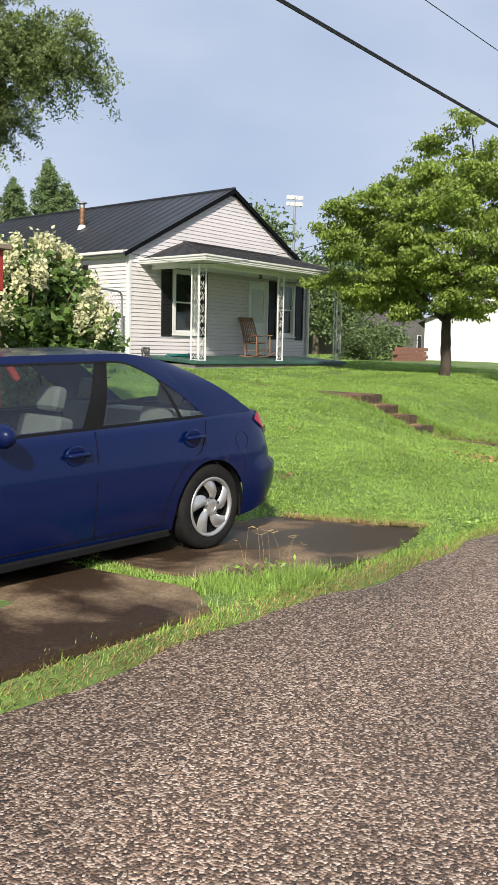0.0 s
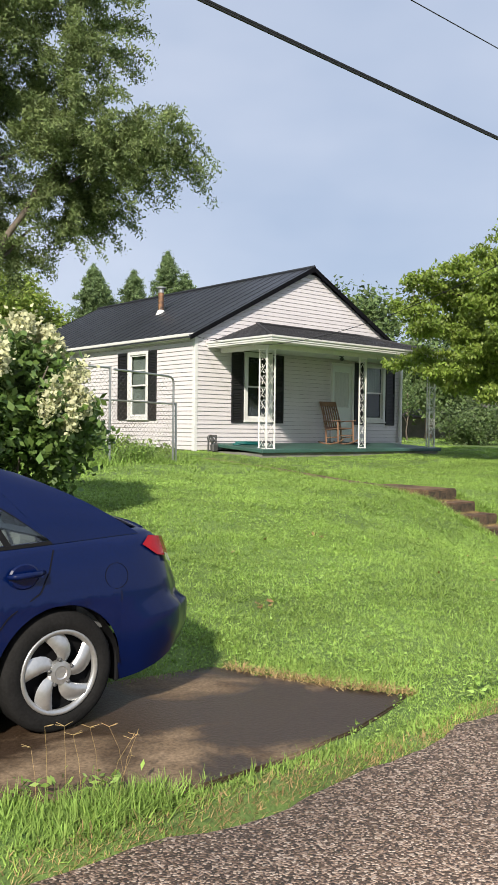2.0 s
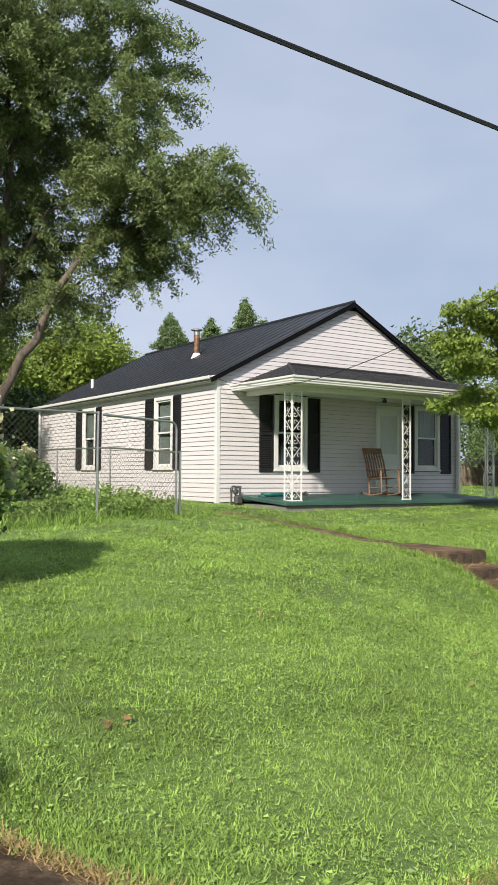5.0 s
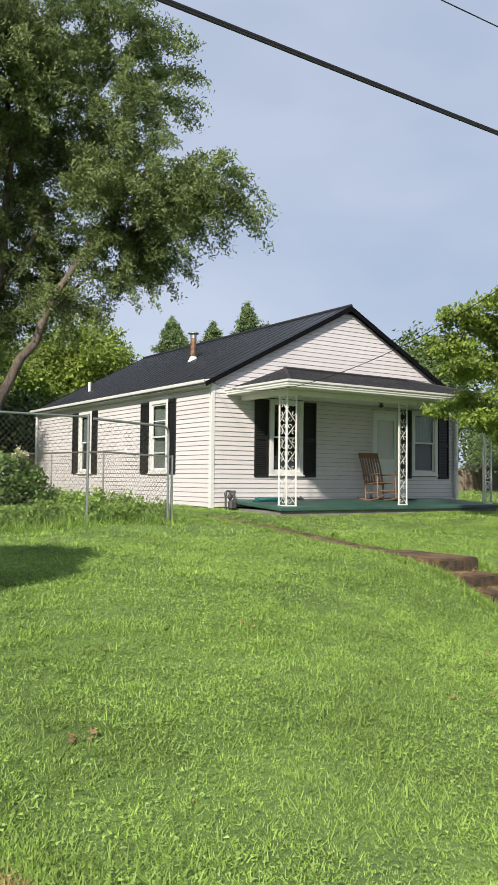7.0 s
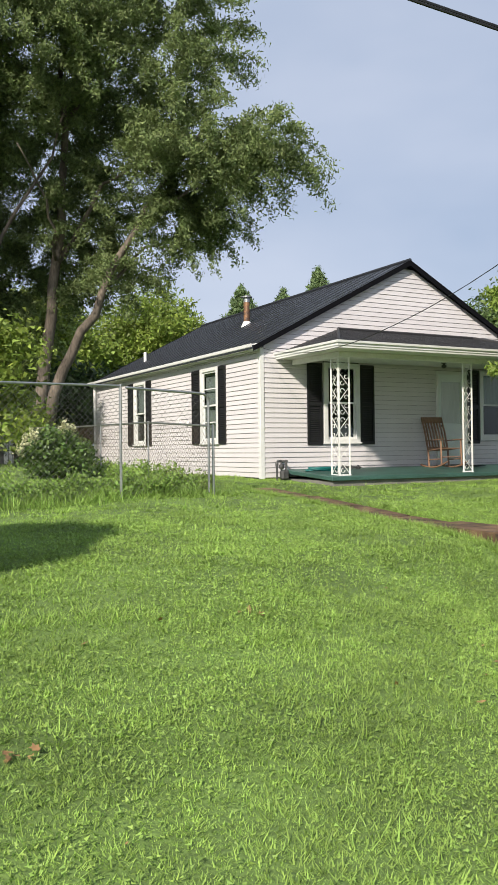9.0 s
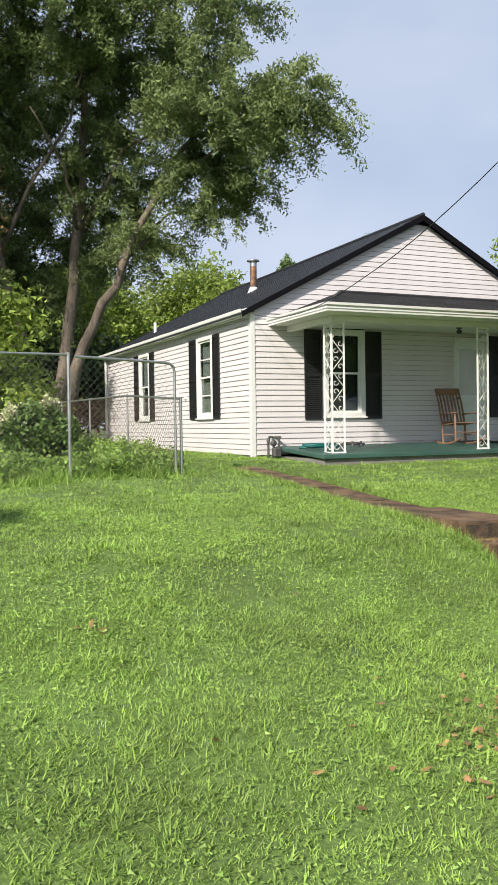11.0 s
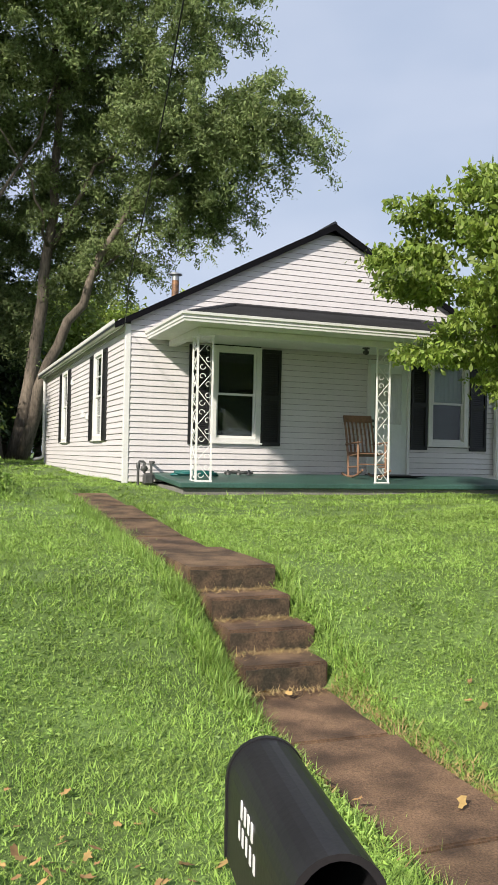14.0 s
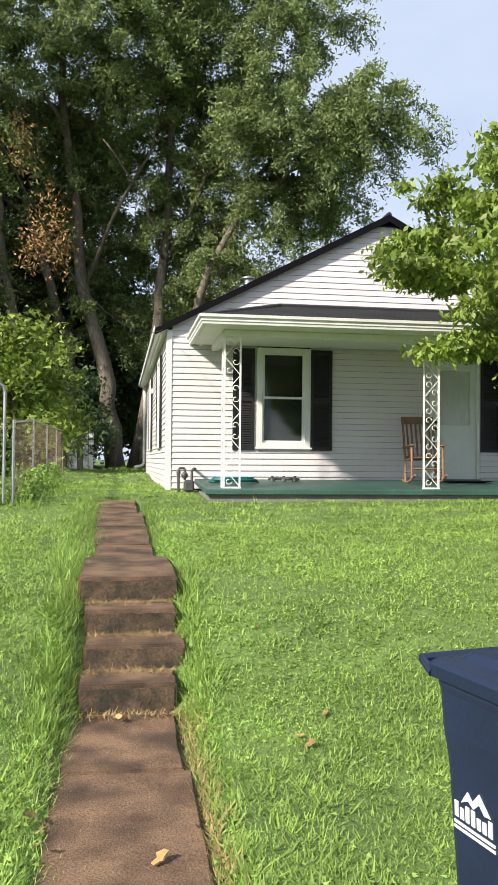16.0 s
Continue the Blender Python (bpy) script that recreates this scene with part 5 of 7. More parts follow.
meter = thing("gas_meter", "grey gas meter with pipes beside the house corner", "gas meter", pose(0.33, -0.32, -0.06))
bm = bmesh.new()
tube(bm, [(-0.13, 0, -0.08), (-0.13, 0, 0.38), (-0.11, 0, 0.42), (-0.04, 0, 0.42), (-0.02, 0, 0.40), (-0.02, 0, 0.22)], 0.024, 8)
part("riser_pipe", bm, M_METER, meter)
bm = bmesh.new()
tube(bm, [(0.10, 0, 0.20), (0.10, 0, 0.38), (0.13, 0.02, 0.41), (0.16, 0.06, 0.41), (0.16, 0.32, 0.41)], 0.024, 8)
part("outlet_pipe", bm, M_METER, meter)
bm = bmesh.new()
box(bm, -0.04, 0.14, -0.07, 0.07, 0.02, 0.22)
part("case", bm, M_METER, meter, bevel=0.03)
bm = bmesh.new()
lathe(bm, [(0.06, 0.0), (0.06, 0.05), (0.02, 0.07)], 12, Matrix.Translation((-0.03, 0, 0.30)) @ Matrix.Rotation(radians(90), 4, "X"))
part("regulator", bm, M_METER, meter)
bm = bmesh.new()
lathe(bm, [(0.032, 0.30), (0.036, 0.36), (0.03, 0.40)], 10, Matrix.Translation((-0.13, 0, 0)))
part("cap", bm, M_METER, meter)

# ---------------------------------------------------------------- chain-link fences
def mesh_wire(bm, a, b, h0, h1, z_at, cell):
    """Diamond wire between two posts: slanting wires both ways."""
    a, b = Vector(a), Vector(b)
    length = (b - a).length
    d = (b - a) / length
    s = -h1
    r = 0.002
    while s < length:
        for sgn in (1, -1):
            p0, p1 = (s, h0), (s + (h1 - h0), h1)
            if sgn < 0:
                p0, p1 = (s, h1), (s + (h1 - h0), h0)
            (u0, w0), (u1, w1) = p0, p1
            if u1 <= 0 or u0 >= length:
                continue
            if u0 < 0:
                w0 += (w1 - w0) * (0 - u0) / (u1 - u0)
                u0 = 0
            if u1 > length:
                w1 = w0 + (w1 - w0) * (length - u0) / (u1 - u0)
                u1 = length
            q0, q1 = a + d * u0, a + d * u1
            tube(bm, [(q0.x, q0.y, z_at(q0.x, q0.y) + w0), (q1.x, q1.y, z_at(q1.x, q1.y) + w1)], r, 3, cap=False)
        s += cell


def gz(x, y):
    return float(ground_z(x, y))


def chain_fence(name, label, posts, height, cell, wire):
    f = thing(name, label, "fence")
    for i, (x, y) in enumerate(posts):
        bm = bmesh.new()
        tube(bm, [(x, y, gz(x, y) - 0.1), (x, y, gz(x, y) + height + 0.03)], 0.024 if i in (0, len(posts) - 1) else 0.018, 8)
        part("post", bm, M_STEEL, f)
    for (x0, y0), (x1, y1) in zip(posts, posts[1:]):
        bm = bmesh.new()
        tube(bm, [(x0, y0, gz(x0, y0) + height), (x1, y1, gz(x1, y1) + height)], 0.019, 8)
        part("top_rail", bm, M_STEEL, f)
        bm = bmesh.new()
        mesh_wire(bm, (x0, y0, 0), (x1, y1, 0), 0.03, height, gz, cell)
        tagged(part("wire_mesh", bm, wire, f), kind="stuff")
    return f


chain_fence("chain_link_fence", "low galvanised chain-link fence along the path", [(-2.30, -2.40), (-2.32, 0.6), (-2.34, 3.6), (-2.36, 6.6), (-2.4, 9.6), (-2.4, 12.6)], 1.20, 0.11, M_RUSTWIRE)
chain_fence("tall_chain_link_fence", "tall galvanised chain-link fence with weeds at its foot", [(-4.15, -2.85), (-6.6, -3.4), (-9.2, -4.0)], 1.80, 0.10, M_WIRE)
gate = thing("chain_link_gate", "tall chain-link gate panel with rounded top corner", "gate")
bm = bmesh.new()
z0 = gz(-2.4, -2.45)
tube(bm, [(-2.42, -2.47, z0 + 0.06), (-2.42, -2.47, z0 + 1.62), (-2.44, -2.475, z0 + 1.70), (-2.5, -2.49, z0 + 1.745), (-2.6, -2.51, z0 + 1.76), (-4.05, -2.83, z0 + 1.80)], 0.022, 8)
part("frame", bm, M_STEEL, gate)
bm = bmesh.new()
mesh_wire(bm, (-2.44, -2.475, 0), (-4.1, -2.84, 0), 0.06, 1.72, gz, 0.115)
tagged(part("wire_mesh", bm, M_WIRE, gate), kind="stuff")

# ---------------------------------------------------------------- mailbox
mailbox = thing("mailbox", "black dome-topped steel mailbox on a wooden post", "mailbox", pose(-2.425, -12.92, -0.158, 0, 0, -9.5))
MW, MH, ML = 0.175, 0.26, 0.56


def dome_outline(w, h, n=14):
    r = w / 2
    pts = [(-r, -h)]
    for i in range(n + 1):
        a = math.pi - math.pi * i / n
        pts.append((r * math.cos(a), -r + r * math.sin(a)))
    return pts + [(r, -h)]


bm = bmesh.new()
y_front, y_back = -ML + 0.18, 0.18
shell = []
for grow, ys in ((0.0, (y_front, y_back)), (-0.012, (y_back - 0.02, y_front))):
    for y in ys:
        shell.append([bm.verts.new((x * (1 + 2 * grow / MW), y, z + (grow if z > -MH + 0.01 else -grow))) for x, z in dome_outline(MW, MH)])
for a, b in zip(shell, shell[1:] + shell[:1]):
    if a is shell[1]:
        continue
    for i in range(len(a)):
        bm.faces.new((a[i], a[(i + 1) % len(a)], b[(i + 1) % len(a)], b[i]))
bm.faces.new(shell[1])
bm.faces.new(shell[2])
mbody = part("body", bm, M_MAILBOX, mailbox, "black steel shell with an open mouth")
bm = bmesh.new()
prism(bm, dome_outline(MW + 0.014, MH + 0.004), 0.018, Matrix.Translation((0, y_front - 0.012, -MH - 0.004)) @ Matrix.Rotation(radians(155), 4, "X") @ Matrix.Translation((0, 0, MH)))
part("door", bm, M_MAILBOX, mailbox, "black door hanging open")
bm = bmesh.new()
box(bm, -0.03, 0.05, y_front + 0.12, y_front + 0.32, -MH + 0.014, -MH + 0.03)
part("letter", bm, M_CURTAIN, mailbox, "folded pale letter", bevel=0.002)
bm = bmesh.new()
prism(bm, dome_outline(MW + 0.008, MH + 0.003), 0.014, Matrix.Translation((0, 0.172, 0.004)))
part("rear_rim", bm, M_MAILBOX, mailbox)
# two rows of white lettering as plain bars
for z, xs, hgt in ((-0.085, (-0.055, -0.02, 0.015, 0.05), 0.036), (-0.135, (-0.075, -0.038, 0.0, 0.038, 0.075), 0.036)):
    for q in xs:
        bm = bmesh.new()
        box(bm, -MW / 2 - 0.0015, -MW / 2 + 0.001, -q - 0.007 - 0.05, -q + 0.007 - 0.05, z - hgt / 2, z + hgt / 2)
        part("letter_bar", bm, M_LETTER, mbody, "white lettering bar")
bm = bmesh.new()
box(bm, -0.05, 0.05, -0.17, -0.07, -1.3, -MH - 0.028)
part("post", bm, M_POST, mailbox, "weathered wooden post", bevel=0.006)
bm = bmesh.new()
box(bm, -0.07, 0.07, -ML + 0.22, 0.14, -MH - 0.026, -MH - 0.002)
part("base_board", bm, M_POST, mailbox)

# ---------------------------------------------------------------- wheeled bin
wb = thing("wheeled_bin", "navy blue plastic wheeled bin standing by the road", "bin", pose(0.665, -12.28, -1.235, 0, 0, 12))
bm = bmesh.new()
rings = []
for z, hw, hd in ((0.02, 0.30, 0.30), (0.06, 0.315, 0.32), (0.72, 0.340, 0.365), (0.77, 0.343, 0.37), (0.86, 0.351, 0.385), (0.98, 0.354, 0.397), (1.0, 0.358, 0.405), (1.03, 0.358, 0.405)):
    ring = []
    for sx, sy in ((-1, -1), (1, -1), (1, 1), (-1, 1)):
        for a in range(4):
            ang = {(-1, -1): math.pi, (1, -1): 1.5 * math.pi, (1, 1): 0.0, (-1, 1): 0.5 * math.pi}[(sx, sy)] + a / 3 * math.pi / 2
            rr = 0.05
            ring.append(bm.verts.new((sx * (hw - rr) + rr * math.cos(ang), sy * (hd - rr) + rr * math.sin(ang), z)))
    rings.append(ring)
for a, b in zip(rings, rings[1:]):
    for i in range(16):
        bm.faces.new((a[i], a[(i + 1) % 16], b[(i + 1) % 16], b[i]))
bm.faces.new(rings[0][::-1])
bm.faces.new(rings[-1])
bin_body = part("body", bm, M_BIN, wb, "moulded navy blue bin body")
bm = bmesh.new()
rings = []
for z, hw, hd in ((1.02, 0.372, 0.43), (1.06, 0.374, 0.432), (1.075, 0.36, 0.42), (1.085, 0.30, 0.36), (1.11, 0.27, 0.33), (1.115, 0.2, 0.25)):
    ring = []
    for sx, sy in ((-1, -1), (1, -1), (1, 1), (-1, 1)):
        for a in range(4):
            ang = {(-1, -1): math.pi, (1, -1): 1.5 * math.pi, (1, 1): 0.0, (-1, 1): 0.5 * math.pi}[(sx, sy)] + a / 3 * math.pi / 2
            rr = 0.04
            ring.append(bm.verts.new((sx * (hw - rr) + rr * math.cos(ang), sy * (hd - rr) + rr * math.sin(ang), z)))
    rings.append(ring)
for a, b in zip(rings, rings[1:]):
    for i in range(16):
        bm.faces.new((a[i], a[(i + 1) % 16], b[(i + 1) % 16], b[i]))
bm.faces.new(rings[0][::-1])
bm.faces.new(rings[-1])
lid = part("lid", bm, M_BIN, wb, "closed navy blue lid")
bm = bmesh.new()
tube(bm, [(-0.36, 0.40, 1.03), (-0.36, 0.47, 1.06), (0.36, 0.47, 1.06), (0.36, 0.40, 1.03)], 0.018, 8)
part("handle", bm, M_BIN, wb)
for x in (-0.27, 0.27):
    bm = bmesh.new()
    lathe(bm, [(0.10, -0.03), (0.125, -0.02), (0.125, 0.02), (0.10, 0.03)], 18, Matrix.Translation((x, 0.29, 0.125)) @ Matrix.Rotation(radians(90), 4, "Y"))
    part("wheel", bm, M_RUBBER, wb)
# emblem on the side: a plain roof shape over rows of white bars
def side_plate(name, pts, label):
    bm = bmesh.new()
    a = [bm.verts.new((-0.3298 - 0.038 * (z - 0.45) - 0.003, y, z)) for y, z in pts]
    b = [bm.verts.new((-0.3298 - 0.038 * (z - 0.45) + 0.004, y, z)) for y, z in pts]
    bm.faces.new(a)
    for i in range(len(a)):
        bm.faces.new((a[i], b[i], b[(i + 1) % len(a)], a[(i + 1) % len(a)]))
    part(name, bm, M_LETTER, bin_body, label)


side_plate("emblem", [(0.27, 0.645), (0.235, 0.69), (0.21, 0.668), (0.175, 0.705), (0.12, 0.65), (0.15, 0.648), (0.175, 0.672), (0.205, 0.647), (0.232, 0.662)], "white emblem shape")
for i in range(7):
    y = 0.305 - 0.029 * i
    tall_bar = 0.05 if i in (0, 2, 3, 6) else 0.036
    side_plate("letter_bar", [(y, 0.592), (y - 0.019, 0.592), (y - 0.019, 0.592 + tall_bar), (y, 0.592 + tall_bar)], "white lettering bar")
for z in (0.575, 0.558):
    side_plate("rule_bar", [(0.31, z - 0.005), (0.10, z - 0.005), (0.10, z + 0.004), (0.31, z + 0.004)], "white rule")
bucket = thing("bucket", "dark plastic bucket standing beside the bin", "bucket", pose(0.02, -12.55, -1.24))
bm = bmesh.new()
lathe(bm, [(0.12, 0.0), (0.15, 0.44), (0.16, 0.45), (0.16, 0.48), (0.13, 0.50), (0.05, 0.51)], 18)
part("pot", bm, M_PLASTIC, bucket)

# ---------------------------------------------------------------- plants
def unit(v):
    return v / np.maximum(np.linalg.norm(v, axis=-1, keepdims=True), 1e-9)


def leaf_quads(centres, size, rng, droop=0.0, flat=0.3, slim=0.5, corners=4):
    """Four-cornered leaves (or slim three-cornered ones) round the centres; droop turns their tips down, flat keeps them level."""
    n = len(centres)
    a = rng.normal(size=(n, 3))
    a[:, 2] = a[:, 2] * (1 - flat) - droop
    a = unit(a)
    b = np.cross(a, unit(rng.normal(size=(n, 3)) + np.array([0, 0, 1.5 * flat])))
    b = unit(b)
    s = size * rng.uniform(0.6, 1.3, (n, 1))
    if corners == 3:
        v = np.stack([centres - a * s * 0.4 + b * s * slim * 0.5, centres - a * s * 0.4 - b * s * slim * 0.5, centres + a * s * 0.6], 1)
        return v.reshape(-1, 3), np.arange(3 * n).reshape(n, 3)
    v = np.stack([centres - a * s * 0.5, centres + b * s * slim * 0.5 + a * s * 0.08, centres + a * s * 0.5, centres - b * s * slim * 0.5 + a * s * 0.08], 1)
    return v.reshape(-1, 3), np.arange(4 * n).reshape(n, 4)


def clumps_in(lobes, rng, outer=0.45):
    out = []
    for cx, cy, cz, rx, ry, rz, n in lobes:
        d = unit(rng.normal(size=(n, 3)))
        r = rng.uniform(0, 1, (n, 1)) ** outer
        out.append(np.array([cx, cy, cz]) + d * r * np.array([rx, ry, rz]) * rng.uniform(0.86, 1.12, (n, 1)))
    return np.concatenate(out)


def crown(name, lobes, per, spread, size, mat, parent, seed, droop=0.0, flat=0.3, slim=0.5, label="", outer=0.45, spray=0.0, corners=4):
    """Leaves round many clumps; spray draws each clump out into a twig that reaches outwards and hangs at its tip."""
    rng = np.random.default_rng(seed)
    c = clumps_in(lobes, rng, outer)
    pts = np.repeat(c, per, axis=0) + rng.normal(size=(len(c) * per, 3)) * np.array(spread)
    if spray:
        mid = np.concatenate([np.repeat([l[:3]], l[6], axis=0) for l in lobes])
        d = unit(unit(c - mid) * np.array([1, 1, 0.4]) + rng.normal(0, 0.35, c.shape))
        d = np.repeat(d * rng.uniform(0.5, 1.4, (len(c), 1)), per, axis=0)
        s = rng.uniform(-0.4, 1.0, (len(pts), 1))
        pts = pts + d * s * spray - np.array([0, 0, 1.0]) * np.maximum(s, 0) ** 2 * spray * 0.55
    v, f = leaf_quads(pts, size, rng, droop, flat, slim, corners)
    return tagged(mesh_object(name, v, f, mat, parent, label), kind="stuff")


def limb(bm, pts, r0, r1, rng, jit=0.12, seg=8):
    """A bent tapering limb through the points, with small wanderings."""
    pts = [Vector(p) for p in pts]
    fine = []
    for a, b in zip(pts, pts[1:]):
        for i in range(4):
            t = i / 4
            fine.append(a.lerp(b, t) + Vector(rng.normal(0, jit, 3)) * (0 if (a is pts[0] and i == 0) else 0.5))
    fine.append(pts[-1])
    n = len(fine)
    tube(bm, fine, [r0 + (r1 - r0) * (i / (n - 1)) ** 0.8 for i in range(n)], seg)


# The tall multi-stemmed tree behind the house.
oak = thing("tree", "tall dark green leafy tree with several grey trunks", "tree")
rng = np.random.default_rng(11)
base_z = gz(-0.5, 19)
for pts, r0, r1 in (
        ([(-0.9, 19.6, base_z - 0.2), (-1.3, 19.3, 3.5), (-2.2, 18.8, 7.5), (-3.0, 18.2, 13), (-3.4, 17.5, 19)], 0.42, 0.10),
        ([(-0.2, 19.9, base_z - 0.2), (0.5, 19.4, 4.2), (0.9, 18.9, 8.5), (1.0, 18.2, 14), (0.6, 17.5, 20)], 0.36, 0.08),
        ([(0.1, 19.5, base_z - 0.2), (0.9, 18.2, 3.8), (2.2, 17.2, 7.0), (3.8, 16.2, 10.5), (5.8, 15.0, 13.5)], 0.30, 0.06),
        ([(-2.6, 20.2, base_z - 0.2), (-2.9, 20.0, 5), (-4.4, 19.3, 10), (-6.0, 18.4, 15)], 0.34, 0.08),
        ([(-4.6, 18.8, base_z - 0.2), (-4.8, 18.4, 5), (-5.4, 17.8, 10), (-6.6, 17.2, 15)], 0.30, 0.08)):
    bm = bmesh.new()
    limb(bm, pts, r0, r1, rng, 0.15, 10)
    part("trunk", bm, M_BARK, oak, "grey-brown barked trunk", smooth=True)
for pts, r0 in (
        ([(0.95, 18.9, 8.5), (2.5, 17.5, 11.5), (4.5, 16.0, 13.0)], 0.12), ([(2.2, 17.2, 7.0), (4.0, 17.0, 9.0), (6.0, 16.0, 9.8)], 0.09),
        ([(3.8, 16.2, 10.5), (5.8, 14.5, 11.2), (7.8, 12.5, 12.0)], 0.08), ([(-2.2, 18.8, 7.5), (-0.5, 17.5, 11), (1.5, 16.5, 16)], 0.10),
        ([(-3.0, 18.2, 13), (-5.0, 16.5, 16), (-7.0, 15.5, 17)], 0.10), ([(1.0, 18.2, 14), (3.2, 17.0, 17), (5.0, 16.0, 18.5)], 0.09),
        ([(-4.4, 19.3, 10), (-7.5, 17.5, 12), (-10, 16.5, 12.5)], 0.10), ([(0.9, 18.9, 8.5), (0.0, 17.0, 10.5), (-1.5, 15.5, 12.0)], 0.08)):
    bm = bmesh.new()
    limb(bm, pts, r0, 0.025, rng, 0.15, 6)
    part("limb", bm, M_BARK, oak, smooth=True)
crown("crown", [(5.4, 14.6, 12.6, 2.9, 2.6, 2.4, 110), (7.4, 12.6, 12.4, 1.6, 1.5, 1.5, 40), (5.6, 16.2, 10.2, 2.2, 1.8, 1.5, 55), (2.2, 19.5, 10.6, 2.4, 2.2, 2.0, 60),
                (1.5, 19.8, 14.5, 4.0, 3.6, 3.4, 170), (4.2, 15.6, 17.4, 3.4, 3.2, 2.8, 110), (0.5, 16.5, 20, 5.0, 4.5, 3.5, 130),
                (-3.5, 20.5, 14.0, 3.8, 3.4, 3.6, 140), (-7.5, 16.5, 14.0, 4.0, 3.6, 4.5, 170), (-5.0, 16.5, 19, 4, 4, 3.5, 90),
                (-12.0, 16.5, 12.5, 3.8, 3.6, 5.0, 130), (-9.5, 15.5, 18.5, 4.5, 3.5, 3.5, 130), (-1.0, 15.5, 17.0, 4.0, 3.0, 3.0, 120), (-4.0, 20.5, 12.5, 3.2, 2.6, 2.6, 90), (-2.8, 20.8, 10.0, 2.5, 2.2, 1.6, 40), (0.5, 21.2, 8.6, 2.8, 2.0, 2.2, 50), (-4.0, 21.2, 8.0, 3.0, 2.2, 2.6, 70), (3.2, 18.0, 8.0, 1.8, 1.8, 1.4, 26), (-8.5, 18, 8.5, 3, 2.4, 3, 70), (-1.5, 20.5, 6.5, 2.6, 1.6, 2.2, 40), (-5.5, 20, 5.0, 2.5, 1.8, 2.4, 50), (-10, 17.5, 6, 3, 2.4, 3.4, 70)],
      320, (0.17, 0.17, 0.12), 0.17, M_OAK, oak, 21, droop=0.55, flat=0.2, slim=0.42, spray=1.3, corners=3)
for i, (x, y, z, h) in enumerate(((-3.2, 15.5, 9.0, 1.2), (-3.7, 15.4, 8.2, 1.1), (-2.9, 15.6, 8.0, 0.8), (-4.3, 15.3, 11.6, 1.0))):
    crown("dead_foliage", [(x, y, z, 0.6, 0.6, h, 9)], 46, (0.24, 0.24, 0.4), 0.17, M_BROWN, oak, 22 + i * 7, droop=0.8, slim=0.35, label="dry brown hanging foliage")

# The dogwood beside the porch: layered, bright green, drooping leaves.
dog = thing("tree", "bright green layered dogwood tree on the lawn", "tree")
rng = np.random.default_rng(12)
dz = gz(5.5, -6.3)
bm = bmesh.new()
limb(bm, [(5.5, -6.3, dz - 0.2), (5.52, -6.28, dz + 0.7), (5.6, -6.2, 1.3)], 0.16, 0.12, rng, 0.03, 12)
part("trunk", bm, M_DARKBARK, dog, "dark short trunk", smooth=True)
for pts, r0 in (([(5.6, -6.2, 1.2), (4.6, -6.0, 1.9), (3.9, -5.8, 2.1), (3.5, -5.7, 2.2)], 0.045), ([(5.6, -6.2, 1.2), (6.8, -5.8, 2.0), (8.4, -5.4, 2.5)], 0.09),
                ([(5.6, -6.2, 1.2), (5.3, -5.4, 2.2), (4.6, -4.4, 3.0)], 0.08), ([(5.6, -6.2, 1.2), (5.7, -6.6, 2.8), (5.6, -6.8, 4.6), (5.8, -6.6, 5.9)], 0.11),
                ([(5.6, -6.3, 1.5), (4.6, -7.0, 2.2), (3.4, -7.4, 2.3)], 0.04), ([(5.6, -6.4, 2.2), (4.6, -6.5, 3.4), (3.6, -6.2, 4.0)], 0.04),
                ([(5.7, -6.6, 2.8), (6.8, -7.0, 3.9), (7.6, -7.2, 4.4)], 0.07), ([(5.5, -6.0, 2.4), (4.6, -5.1, 3.5), (3.6, -4.3, 4.0)], 0.05)):
    bm = bmesh.new()
    limb(bm, pts, r0, 0.02, rng, 0.07, 6)
    part("limb", bm, M_DARKBARK, dog, smooth=True)
layers = []
lr = random.Random(4)
for z, rad, n in ((1.7, 2.0, 5), (2.2, 2.9, 12), (2.75, 3.2, 15), (3.35, 3.2, 15), (3.95, 3.0, 14), (4.5, 2.6, 12), (5.1, 2.1, 9), (5.65, 1.4, 5)):
    for i in range(n):
        a = 2 * math.pi * (i + lr.random() * 0.7) / n
        r = rad * lr.uniform(0.45, 1.0)
        layers.append((5.75 + 0.28 * max(0, z - 2.6) + r * math.cos(a), -5.95 + r * math.sin(a), z + lr.uniform(-0.25, 0.25) - 0.10 * r, lr.uniform(0.5, 0.85), lr.uniform(0.5, 0.85), lr.uniform(0.18, 0.36), 18))
layers += [(3.4, -4.2, 4.0, 0.7, 0.6, 0.25, 16), (4.0, -4.6, 4.35, 0.7, 0.6, 0.25, 16), (3.3, -4.0, 3.5, 0.6, 0.5, 0.22, 14), (4.3, -4.4, 3.8, 0.7, 0.6, 0.25, 16),
           (3.5, -5.7, 2.3, 0.6, 0.5, 0.25, 16), (4.5, -5.9, 2.25, 0.6, 0.5, 0.25, 16), (3.8, -6.5, 2.6, 0.6, 0.5, 0.25, 16), (4.2, -7.1, 2.5, 0.6, 0.5, 0.25, 16), (4.7, -6.9, 2.0, 0.6, 0.5, 0.25, 14), (2.75, -5.0, 2.85, 0.6, 0.5, 0.2, 14), (3.0, -4.5, 3.2, 0.6, 0.5, 0.2, 14), (3.1, -6.0, 3.3, 0.5, 0.5, 0.2, 10),
           (3.9, -6.7, 2.2, 0.6, 0.5, 0.2, 10), (3.6, -6.2, 3.9, 0.7, 0.6, 0.2, 12), (5.2, -6.6, 6.1, 0.6, 0.6, 0.3, 12), (3.9, -5.9, 1.35, 0.5, 0.4, 0.18, 9)]
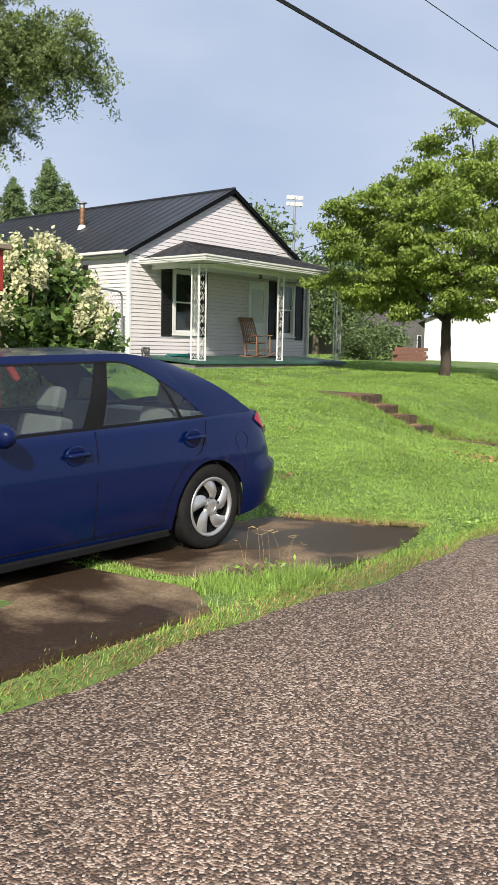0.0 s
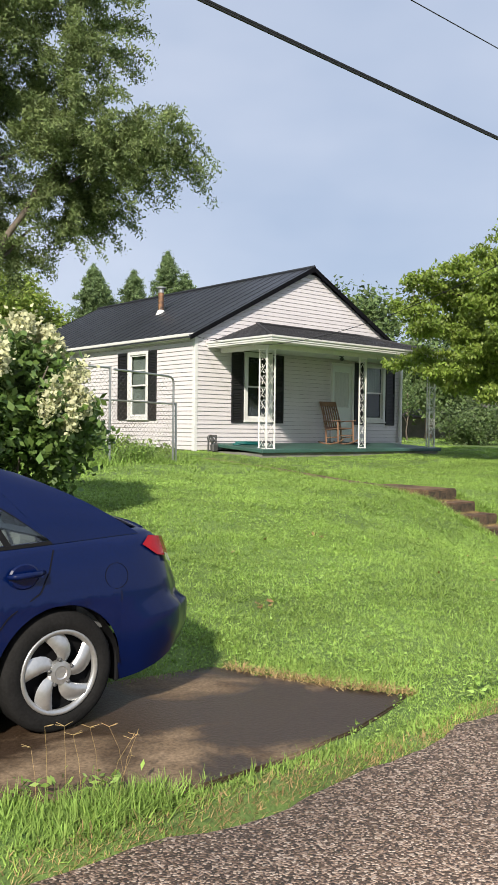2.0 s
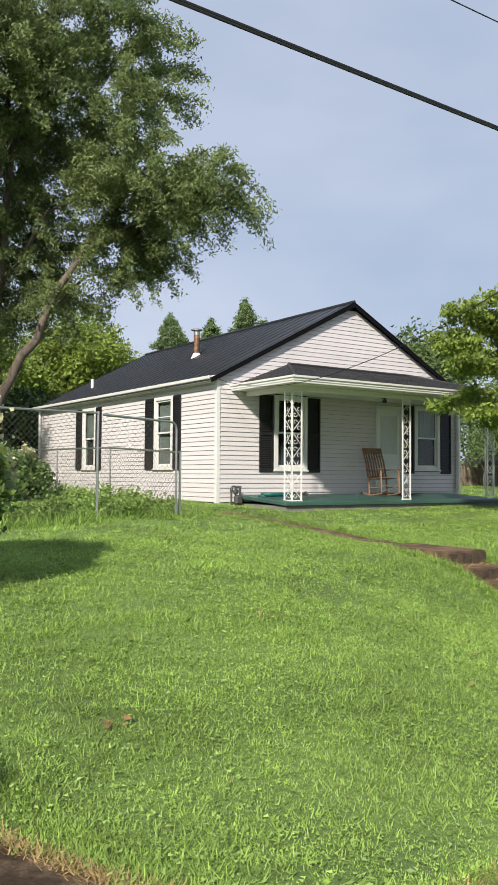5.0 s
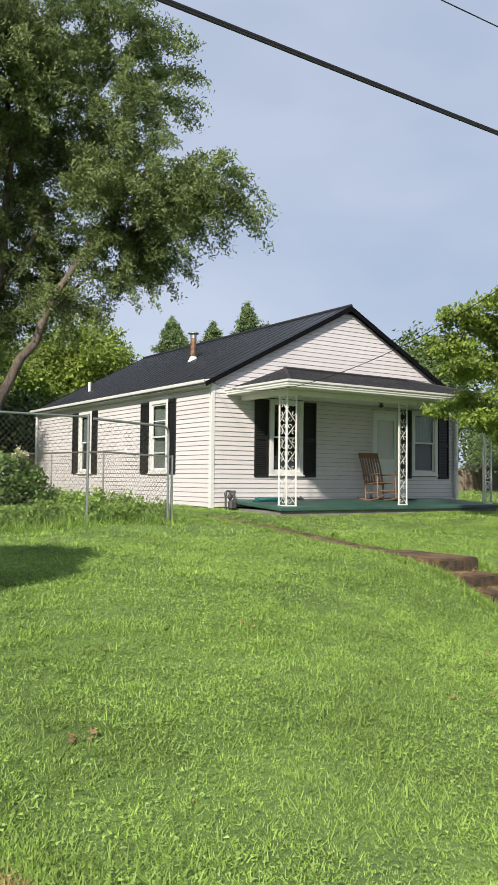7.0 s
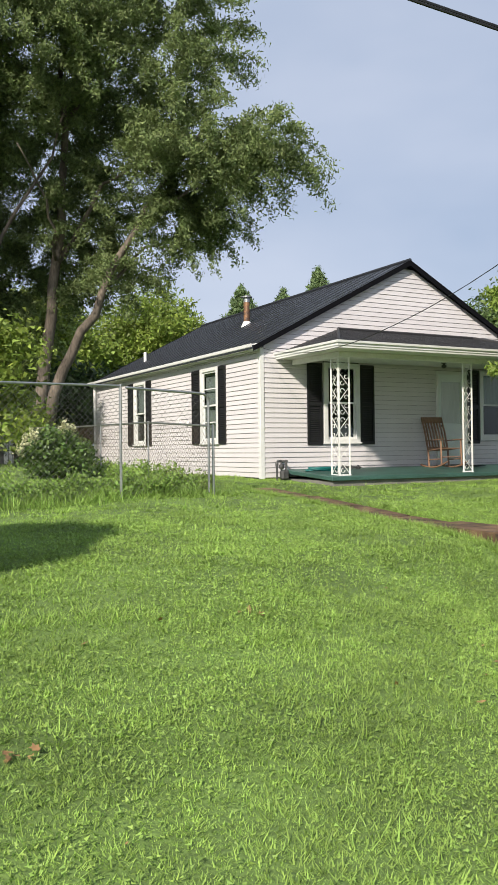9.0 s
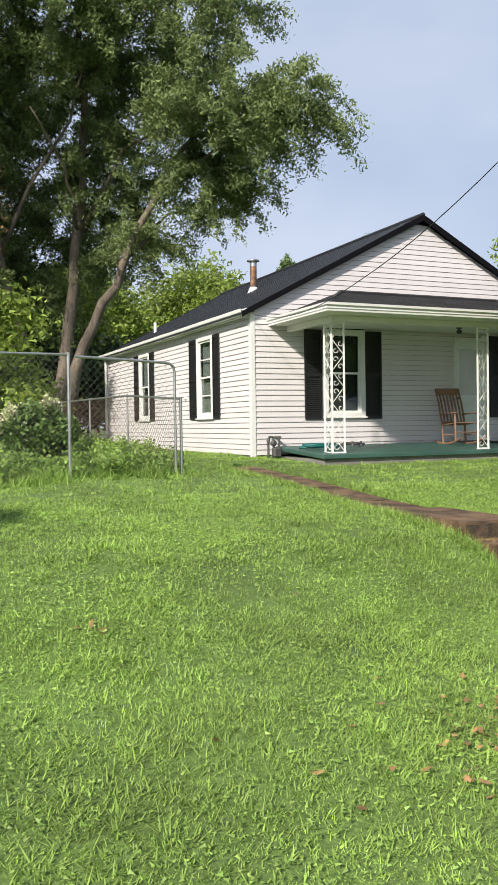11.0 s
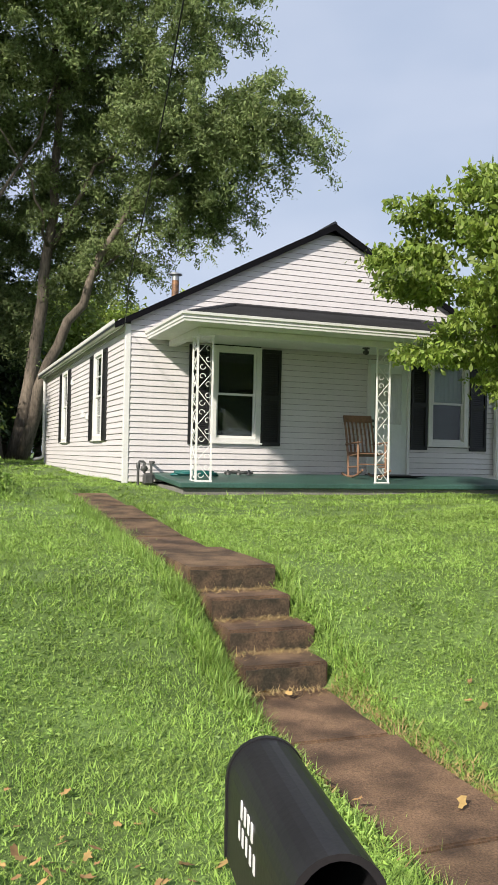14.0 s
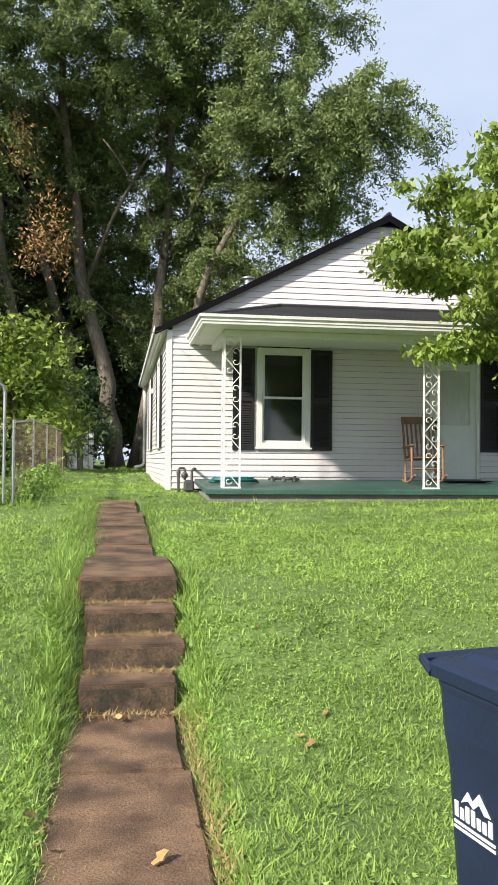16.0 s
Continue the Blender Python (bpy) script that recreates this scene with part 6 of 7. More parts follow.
crown("crown", layers, 72, (0.11, 0.11, 0.05), 0.112, M_DOG, dog, 23, droop=0.9, flat=0.25, slim=0.46, outer=0.5)

# Flowering hydrangeas.
def hydrangea(x, y, r, h, seed, blooms, label):
    hy = thing("hydrangea_bush", label, "bush")
    g = gz(x, y)
    rng = np.random.default_rng(seed)
    for i in range(9):
        a = 2 * math.pi * i / 9
        bm = bmesh.new()
        limb(bm, [(x + 0.12 * math.cos(a), y + 0.12 * math.sin(a), g - 0.05), (x + 0.5 * r * math.cos(a), y + 0.5 * r * math.sin(a), g + h * 0.5),
                  (x + 0.8 * r * math.cos(a), y + 0.8 * r * math.sin(a), g + h * 0.8)], 0.02, 0.008, rng, 0.04, 5)
        part("stem", bm, M_BARK, hy)
    crown("foliage", [(x, y, g + h * 0.46, r, r, h * 0.46, int(230 * r)), (x + r * 0.4, y - r * 0.2, g + h * 0.46, r * 0.62, r * 0.62, h * 0.24, int(90 * r)),
                      (x - 0.1, y, g + h * 0.78, r * 0.66, r * 0.66, h * 0.24, int(90 * r))], 30, (0.10, 0.10, 0.08), 0.105, M_BUSH, hy, seed + 1, droop=0.3, flat=0.35, slim=0.62, outer=0.35)
    heads = []
    for i in range(blooms):
        d = unit(rng.normal(size=3))
        d[2] = abs(d[2]) * 0.9 + (0.05 if i % 3 else 0.6)
        d = unit(d)
        c = np.array([x, y, g + h * 0.44]) + d * np.array([r, r, h * 0.55]) * rng.uniform(1.0, 1.12)
        heads.append(c)
    for c in heads:
        pts = c + rng.normal(size=(230, 3)) * np.array([0.047, 0.047, 0.08])
        v, f = leaf_quads(pts, 0.056, rng, 0.0, 0.0, 0.9)
        tagged(mesh_object("bloom", v, f, M_BLOOM, hy, "cream conical bloom"), kind="stuff")


hydrangea(-8.3, -7.25, 1.08, 2.05, 31, 64, "large hydrangea bush covered in cream conical blooms")
hydrangea(-3.6, 3.0, 0.75, 1.1, 41, 8, "small hydrangea bush with a few pale blooms")


def simple_tree(x, y, lobes, mat, seed, label, size, per=60, spread=(0.5, 0.5, 0.4), trunk=0.25, name="tree", category="tree"):
    t = thing(name, label, category)
    g = gz(x, y)
    rng = np.random.default_rng(seed)
    top = max(l[2] for l in lobes)
    bm = bmesh.new()
    limb(bm, [(x, y, g - 0.3), (x + 0.1, y, g + (top - g) * 0.5), (x, y + 0.1, top)], trunk, trunk * 0.25, rng, 0.1, 8)
    part("trunk", bm, M_BARK, t, smooth=True)
    for l in lobes[:5]:
        bm = bmesh.new()
        limb(bm, [(x, y, g + (l[2] - g) * 0.55), ((x + l[0]) / 2, (y + l[1]) / 2, g + (l[2] - g) * 0.8), l[:3]], trunk * 0.4, 0.03, rng, 0.1, 6)
        part("limb", bm, M_BARK, t)
    crown("crown", lobes, per, spread, size, mat, t, seed + 1, droop=0.3, flat=0.25, slim=0.6, corners=3)
    return t


def ball(x, y, z0, z1, r, n, seed):
    q = random.Random(seed)
    out = []
    for i in range(8):
        a = 2 * math.pi * i / 8 + q.random()
        f = q.uniform(0.25, 0.6)
        z = z0 + (z1 - z0) * q.uniform(0.25, 0.8)
        out.append((x + r * f * math.cos(a), y + r * f * math.sin(a), z, r * q.uniform(0.4, 0.6), r * q.uniform(0.4, 0.6), (z1 - z0) * q.uniform(0.16, 0.28), n // 8))
    return out


# Trees that look sunlit or shaded get it from their leaf colour.
simple_tree(17.7, 60.0, ball(17.7, 60, 3.0, 17.5, 8.8, 520, 1), M_LIME, 51, "sunlit yellow-green maple far behind the house", 0.40, spread=(0.6, 0.6, 0.5))
simple_tree(25.5, 60.0, ball(25.5, 60, 2.0, 13.2, 6.0, 320, 21), M_LIME, 151, "smaller sunlit yellow-green tree behind the house", 0.38, spread=(0.6, 0.6, 0.5))
simple_tree(10.5, 56.0, ball(10.5, 56, 2.0, 14.5, 6.5, 340, 22), M_LIME, 153, "sunlit green tree behind the tall trunks", 0.38, spread=(0.6, 0.6, 0.5))
simple_tree(0.5, 33.0, ball(0.5, 33, 1.5, 9.6, 5.0, 300, 2), M_LIME, 53, "broad sunlit yellow-green tree behind the house", 0.36)
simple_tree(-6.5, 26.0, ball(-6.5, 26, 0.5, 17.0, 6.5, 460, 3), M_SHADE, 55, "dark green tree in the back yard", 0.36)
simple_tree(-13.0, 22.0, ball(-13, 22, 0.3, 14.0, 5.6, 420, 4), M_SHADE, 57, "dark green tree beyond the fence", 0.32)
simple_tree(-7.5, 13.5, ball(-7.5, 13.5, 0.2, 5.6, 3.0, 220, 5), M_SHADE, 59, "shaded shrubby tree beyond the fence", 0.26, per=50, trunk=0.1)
simple_tree(-4.0, 10.2, ball(-4.0, 10.2, 0.3, 4.6, 2.2, 230, 6), M_LIME, 61, "green sapling by the back fence", 0.2, per=45, spread=(0.3, 0.3, 0.25), trunk=0.07)
simple_tree(-13.0, 9.0, ball(-13, 9, 0.0, 6.5, 3.2, 220, 7), M_FAR, 63, "green tree beyond the side fence", 0.26, per=50, trunk=0.15)
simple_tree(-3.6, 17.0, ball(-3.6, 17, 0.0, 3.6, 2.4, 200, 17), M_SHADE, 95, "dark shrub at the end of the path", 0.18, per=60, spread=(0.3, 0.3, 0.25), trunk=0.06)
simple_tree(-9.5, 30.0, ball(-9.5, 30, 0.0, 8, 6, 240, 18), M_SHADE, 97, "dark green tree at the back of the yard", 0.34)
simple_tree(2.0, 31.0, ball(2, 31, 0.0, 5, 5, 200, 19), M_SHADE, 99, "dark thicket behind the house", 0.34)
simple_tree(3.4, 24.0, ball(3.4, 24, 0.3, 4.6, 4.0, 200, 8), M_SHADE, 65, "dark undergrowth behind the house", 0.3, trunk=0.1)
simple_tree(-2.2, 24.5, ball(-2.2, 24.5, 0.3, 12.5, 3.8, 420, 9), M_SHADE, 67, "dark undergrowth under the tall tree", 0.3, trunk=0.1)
for i, (x, y, h, r) in enumerate(((23.0, 44.0, 13.6, 4.6), (27.3, 44.6, 13.8, 4.6), (30.4, 44.0, 15.6, 5.0), (25.0, 46.0, 12.6, 4.4), (33.2, 45.0, 14.2, 4.6))):
    t = thing("conifer_tree", "tall dark green conifer behind the house", "tree", group="conifers behind the house")
    bm = bmesh.new()
    rng = np.random.default_rng(70 + i)
    limb(bm, [(x, y, -0.2), (x, y, h * 0.5), (x, y, h - 0.3)], 0.2, 0.03, rng, 0.03, 8)
    part("trunk", bm, M_BARK, t)
    lob = []
    zz = 1.0
    while zz < h - 0.2:
        reach = r * (1 - zz / h) ** 0.85 + 0.12
        for q in range(7):
            a = zz * 2.3 + q * 0.9 + lr.uniform(-0.3, 0.3)
            rr = reach * lr.uniform(0.45, 1.2)
            for f in (0.3, 0.65, 1.0):
                lob.append((x + rr * f * math.cos(a), y + rr * f * math.sin(a), zz + 0.35 * f * rr * 0.5, 0.10 + 0.16 * rr * (1.1 - f), 0.10 + 0.16 * rr * (1.1 - f), 0.10, 2))
        zz += 0.55
    lob.append((x, y, h - 0.1, 0.08, 0.08, 0.5, 6))
    crown("crown", lob, 46, (0.15, 0.15, 0.13), 0.26, M_PINE, t, 75 + i, droop=-0.4, flat=0.1, slim=0.35, corners=3)
simple_tree(29.0, 22.5, ball(29, 22.5, 1.5, 10.5, 4.6, 260, 11), M_FAR, 81, "rounded green tree beyond the house", 0.36)
simple_tree(36.0, 30.0, ball(36, 30, 1.0, 9.5, 6.0, 260, 12), M_FAR, 83, "green tree beyond the far fence", 0.4)
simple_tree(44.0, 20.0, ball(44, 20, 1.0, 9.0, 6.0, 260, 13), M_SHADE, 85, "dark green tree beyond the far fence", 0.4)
simple_tree(26.0, 12.5, ball(26, 12.5, 0.8, 6.0, 3.0, 160, 14), M_FAR, 87, "small green tree near the far fence", 0.26)
simple_tree(24.0, 34.0, ball(24, 34, 1.0, 8.0, 6.0, 220, 15), M_FAR, 89, "hazy green tree far beyond the house", 0.4)
simple_tree(17.0, 3.2, [(17, 3.2, 0.9, 2.0, 1.4, 1.0, 90), (15.6, 3.0, 0.7, 1.3, 1.1, 0.8, 50), (18.4, 3.4, 0.8, 1.2, 1.1, 0.8, 45)], M_FAR, 91, "clipped green hedge bush by a low wall", 0.14,
            per=40, spread=(0.2, 0.2, 0.16), trunk=0.06, name="hedge_bush", category="bush")
simple_tree(21.0, 10.0, [(21, 10, 2.4, 0.7, 0.7, 0.9, 26), (20.6, 10.2, 1.7, 0.5, 0.5, 0.5, 12)], M_FAR, 93, "slender young crape myrtle", 0.12, per=30, spread=(0.15, 0.15, 0.15), trunk=0.05)

# ---------------------------------------------------------------- grass
def blades(name, x, y, length, width, mat, seed, lean=1.0, label="", parent=None, z=None, turn=None):
    """Grass blades; turn gives the way each one leans, else they lean at random."""
    rng = np.random.default_rng(seed)
    n = len(x)
    z = ground_z(x, y) if z is None else z
    a = rng.uniform(0, 2 * np.pi, n) if turn is None else turn + rng.normal(0, 0.8, n)
    tilt = np.clip(rng.normal(lean * 1.08, 0.4, n), 0.08, 1.5)
    ln = length * rng.uniform(0.55, 1.25, n)
    wd = width * rng.uniform(0.7, 1.3, n)
    px, py = np.cos(a), np.sin(a)
    twist = a + 1.57 + rng.normal(0, 0.5, n)
    hx, hy = np.cos(twist), np.sin(twist)
    top = np.stack([x + px * np.sin(tilt) * ln, y + py * np.sin(tilt) * ln, z + np.cos(np.minimum(tilt, 1.35)) * ln], -1)
    b0 = np.stack([x + hx * wd / 2, y + hy * wd / 2, z - 0.012], -1)
    b1 = np.stack([x - hx * wd / 2, y - hy * wd / 2, z - 0.012], -1)
    v = np.stack([b0, b1, top], 1).reshape(-1, 3)
    return mesh_object(name, v, np.arange(3 * n).reshape(n, 3), mat, parent, label)


def off_paving(x, y):
    """True where grass may grow."""
    ok = ~((x > -0.02) & (x < W + 0.1) & (y > -0.02) & (y < L))
    ok &= ~((x > DX0 - 0.02) & (x < DX1 + 0.02) & (y > DY - 0.01) & (y < 0.1))
    wav = 0.07 * np.sin(y * 3.3) + 0.05 * np.sin(y * 11.0 + 1) + 0.03 * np.sin(y * 29)
    closing = 0.09 * ramp_between(-6.4, -5.6, y)
    ok &= ~((x > -0.99 + wav + closing) & (x < -0.47 - closing + 0.06 * np.sin(y * 2.7 + 2) + 0.04 * np.sin(y * 9.7)) & (y > -13.6) & (y < -1.6))
    ok &= ~((x > -0.97) & (x < -0.38) & (y > -9.1) & (y < -7.0))
    pad_in = (x < np.interp(y, [-13.0, -12.6, -11.9, -10.9], [-8.16, -8.41, -8.69, -8.75]) + 0.025 * np.sin(y * 9) + 0.02 * np.sin(y * 23)) & (x > -11.07) & (y < -11.82 + 0.04 * np.sin(x * 7)) & \
             (y > np.interp(x, [-10.25, -9.6, -8.9, -8.14], [-13.25, -13.24, -13.15, -12.98]) + 0.03 * np.sin(x * 6) + 0.02 * np.sin(x * 17)) & ~((x < -10.15) & (y < -13.22 + (-10.2 - x) * 0.45))
    apron_in = (x < -11.18 + np.minimum(y + 13.0, 0) * 0.67) & (x < -11.33 + 0.18 * ramp_between(-12.1, -13.0, y)) & (y > -13.33 + 0.03 * np.sin(x * 7)) & (y < -11.82)
    ok &= ~pad_in & ~apron_in
    ok &= y > -13.52 + 0.05 * np.sin(x * 3.0) + 0.04 * np.sin(x * 8)
    return ok


def lawn(name, x0, x1, y0, y1, n, length, width, seed, mat, label, clump=22):
    """Blades gathered in clumps that lean outwards from their hearts, over a matted bottom layer."""
    rng = np.random.default_rng(seed)
    k = n * 3 // 5 // clump
    cx, cy = rng.uniform(x0, x1, k), rng.uniform(y0, y1, k)
    tall = np.clip(rng.lognormal(0.0, 0.34, k), 0.5, 2.1) * (1 + 0.3 * np.sin(1.9 * cx + 1.1 * cy) * np.sin(2.2 * cy - 1.3 * cx))
    d = rng.normal(0, 0.045, (k * clump, 2))
    x = np.concatenate([np.repeat(cx, clump) + d[:, 0], rng.uniform(x0, x1, n - k * clump)])
    y = np.concatenate([np.repeat(cy, clump) + d[:, 1], rng.uniform(y0, y1, n - k * clump)])
    ln = np.concatenate([np.repeat(tall, clump), np.full(n - k * clump, 0.62)]) * length
    turn = np.concatenate([np.arctan2(d[:, 1], d[:, 0]), rng.uniform(0, 6.283, n - k * clump)])
    keep = off_paving(x, y)
    verge = (y < -12.95) & (x < -6.5)
    keep &= ~(verge & (np.sin(x * 5.1) + np.sin(x * 12.7 + 1) + rng.normal(0, 1.0, n) < -0.6) & (x < -11.0))
    ln = ln * np.where(verge, 0.55, 1.0)
    ob = blades(name, x[keep], y[keep], ln[keep], width, mat, seed + 1, lean=1.2, turn=turn[keep])
    return tagged(ob, label, "grass", kind="stuff")


lawn("grass", -9.6, 3.0, -13.55, -9.0, 450000, 0.047, 0.0115, 101, M_GRASS, "short bright green lawn grass")
lawn("grass", -13.5, -9.6, -13.55, -9.0, 80000, 0.047, 0.0125, 103, M_GRASS, "short bright green lawn grass")
lawn("grass", -10.0, 8.0, -9.0, -4.5, 300000, 0.052, 0.0155, 105, M_GRASS, "short bright green lawn grass")
lawn("grass", -10.0, 13.0, -4.5, 3.0, 200000, 0.064, 0.020, 107, M_GRASS, "short bright green lawn grass")
lawn("grass", -9.0, 34.0, 3.0, 20.0, 60000, 0.10, 0.05, 109, M_GRASS, "short green lawn grass")
lawn("grass", 3.0, 14.0, -13.5, -4.5, 50000, 0.06, 0.016, 111, M_GRASS, "short bright green lawn grass")


def tufts(name, spots, per, radius, length, width, seed, mat, label):
    rng = np.random.default_rng(seed)
    c = np.repeat(np.array(spots, float), per, axis=0)
    c = c + rng.normal(0, radius, c.shape)
    keep = off_paving(c[:, 0], c[:, 1])
    c = c[keep]
    return tagged(blades(name, c[:, 0], c[:, 1], length, width, mat, seed + 1, lean=0.95), label, "grass", kind="stuff")


tr = random.Random(9)
edge_spots = [(-1.14 + tr.uniform(-0.1, 0.03), tr.uniform(-9.3, -6.6)) for _ in range(34)] + [(-0.33 + tr.uniform(-0.03, 0.08), tr.uniform(-9.3, -6.6)) for _ in range(20)]
edge_spots += [(-1.24 + tr.uniform(-0.12, 0.05), tr.uniform(-7.0, -1.6)) for _ in range(80)]
edge_spots += [(-1.16 + tr.uniform(-0.08, 0.1), tr.uniform(-13.2, -2.5)) for _ in range(90)] + [(-0.38 + tr.uniform(-0.1, 0.08), tr.uniform(-13.2, -2.5)) for _ in range(70)]
tufts("long_grass", edge_spots, 50, 0.09, 0.095, 0.010, 121, M_TUFT, "long grass overhanging the steps")
lawn_spots = [(tr.uniform(-8, 2.5), tr.uniform(-12.8, -5.5)) for _ in range(90)] + [(-0.0 + tr.gauss(1.1, 0.35), tr.gauss(-9.6, 0.3)) for _ in range(18)] + [(tr.gauss(-1.9, 0.4), tr.gauss(-8.4, 0.6)) for _ in range(34)]
step_spots = [(-1.13 + tr.uniform(-0.16, 0.04), tr.uniform(-9.5, -6.8)) for _ in range(70)] + [(-0.30 + tr.uniform(-0.03, 0.12), tr.uniform(-9.4, -7.0)) for _ in range(26)]
step_spots += [(tr.choice((-1.08, -0.42)) + tr.uniform(-0.08, 0.08), tr.uniform(-6.6, -1.8)) for _ in range(60)]
tufts("long_grass", step_spots, 44, 0.06, 0.14, 0.010, 147, M_TUFT, "long grass falling over the steps")
tufts("long_grass", lawn_spots, 70, 0.13, 0.095, 0.009, 123, M_TUFT, "darker coarse grass tufts in the lawn")
weed_spots = [(-2.3 + tr.gauss(-0.05, 0.12), tr.uniform(-2.6, 4)) for _ in range(40)] + [(-2.4 - q * 6.5 + tr.gauss(0, 0.1), -2.45 - q * 1.5 + tr.gauss(0.25, 0.25)) for q in [tr.random() for _ in range(110)]]
tufts("weeds", weed_spots, 60, 0.12, 0.27, 0.016, 125, M_TUFT, "tall green weeds at the foot of the fence")
weed_lobes = []
for i in range(34):
    q = i / 33
    weed_lobes.append((-2.5 - 5.6 * q + tr.gauss(0, 0.08), -2.15 - 1.25 * q + tr.gauss(0.1, 0.2), gz(-2.5 - 5.6 * q, -2.3 - 1.25 * q) + tr.uniform(0.08, 0.2), tr.uniform(0.12, 0.26), 0.16, tr.uniform(0.12, 0.26), 9))
weed_lobes += [(-2.35 + tr.gauss(0, 0.1), -1.8 + 0.28 * i, gz(-2.35, -1.8 + 0.28 * i) + 0.12, 0.14, 0.18, tr.uniform(0.12, 0.3), 8) for i in range(24)]
crown("leafy_weeds", weed_lobes, 26, (0.07, 0.07, 0.06), 0.07, M_TUFT, None, 143, droop=0.2, flat=0.3, slim=0.6)
tagged(bpy.data.objects["leafy_weeds"], "leafy dark green weeds along the fence foot", "weeds", kind="stuff")
verge = [(tr.uniform(-10.4, -7.3), tr.uniform(-13.46, -13.28)) for _ in range(60)] + [(tr.uniform(-11.1, -10.3), tr.uniform(-13.4, -13.0)) for _ in range(50)] + \
        [(tr.uniform(-14, -11.2), -13.42 + tr.uniform(-0.03, 0.03)) for _ in range(36)] + [(-11.2 + tr.uniform(-0.06, 0.06), tr.uniform(-13.0, -12.1)) for _ in range(60)] + \
        [(-8.6 + 0.4 * q + tr.uniform(-0.04, 0.12), -11.2 - 1.9 * q) for q in [tr.random() for _ in range(70)]]
clump_spots = [(-10.45 + tr.gauss(0, 0.2), -13.2 + tr.gauss(0, 0.07)) for _ in range(46)] + [(-10.95 + tr.gauss(0, 0.12), -13.0 + tr.gauss(0, 0.08)) for _ in range(20)]
tufts("verge_grass", clump_spots, 60, 0.06, 0.10, 0.010, 149, M_GRASS, "lush grass clump in the gap between two slabs")
tufts("verge_grass", verge, 50, 0.06, 0.05, 0.010, 127, M_GRASS, "ragged grass growing between pad and road")
rng = np.random.default_rng(129)
vx, vy = rng.uniform(-14.0, -6.6, 11000), rng.normal(-13.45, 0.05, 11000)
tagged(blades("dry_grass", vx, vy, 0.05, 0.008, M_STRAW, 130, lean=1.2), "dry straw along the road edge", "grass", kind="stuff")
qx = rng.uniform(0.36, 1, 1300)
px_, py_ = np.interp(qx, [0, 0.4, 0.75, 1], [-8.72, -8.66, -8.38, -8.14]), np.interp(qx, [0, 0.4, 0.75, 1], [-10.9, -11.9, -12.6, -13.0])
px_, py_ = px_ + rng.normal(0.0, 0.035, 1300), py_ + rng.normal(0.0, 0.035, 1300)
tagged(blades("dry_grass", px_, py_, 0.055, 0.008, M_STRAW, 139, lean=1.3, z=ground_z(px_, py_) + 0.02), "dry straw along the edge of the parking pad", "grass", kind="stuff")
sx = np.concatenate([rng.normal(-0.41, 0.06, 3400), rng.normal(-1.10, 0.06, 400)])
sy = rng.uniform(-12.5, -9.1, 3800)
tagged(blades("dry_grass", sx, sy, 0.06, 0.008, M_STRAW, 131, lean=1.2, z=ground_z(sx, sy) + 0.018), "dry straw along the path edge", "grass", kind="stuff")
lx = rng.uniform(-1.05, -0.4, 900)
at = rng.integers(0, 4, 900)
ly = np.array([-7.92, -8.30, -8.70, -9.12])[at] - np.abs(rng.normal(0, 0.07, 900))
lz = np.array([-0.635, -0.81, -0.98, -1.158])[at] + 0.012
tagged(blades("dry_grass", lx, ly, 0.06, 0.007, M_STRAW, 137, lean=1.4, z=lz), "dry straw litter on the steps", "grass", kind="stuff")
# seed stalks in the verge
bm = bmesh.new()
for i in range(9):
    x, y = tr.uniform(-11.2, -10.2), tr.uniform(-13.35, -13.0)
    h = tr.uniform(0.2, 0.38)
    z = gz(x, y)
    dx, dy = tr.uniform(-0.08, 0.08), tr.uniform(-0.08, 0.08)
    tube(bm, [(x, y, z - 0.02), (x + dx * 0.4, y + dy * 0.4, z + h * 0.6), (x + dx, y + dy, z + h)], [0.0011, 0.0009, 0.0007], 4)
    for q in range(3):
        a = tr.uniform(0, 6.28)
        tube(bm, [(x + dx, y + dy, z + h), (x + dx + 0.04 * math.cos(a), y + dy + 0.04 * math.sin(a), z + h + 0.012)], 0.0012, 4)
tagged(part("seed_stalks", bm, M_STRAW), "thin pale seed stalks in the verge", "grass", kind="stuff")
# broad weed leaves in the verge near the pad's tip
crown_spots = [(-7.75, -13.25), (-7.55, -13.32), (-8.0, -13.3), (-10.5, -13.1), (-10.75, -12.95)]
pts = np.array([(x + tr.gauss(0, 0.09), y + tr.gauss(0, 0.06), gz(x, y) + tr.uniform(0.02, 0.10)) for x, y in crown_spots for _ in range(40)])
v, f = leaf_quads(pts, 0.05, np.random.default_rng(133), -0.2, 0.3, 0.4)
tagged(mesh_object("broadleaf_weeds", v, f, M_TUFT), "broad-leaved weeds by the road", "weeds", kind="stuff")
# clover-like ground leaves in the lawn
rng = np.random.default_rng(135)
n = 120000
cx, cy = rng.uniform(-9, 3.5, n), rng.uniform(-13.4, -5, n)
keep = off_paving(cx, cy) & (np.sin(2.3 * cx + 1.2) * np.sin(1.9 * cy) + rng.normal(0, 0.5, n) > -0.25)
cx, cy = cx[keep], cy[keep]
v, f = leaf_quads(np.stack([cx, cy, ground_z(cx, cy) + rng.uniform(0.008, 0.042, len(cx))], -1), 0.025, rng, 0.0, 0.6, 0.55, 3)
tagged(mesh_object("clover", v, f, M_TUFT), "small clover leaves in the lawn", "clover", kind="stuff")


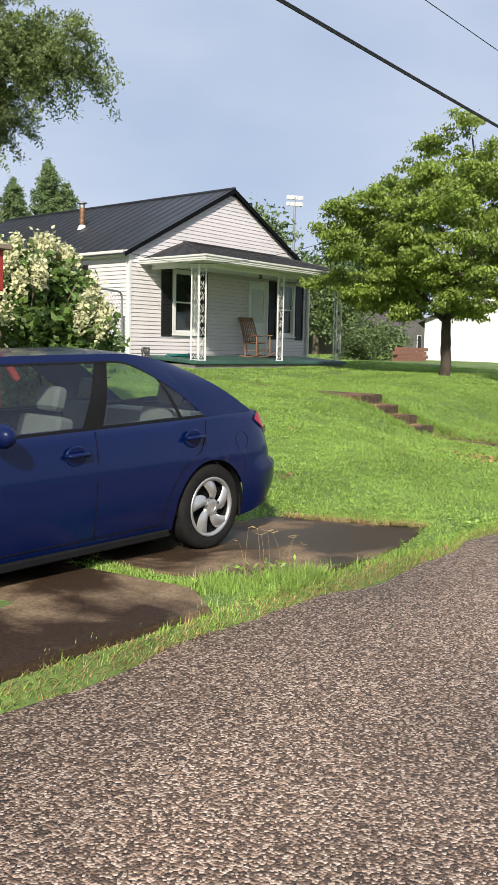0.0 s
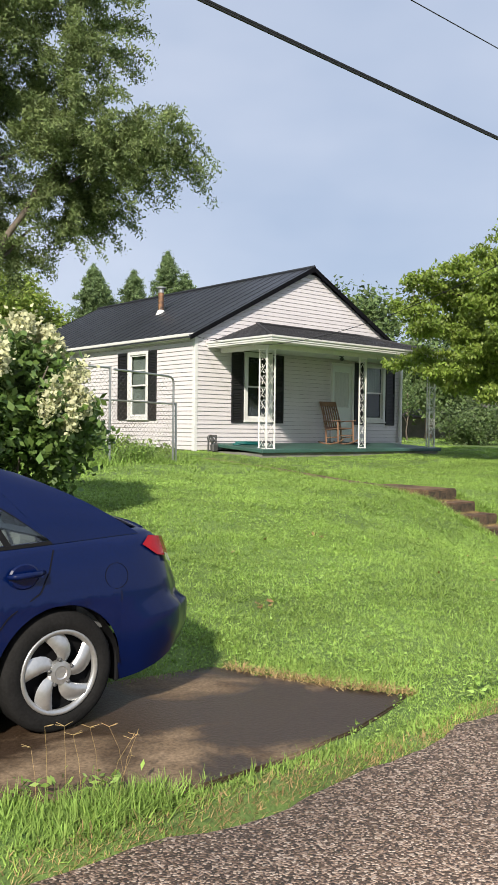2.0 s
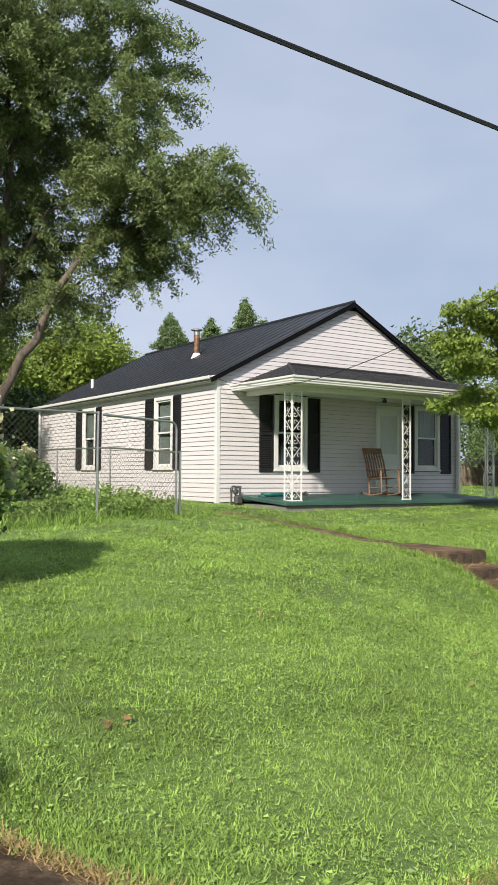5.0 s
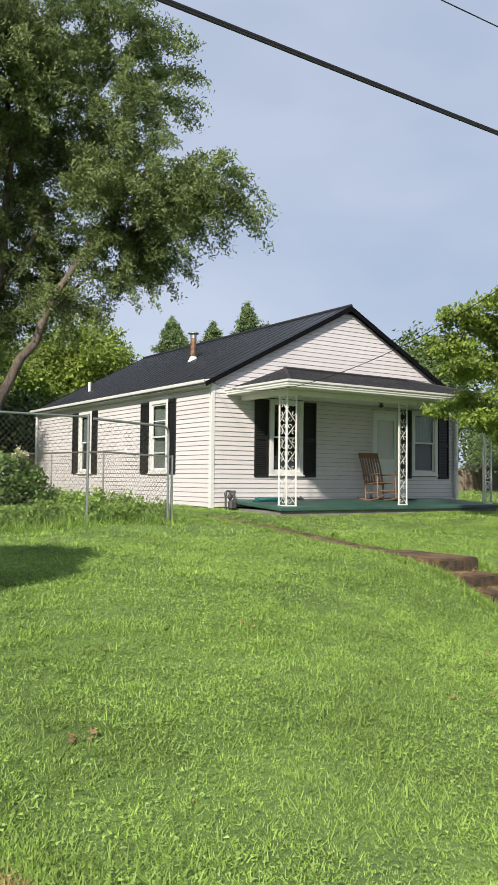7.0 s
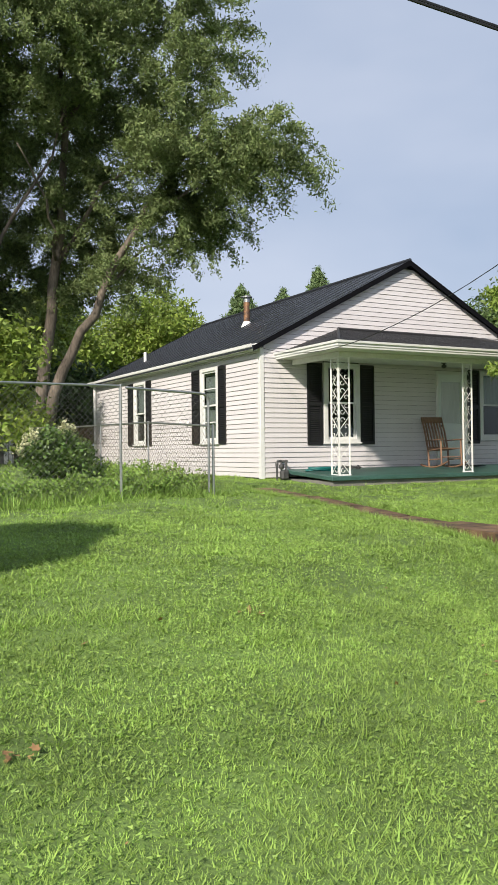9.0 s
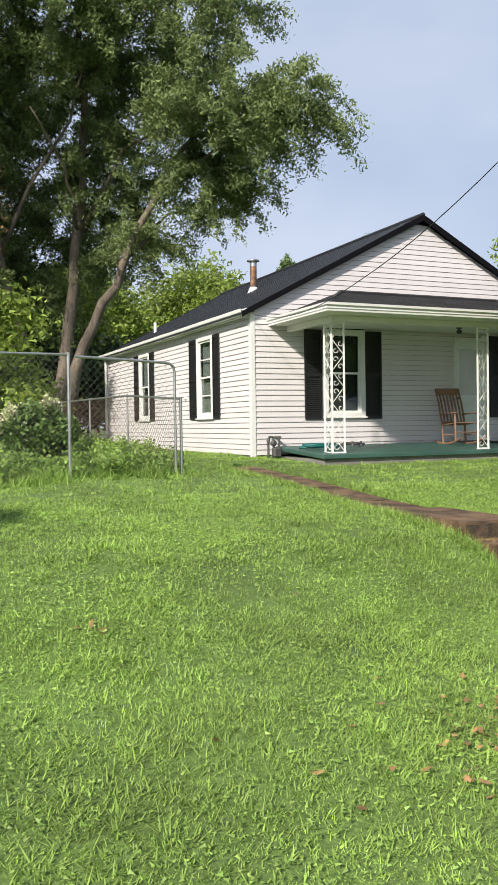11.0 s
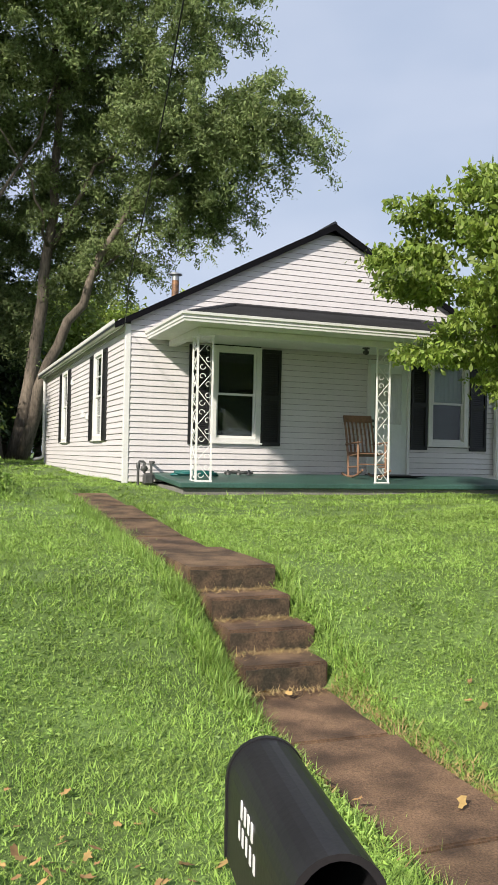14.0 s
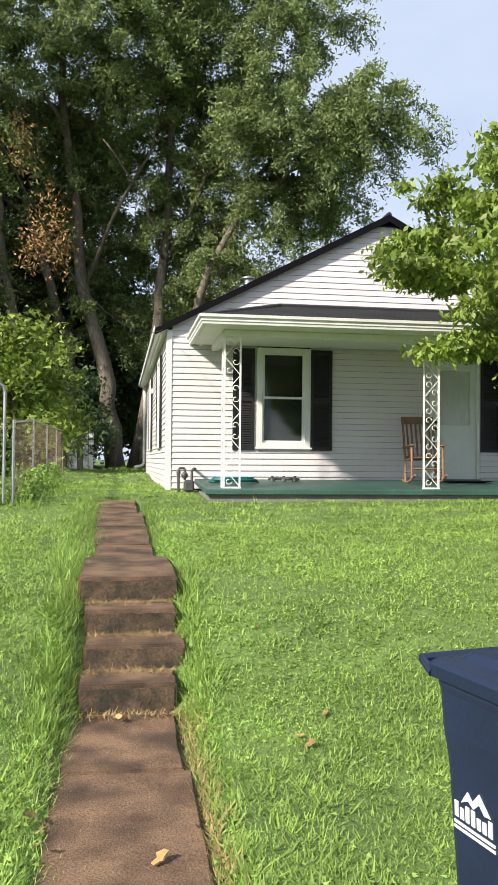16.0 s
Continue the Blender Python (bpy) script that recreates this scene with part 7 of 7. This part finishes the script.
# fallen leaves
def star_leaves(spots, size, rng):
    vs, fs = [], []
    for x, y, z in spots:
        a0 = rng.uniform(0, 6.28)
        k0 = len(vs)
        s = size * rng.uniform(0.6, 1.3)
        tx, ty = rng.normal(0, 0.6, 2)
        long = rng.uniform(0.45, 0.8)
        curl = rng.uniform(4, 14)
        vs.append((x, y, z))
        for i in range(11):
            r = s * (1.0 if i % 2 == 0 else 0.62) * rng.uniform(0.7, 1.25)
            a = i * 2 * math.pi / 11
            ex, ey = r * math.cos(a), r * math.sin(a) * long
            dx, dy = ex * math.cos(a0) - ey * math.sin(a0), ex * math.sin(a0) + ey * math.cos(a0)
            vs.append((x + dx, y + dy, z + dx * tx * 0.6 + dy * ty * 0.6 + curl * ey * ey + 3 * ex * ex))
        fs += [[k0, k0 + 1 + i, k0 + 1 + (i + 1) % 11] for i in range(11)]
    return vs, fs


rng = np.random.default_rng(141)
spots = [(rng.normal(-3.1, 0.5), rng.normal(-11.6, 0.42)) for _ in range(520)] + [(rng.uniform(-8, 2), rng.uniform(-13, -8.5)) for _ in range(22)]
spots += [(-7.68 + rng.normal(0, 0.06), -11.06 + rng.normal(0, 0.05)) for _ in range(9)] + [(-5.4 + rng.normal(0, 0.08), -9.47 + rng.normal(0, 0.06)) for _ in range(5)]
spots = [(x, y) for x, y in spots if off_paving(np.array([x]), np.array([y]))[0] or x > -2]
vs, fs = star_leaves([(x, y, gz(x, y) + rng.uniform(0.02, 0.045)) for x, y in spots], 0.03, rng)
tagged(mesh_object("fallen_leaves", vs, fs, M_BROWN), "dry brown fallen leaves on the grass", "leaves", kind="stuff")
vs, fs = star_leaves([(-0.47, -10.72, -1.195), (-0.95, -9.2, -1.13), (-0.8, -9.25, -1.135), (-1.2, -10.6, -1.17), (-1.15, -10.9, -1.17), (-0.62, -11.0, -1.21)], 0.045, rng)
tagged(mesh_object("fallen_leaves", vs, fs, M_BROWN), "brown curled leaves on the path", "leaves", kind="stuff")

# ---------------------------------------------------------------- overhead lines
def cable(name, label, a, b, sag, r, n=40):
    t = thing(name, label, "cable")
    bm = bmesh.new()
    pts = []
    for i in range(n + 1):
        s = i / n
        p = Vector(a).lerp(Vector(b), s)
        p.z -= sag * 4 * s * (1 - s)
        pts.append(p)
    tube(bm, pts, r, 6)
    part("strand", bm, M_CABLE, t)


cable("power_cable", "thick black overhead cable", (-46, -8, 7.4), (54, -8, 5.6), 0.85, 0.022)
cable("power_cable", "thick black overhead cable", (-46, -8.0, 7.355), (54, -8.04, 5.555), 0.85, 0.018)
cable("phone_wire", "thin black overhead wire", (-49, -9.45, 6.4), (51, -9.4, 6.4), 0.3, 0.008)
service = thing("service_wire", "thin sagging service wire running to the house eave", "cable")
bm = bmesh.new()
ys = np.linspace(-0.04, -26, 60)
tube(bm, [(float(np.interp(y, [-26, -12, -6, 0], [-3.9, -2.16, -1.27, -0.06])), float(y), float(0.0268 * y * y + 0.241 * y + 2.80)) for y in ys], 0.0055, 6)
part("strand", bm, M_CABLE, service)

# ---------------------------------------------------------------- beyond the garden
wood_fence = thing("wooden_fence", "weathered wooden picket fence across the back yards", "fence")
picket_bm = bmesh.new()
prism(picket_bm, [(-0.06, 0), (0.06, 0), (0.06, 1.22), (0.0, 1.3), (-0.06, 1.22)], 0.02)
first = part("picket", picket_bm, M_FENCE, wood_fence)
first.matrix_basis = pose(14.0, 16.0, 0.1)
for i in range(1, 230):
    o = new("picket", first.data)
    o.parent = wood_fence
    x = 14.0 + 0.135 * i
    o.matrix_basis = pose(x, 16.0, 0.1 + 0.01 * math.sin(i * 1.7), 0, 0.6 * math.sin(i * 2.3))
for z in (0.4, 1.05):
    bm = bmesh.new()
    box(bm, 13.9, 45.2, 16.022, 16.07, z, z + 0.09)
    part("rail", bm, M_FENCE, wood_fence)

plank_fence = thing("plank_fence", "pale grey plank fence at the end of the path", "fence")
for i in range(9):
    bm = bmesh.new()
    box(bm, 0, 0.17, 0, 0.025, 0.0, 1.35 + 0.04 * math.sin(i * 2.2))
    q = part("plank", bm, M_TRIM if i % 3 else M_BLOCK, plank_fence)
    q.matrix_basis = pose(-3.4 + 0.19 * i, 15.5, gz(-2.6, 15.5) - 0.02)


def plain_house(name, label, x, y, w, d, h, ridge, turn, wall_mat, roof_mat, windows=()):
    t = thing(name, label, "building", pose(x, y, gz(x, y) - 0.1, 0, 0, turn))
    bm = bmesh.new()
    box(bm, 0, w, 0, d, 0, h)
    prism(bm, [(0, h), (w, h), (w / 2, h + ridge)], d)
    part("wall", bm, wall_mat, t)
    for s in (0, 1):
        bm = bmesh.new()
        a = [(w / 2, h + ridge + 0.04), (-0.35 if s == 0 else w + 0.35, h - ridge * 0.7 / w + 0.02), (-0.35 if s == 0 else w + 0.35, h - ridge * 0.7 / w - 0.08), (w / 2, h + ridge - 0.06)]
        prism(bm, a, d + 0.5, Matrix.Translation((0, -0.25, 0)))
        part("roof", bm, roof_mat, t)
    for wx, wz in windows:
        bm = bmesh.new()
        box(bm, wx, wx + 0.8, -0.04, 0.02, wz, wz + 1.1)
        wf = part("window", bm, M_TRIM, t)
        bm = bmesh.new()
        box(bm, wx + 0.06, wx + 0.74, -0.05, -0.041, wz + 0.06, wz + 1.04)
        part("pane", bm, M_DARK, wf)
    return t


plain_house("shed", "white gabled shed beyond the wooden fence", 27.2, 22.0, 4.6, 5.0, 1.9, 0.85, 0, M_TRIM, M_DUSTY)
plain_house("garage", "plain white sunlit garage building", 22.3, 3.3, 7.0, 11.0, 2.1, 1.4, -64, M_TRIM, M_DUSTY)
plain_house("neighbour_house", "grey-roofed neighbouring house behind hedges", 29.0, 9.0, 7.0, 8.0, 1.6, 1.9, 10, M_BLOCK, M_DUSTY, ((1.2, 0.4), (4.6, 0.4)))
low_wall = thing("brick_wall", "low red brick garden wall below the hedge", "wall")
for i in range(9):
    bm = bmesh.new()
    box(bm, 0, 0.29, 0, 0.2, 0.0, 0.16)
    for r in range(4):
        if r == 0:
            q = part("brick", bm, M_BRICK, low_wall, bevel=0.008)
            q.matrix_basis = pose(16.7 + 0.3 * i, 1.6, gz(17, 1.6) - 0.05)
        else:
            q = new("brick", q.data)
            q.parent = low_wall
            q.matrix_basis = pose(16.7 + 0.3 * i + (0.15 if r % 2 else 0), 1.6, gz(17, 1.6) - 0.05 + 0.168 * r)

# red painted wooden play tower post with its shelf, behind the car
tower = thing("play_tower", "red painted wooden play tower post with shelf", "play tower", pose(-10.07, -9.2, gz(-10.07, -9.2)))
for x, y in ((0, 0), (-1.2, 0), (0, 1.2), (-1.2, 1.2)):
    bm = bmesh.new()
    box(bm, x - 0.05, x + 0.05, y - 0.05, y + 0.05, -0.1, 2.96)
    part("post", bm, M_REDWOOD, tower, "red painted post", bevel=0.006)
for nm, a in (("shelf", (-1.3, 0.14, -0.14, 1.3, 2.02, 2.07)), ("side_board", (-1.25, 0.08, -0.075, -0.052, 1.62, 2.015)), ("floor_board", (-1.3, 0.1, -0.1, 1.3, 1.0, 1.05))):
    bm = bmesh.new()
    box(bm, *a)
    part(nm, bm, M_REDWOOD if nm != "shelf" else M_POST, tower, bevel=0.005)
for x, y in ((0, 0), (-1.2, 0), (0, 1.2), (-1.2, 1.2)):
    bm = bmesh.new()
    box(bm, x - 0.06, x + 0.06, y - 0.06, y + 0.06, 2.96, 3.0)
    part("post_cap", bm, M_DUSTY, tower, bevel=0.008)
bm = bmesh.new()
tube(bm, [(0.0, -0.08, 1.05), (0.22, -0.08, 0.75)], 0.04, 4)
part("brace", bm, M_REDWOOD, tower)

# stadium lights far away
pole = thing("floodlight_mast", "tall far floodlight mast with white lamp rack", "mast", pose(50.3, 32.5, 0))
bm = bmesh.new()
tube(bm, [(0, 0, -0.2), (0, 0, 14.8)], [0.2, 0.1], 8)
part("mast", bm, M_STEEL, pole)
for z in (14.1, 14.7):
    for i in range(4):
        bm = bmesh.new()
        box(bm, -0.18, 0.18, -0.15, 0.15, -0.18, 0.18, Matrix.Translation((0.4 * (i - 1.5) * 0.8, -0.4 * (i - 1.5) * 0.6, z)))
        part("lamp", bm, M_TRIM, pole)
bm = bmesh.new()
tube(bm, [(-0.6, 0.4, 14.0), (0.6, -0.4, 14.0)], 0.06, 6)
part("rack", bm, M_STEEL, pole)
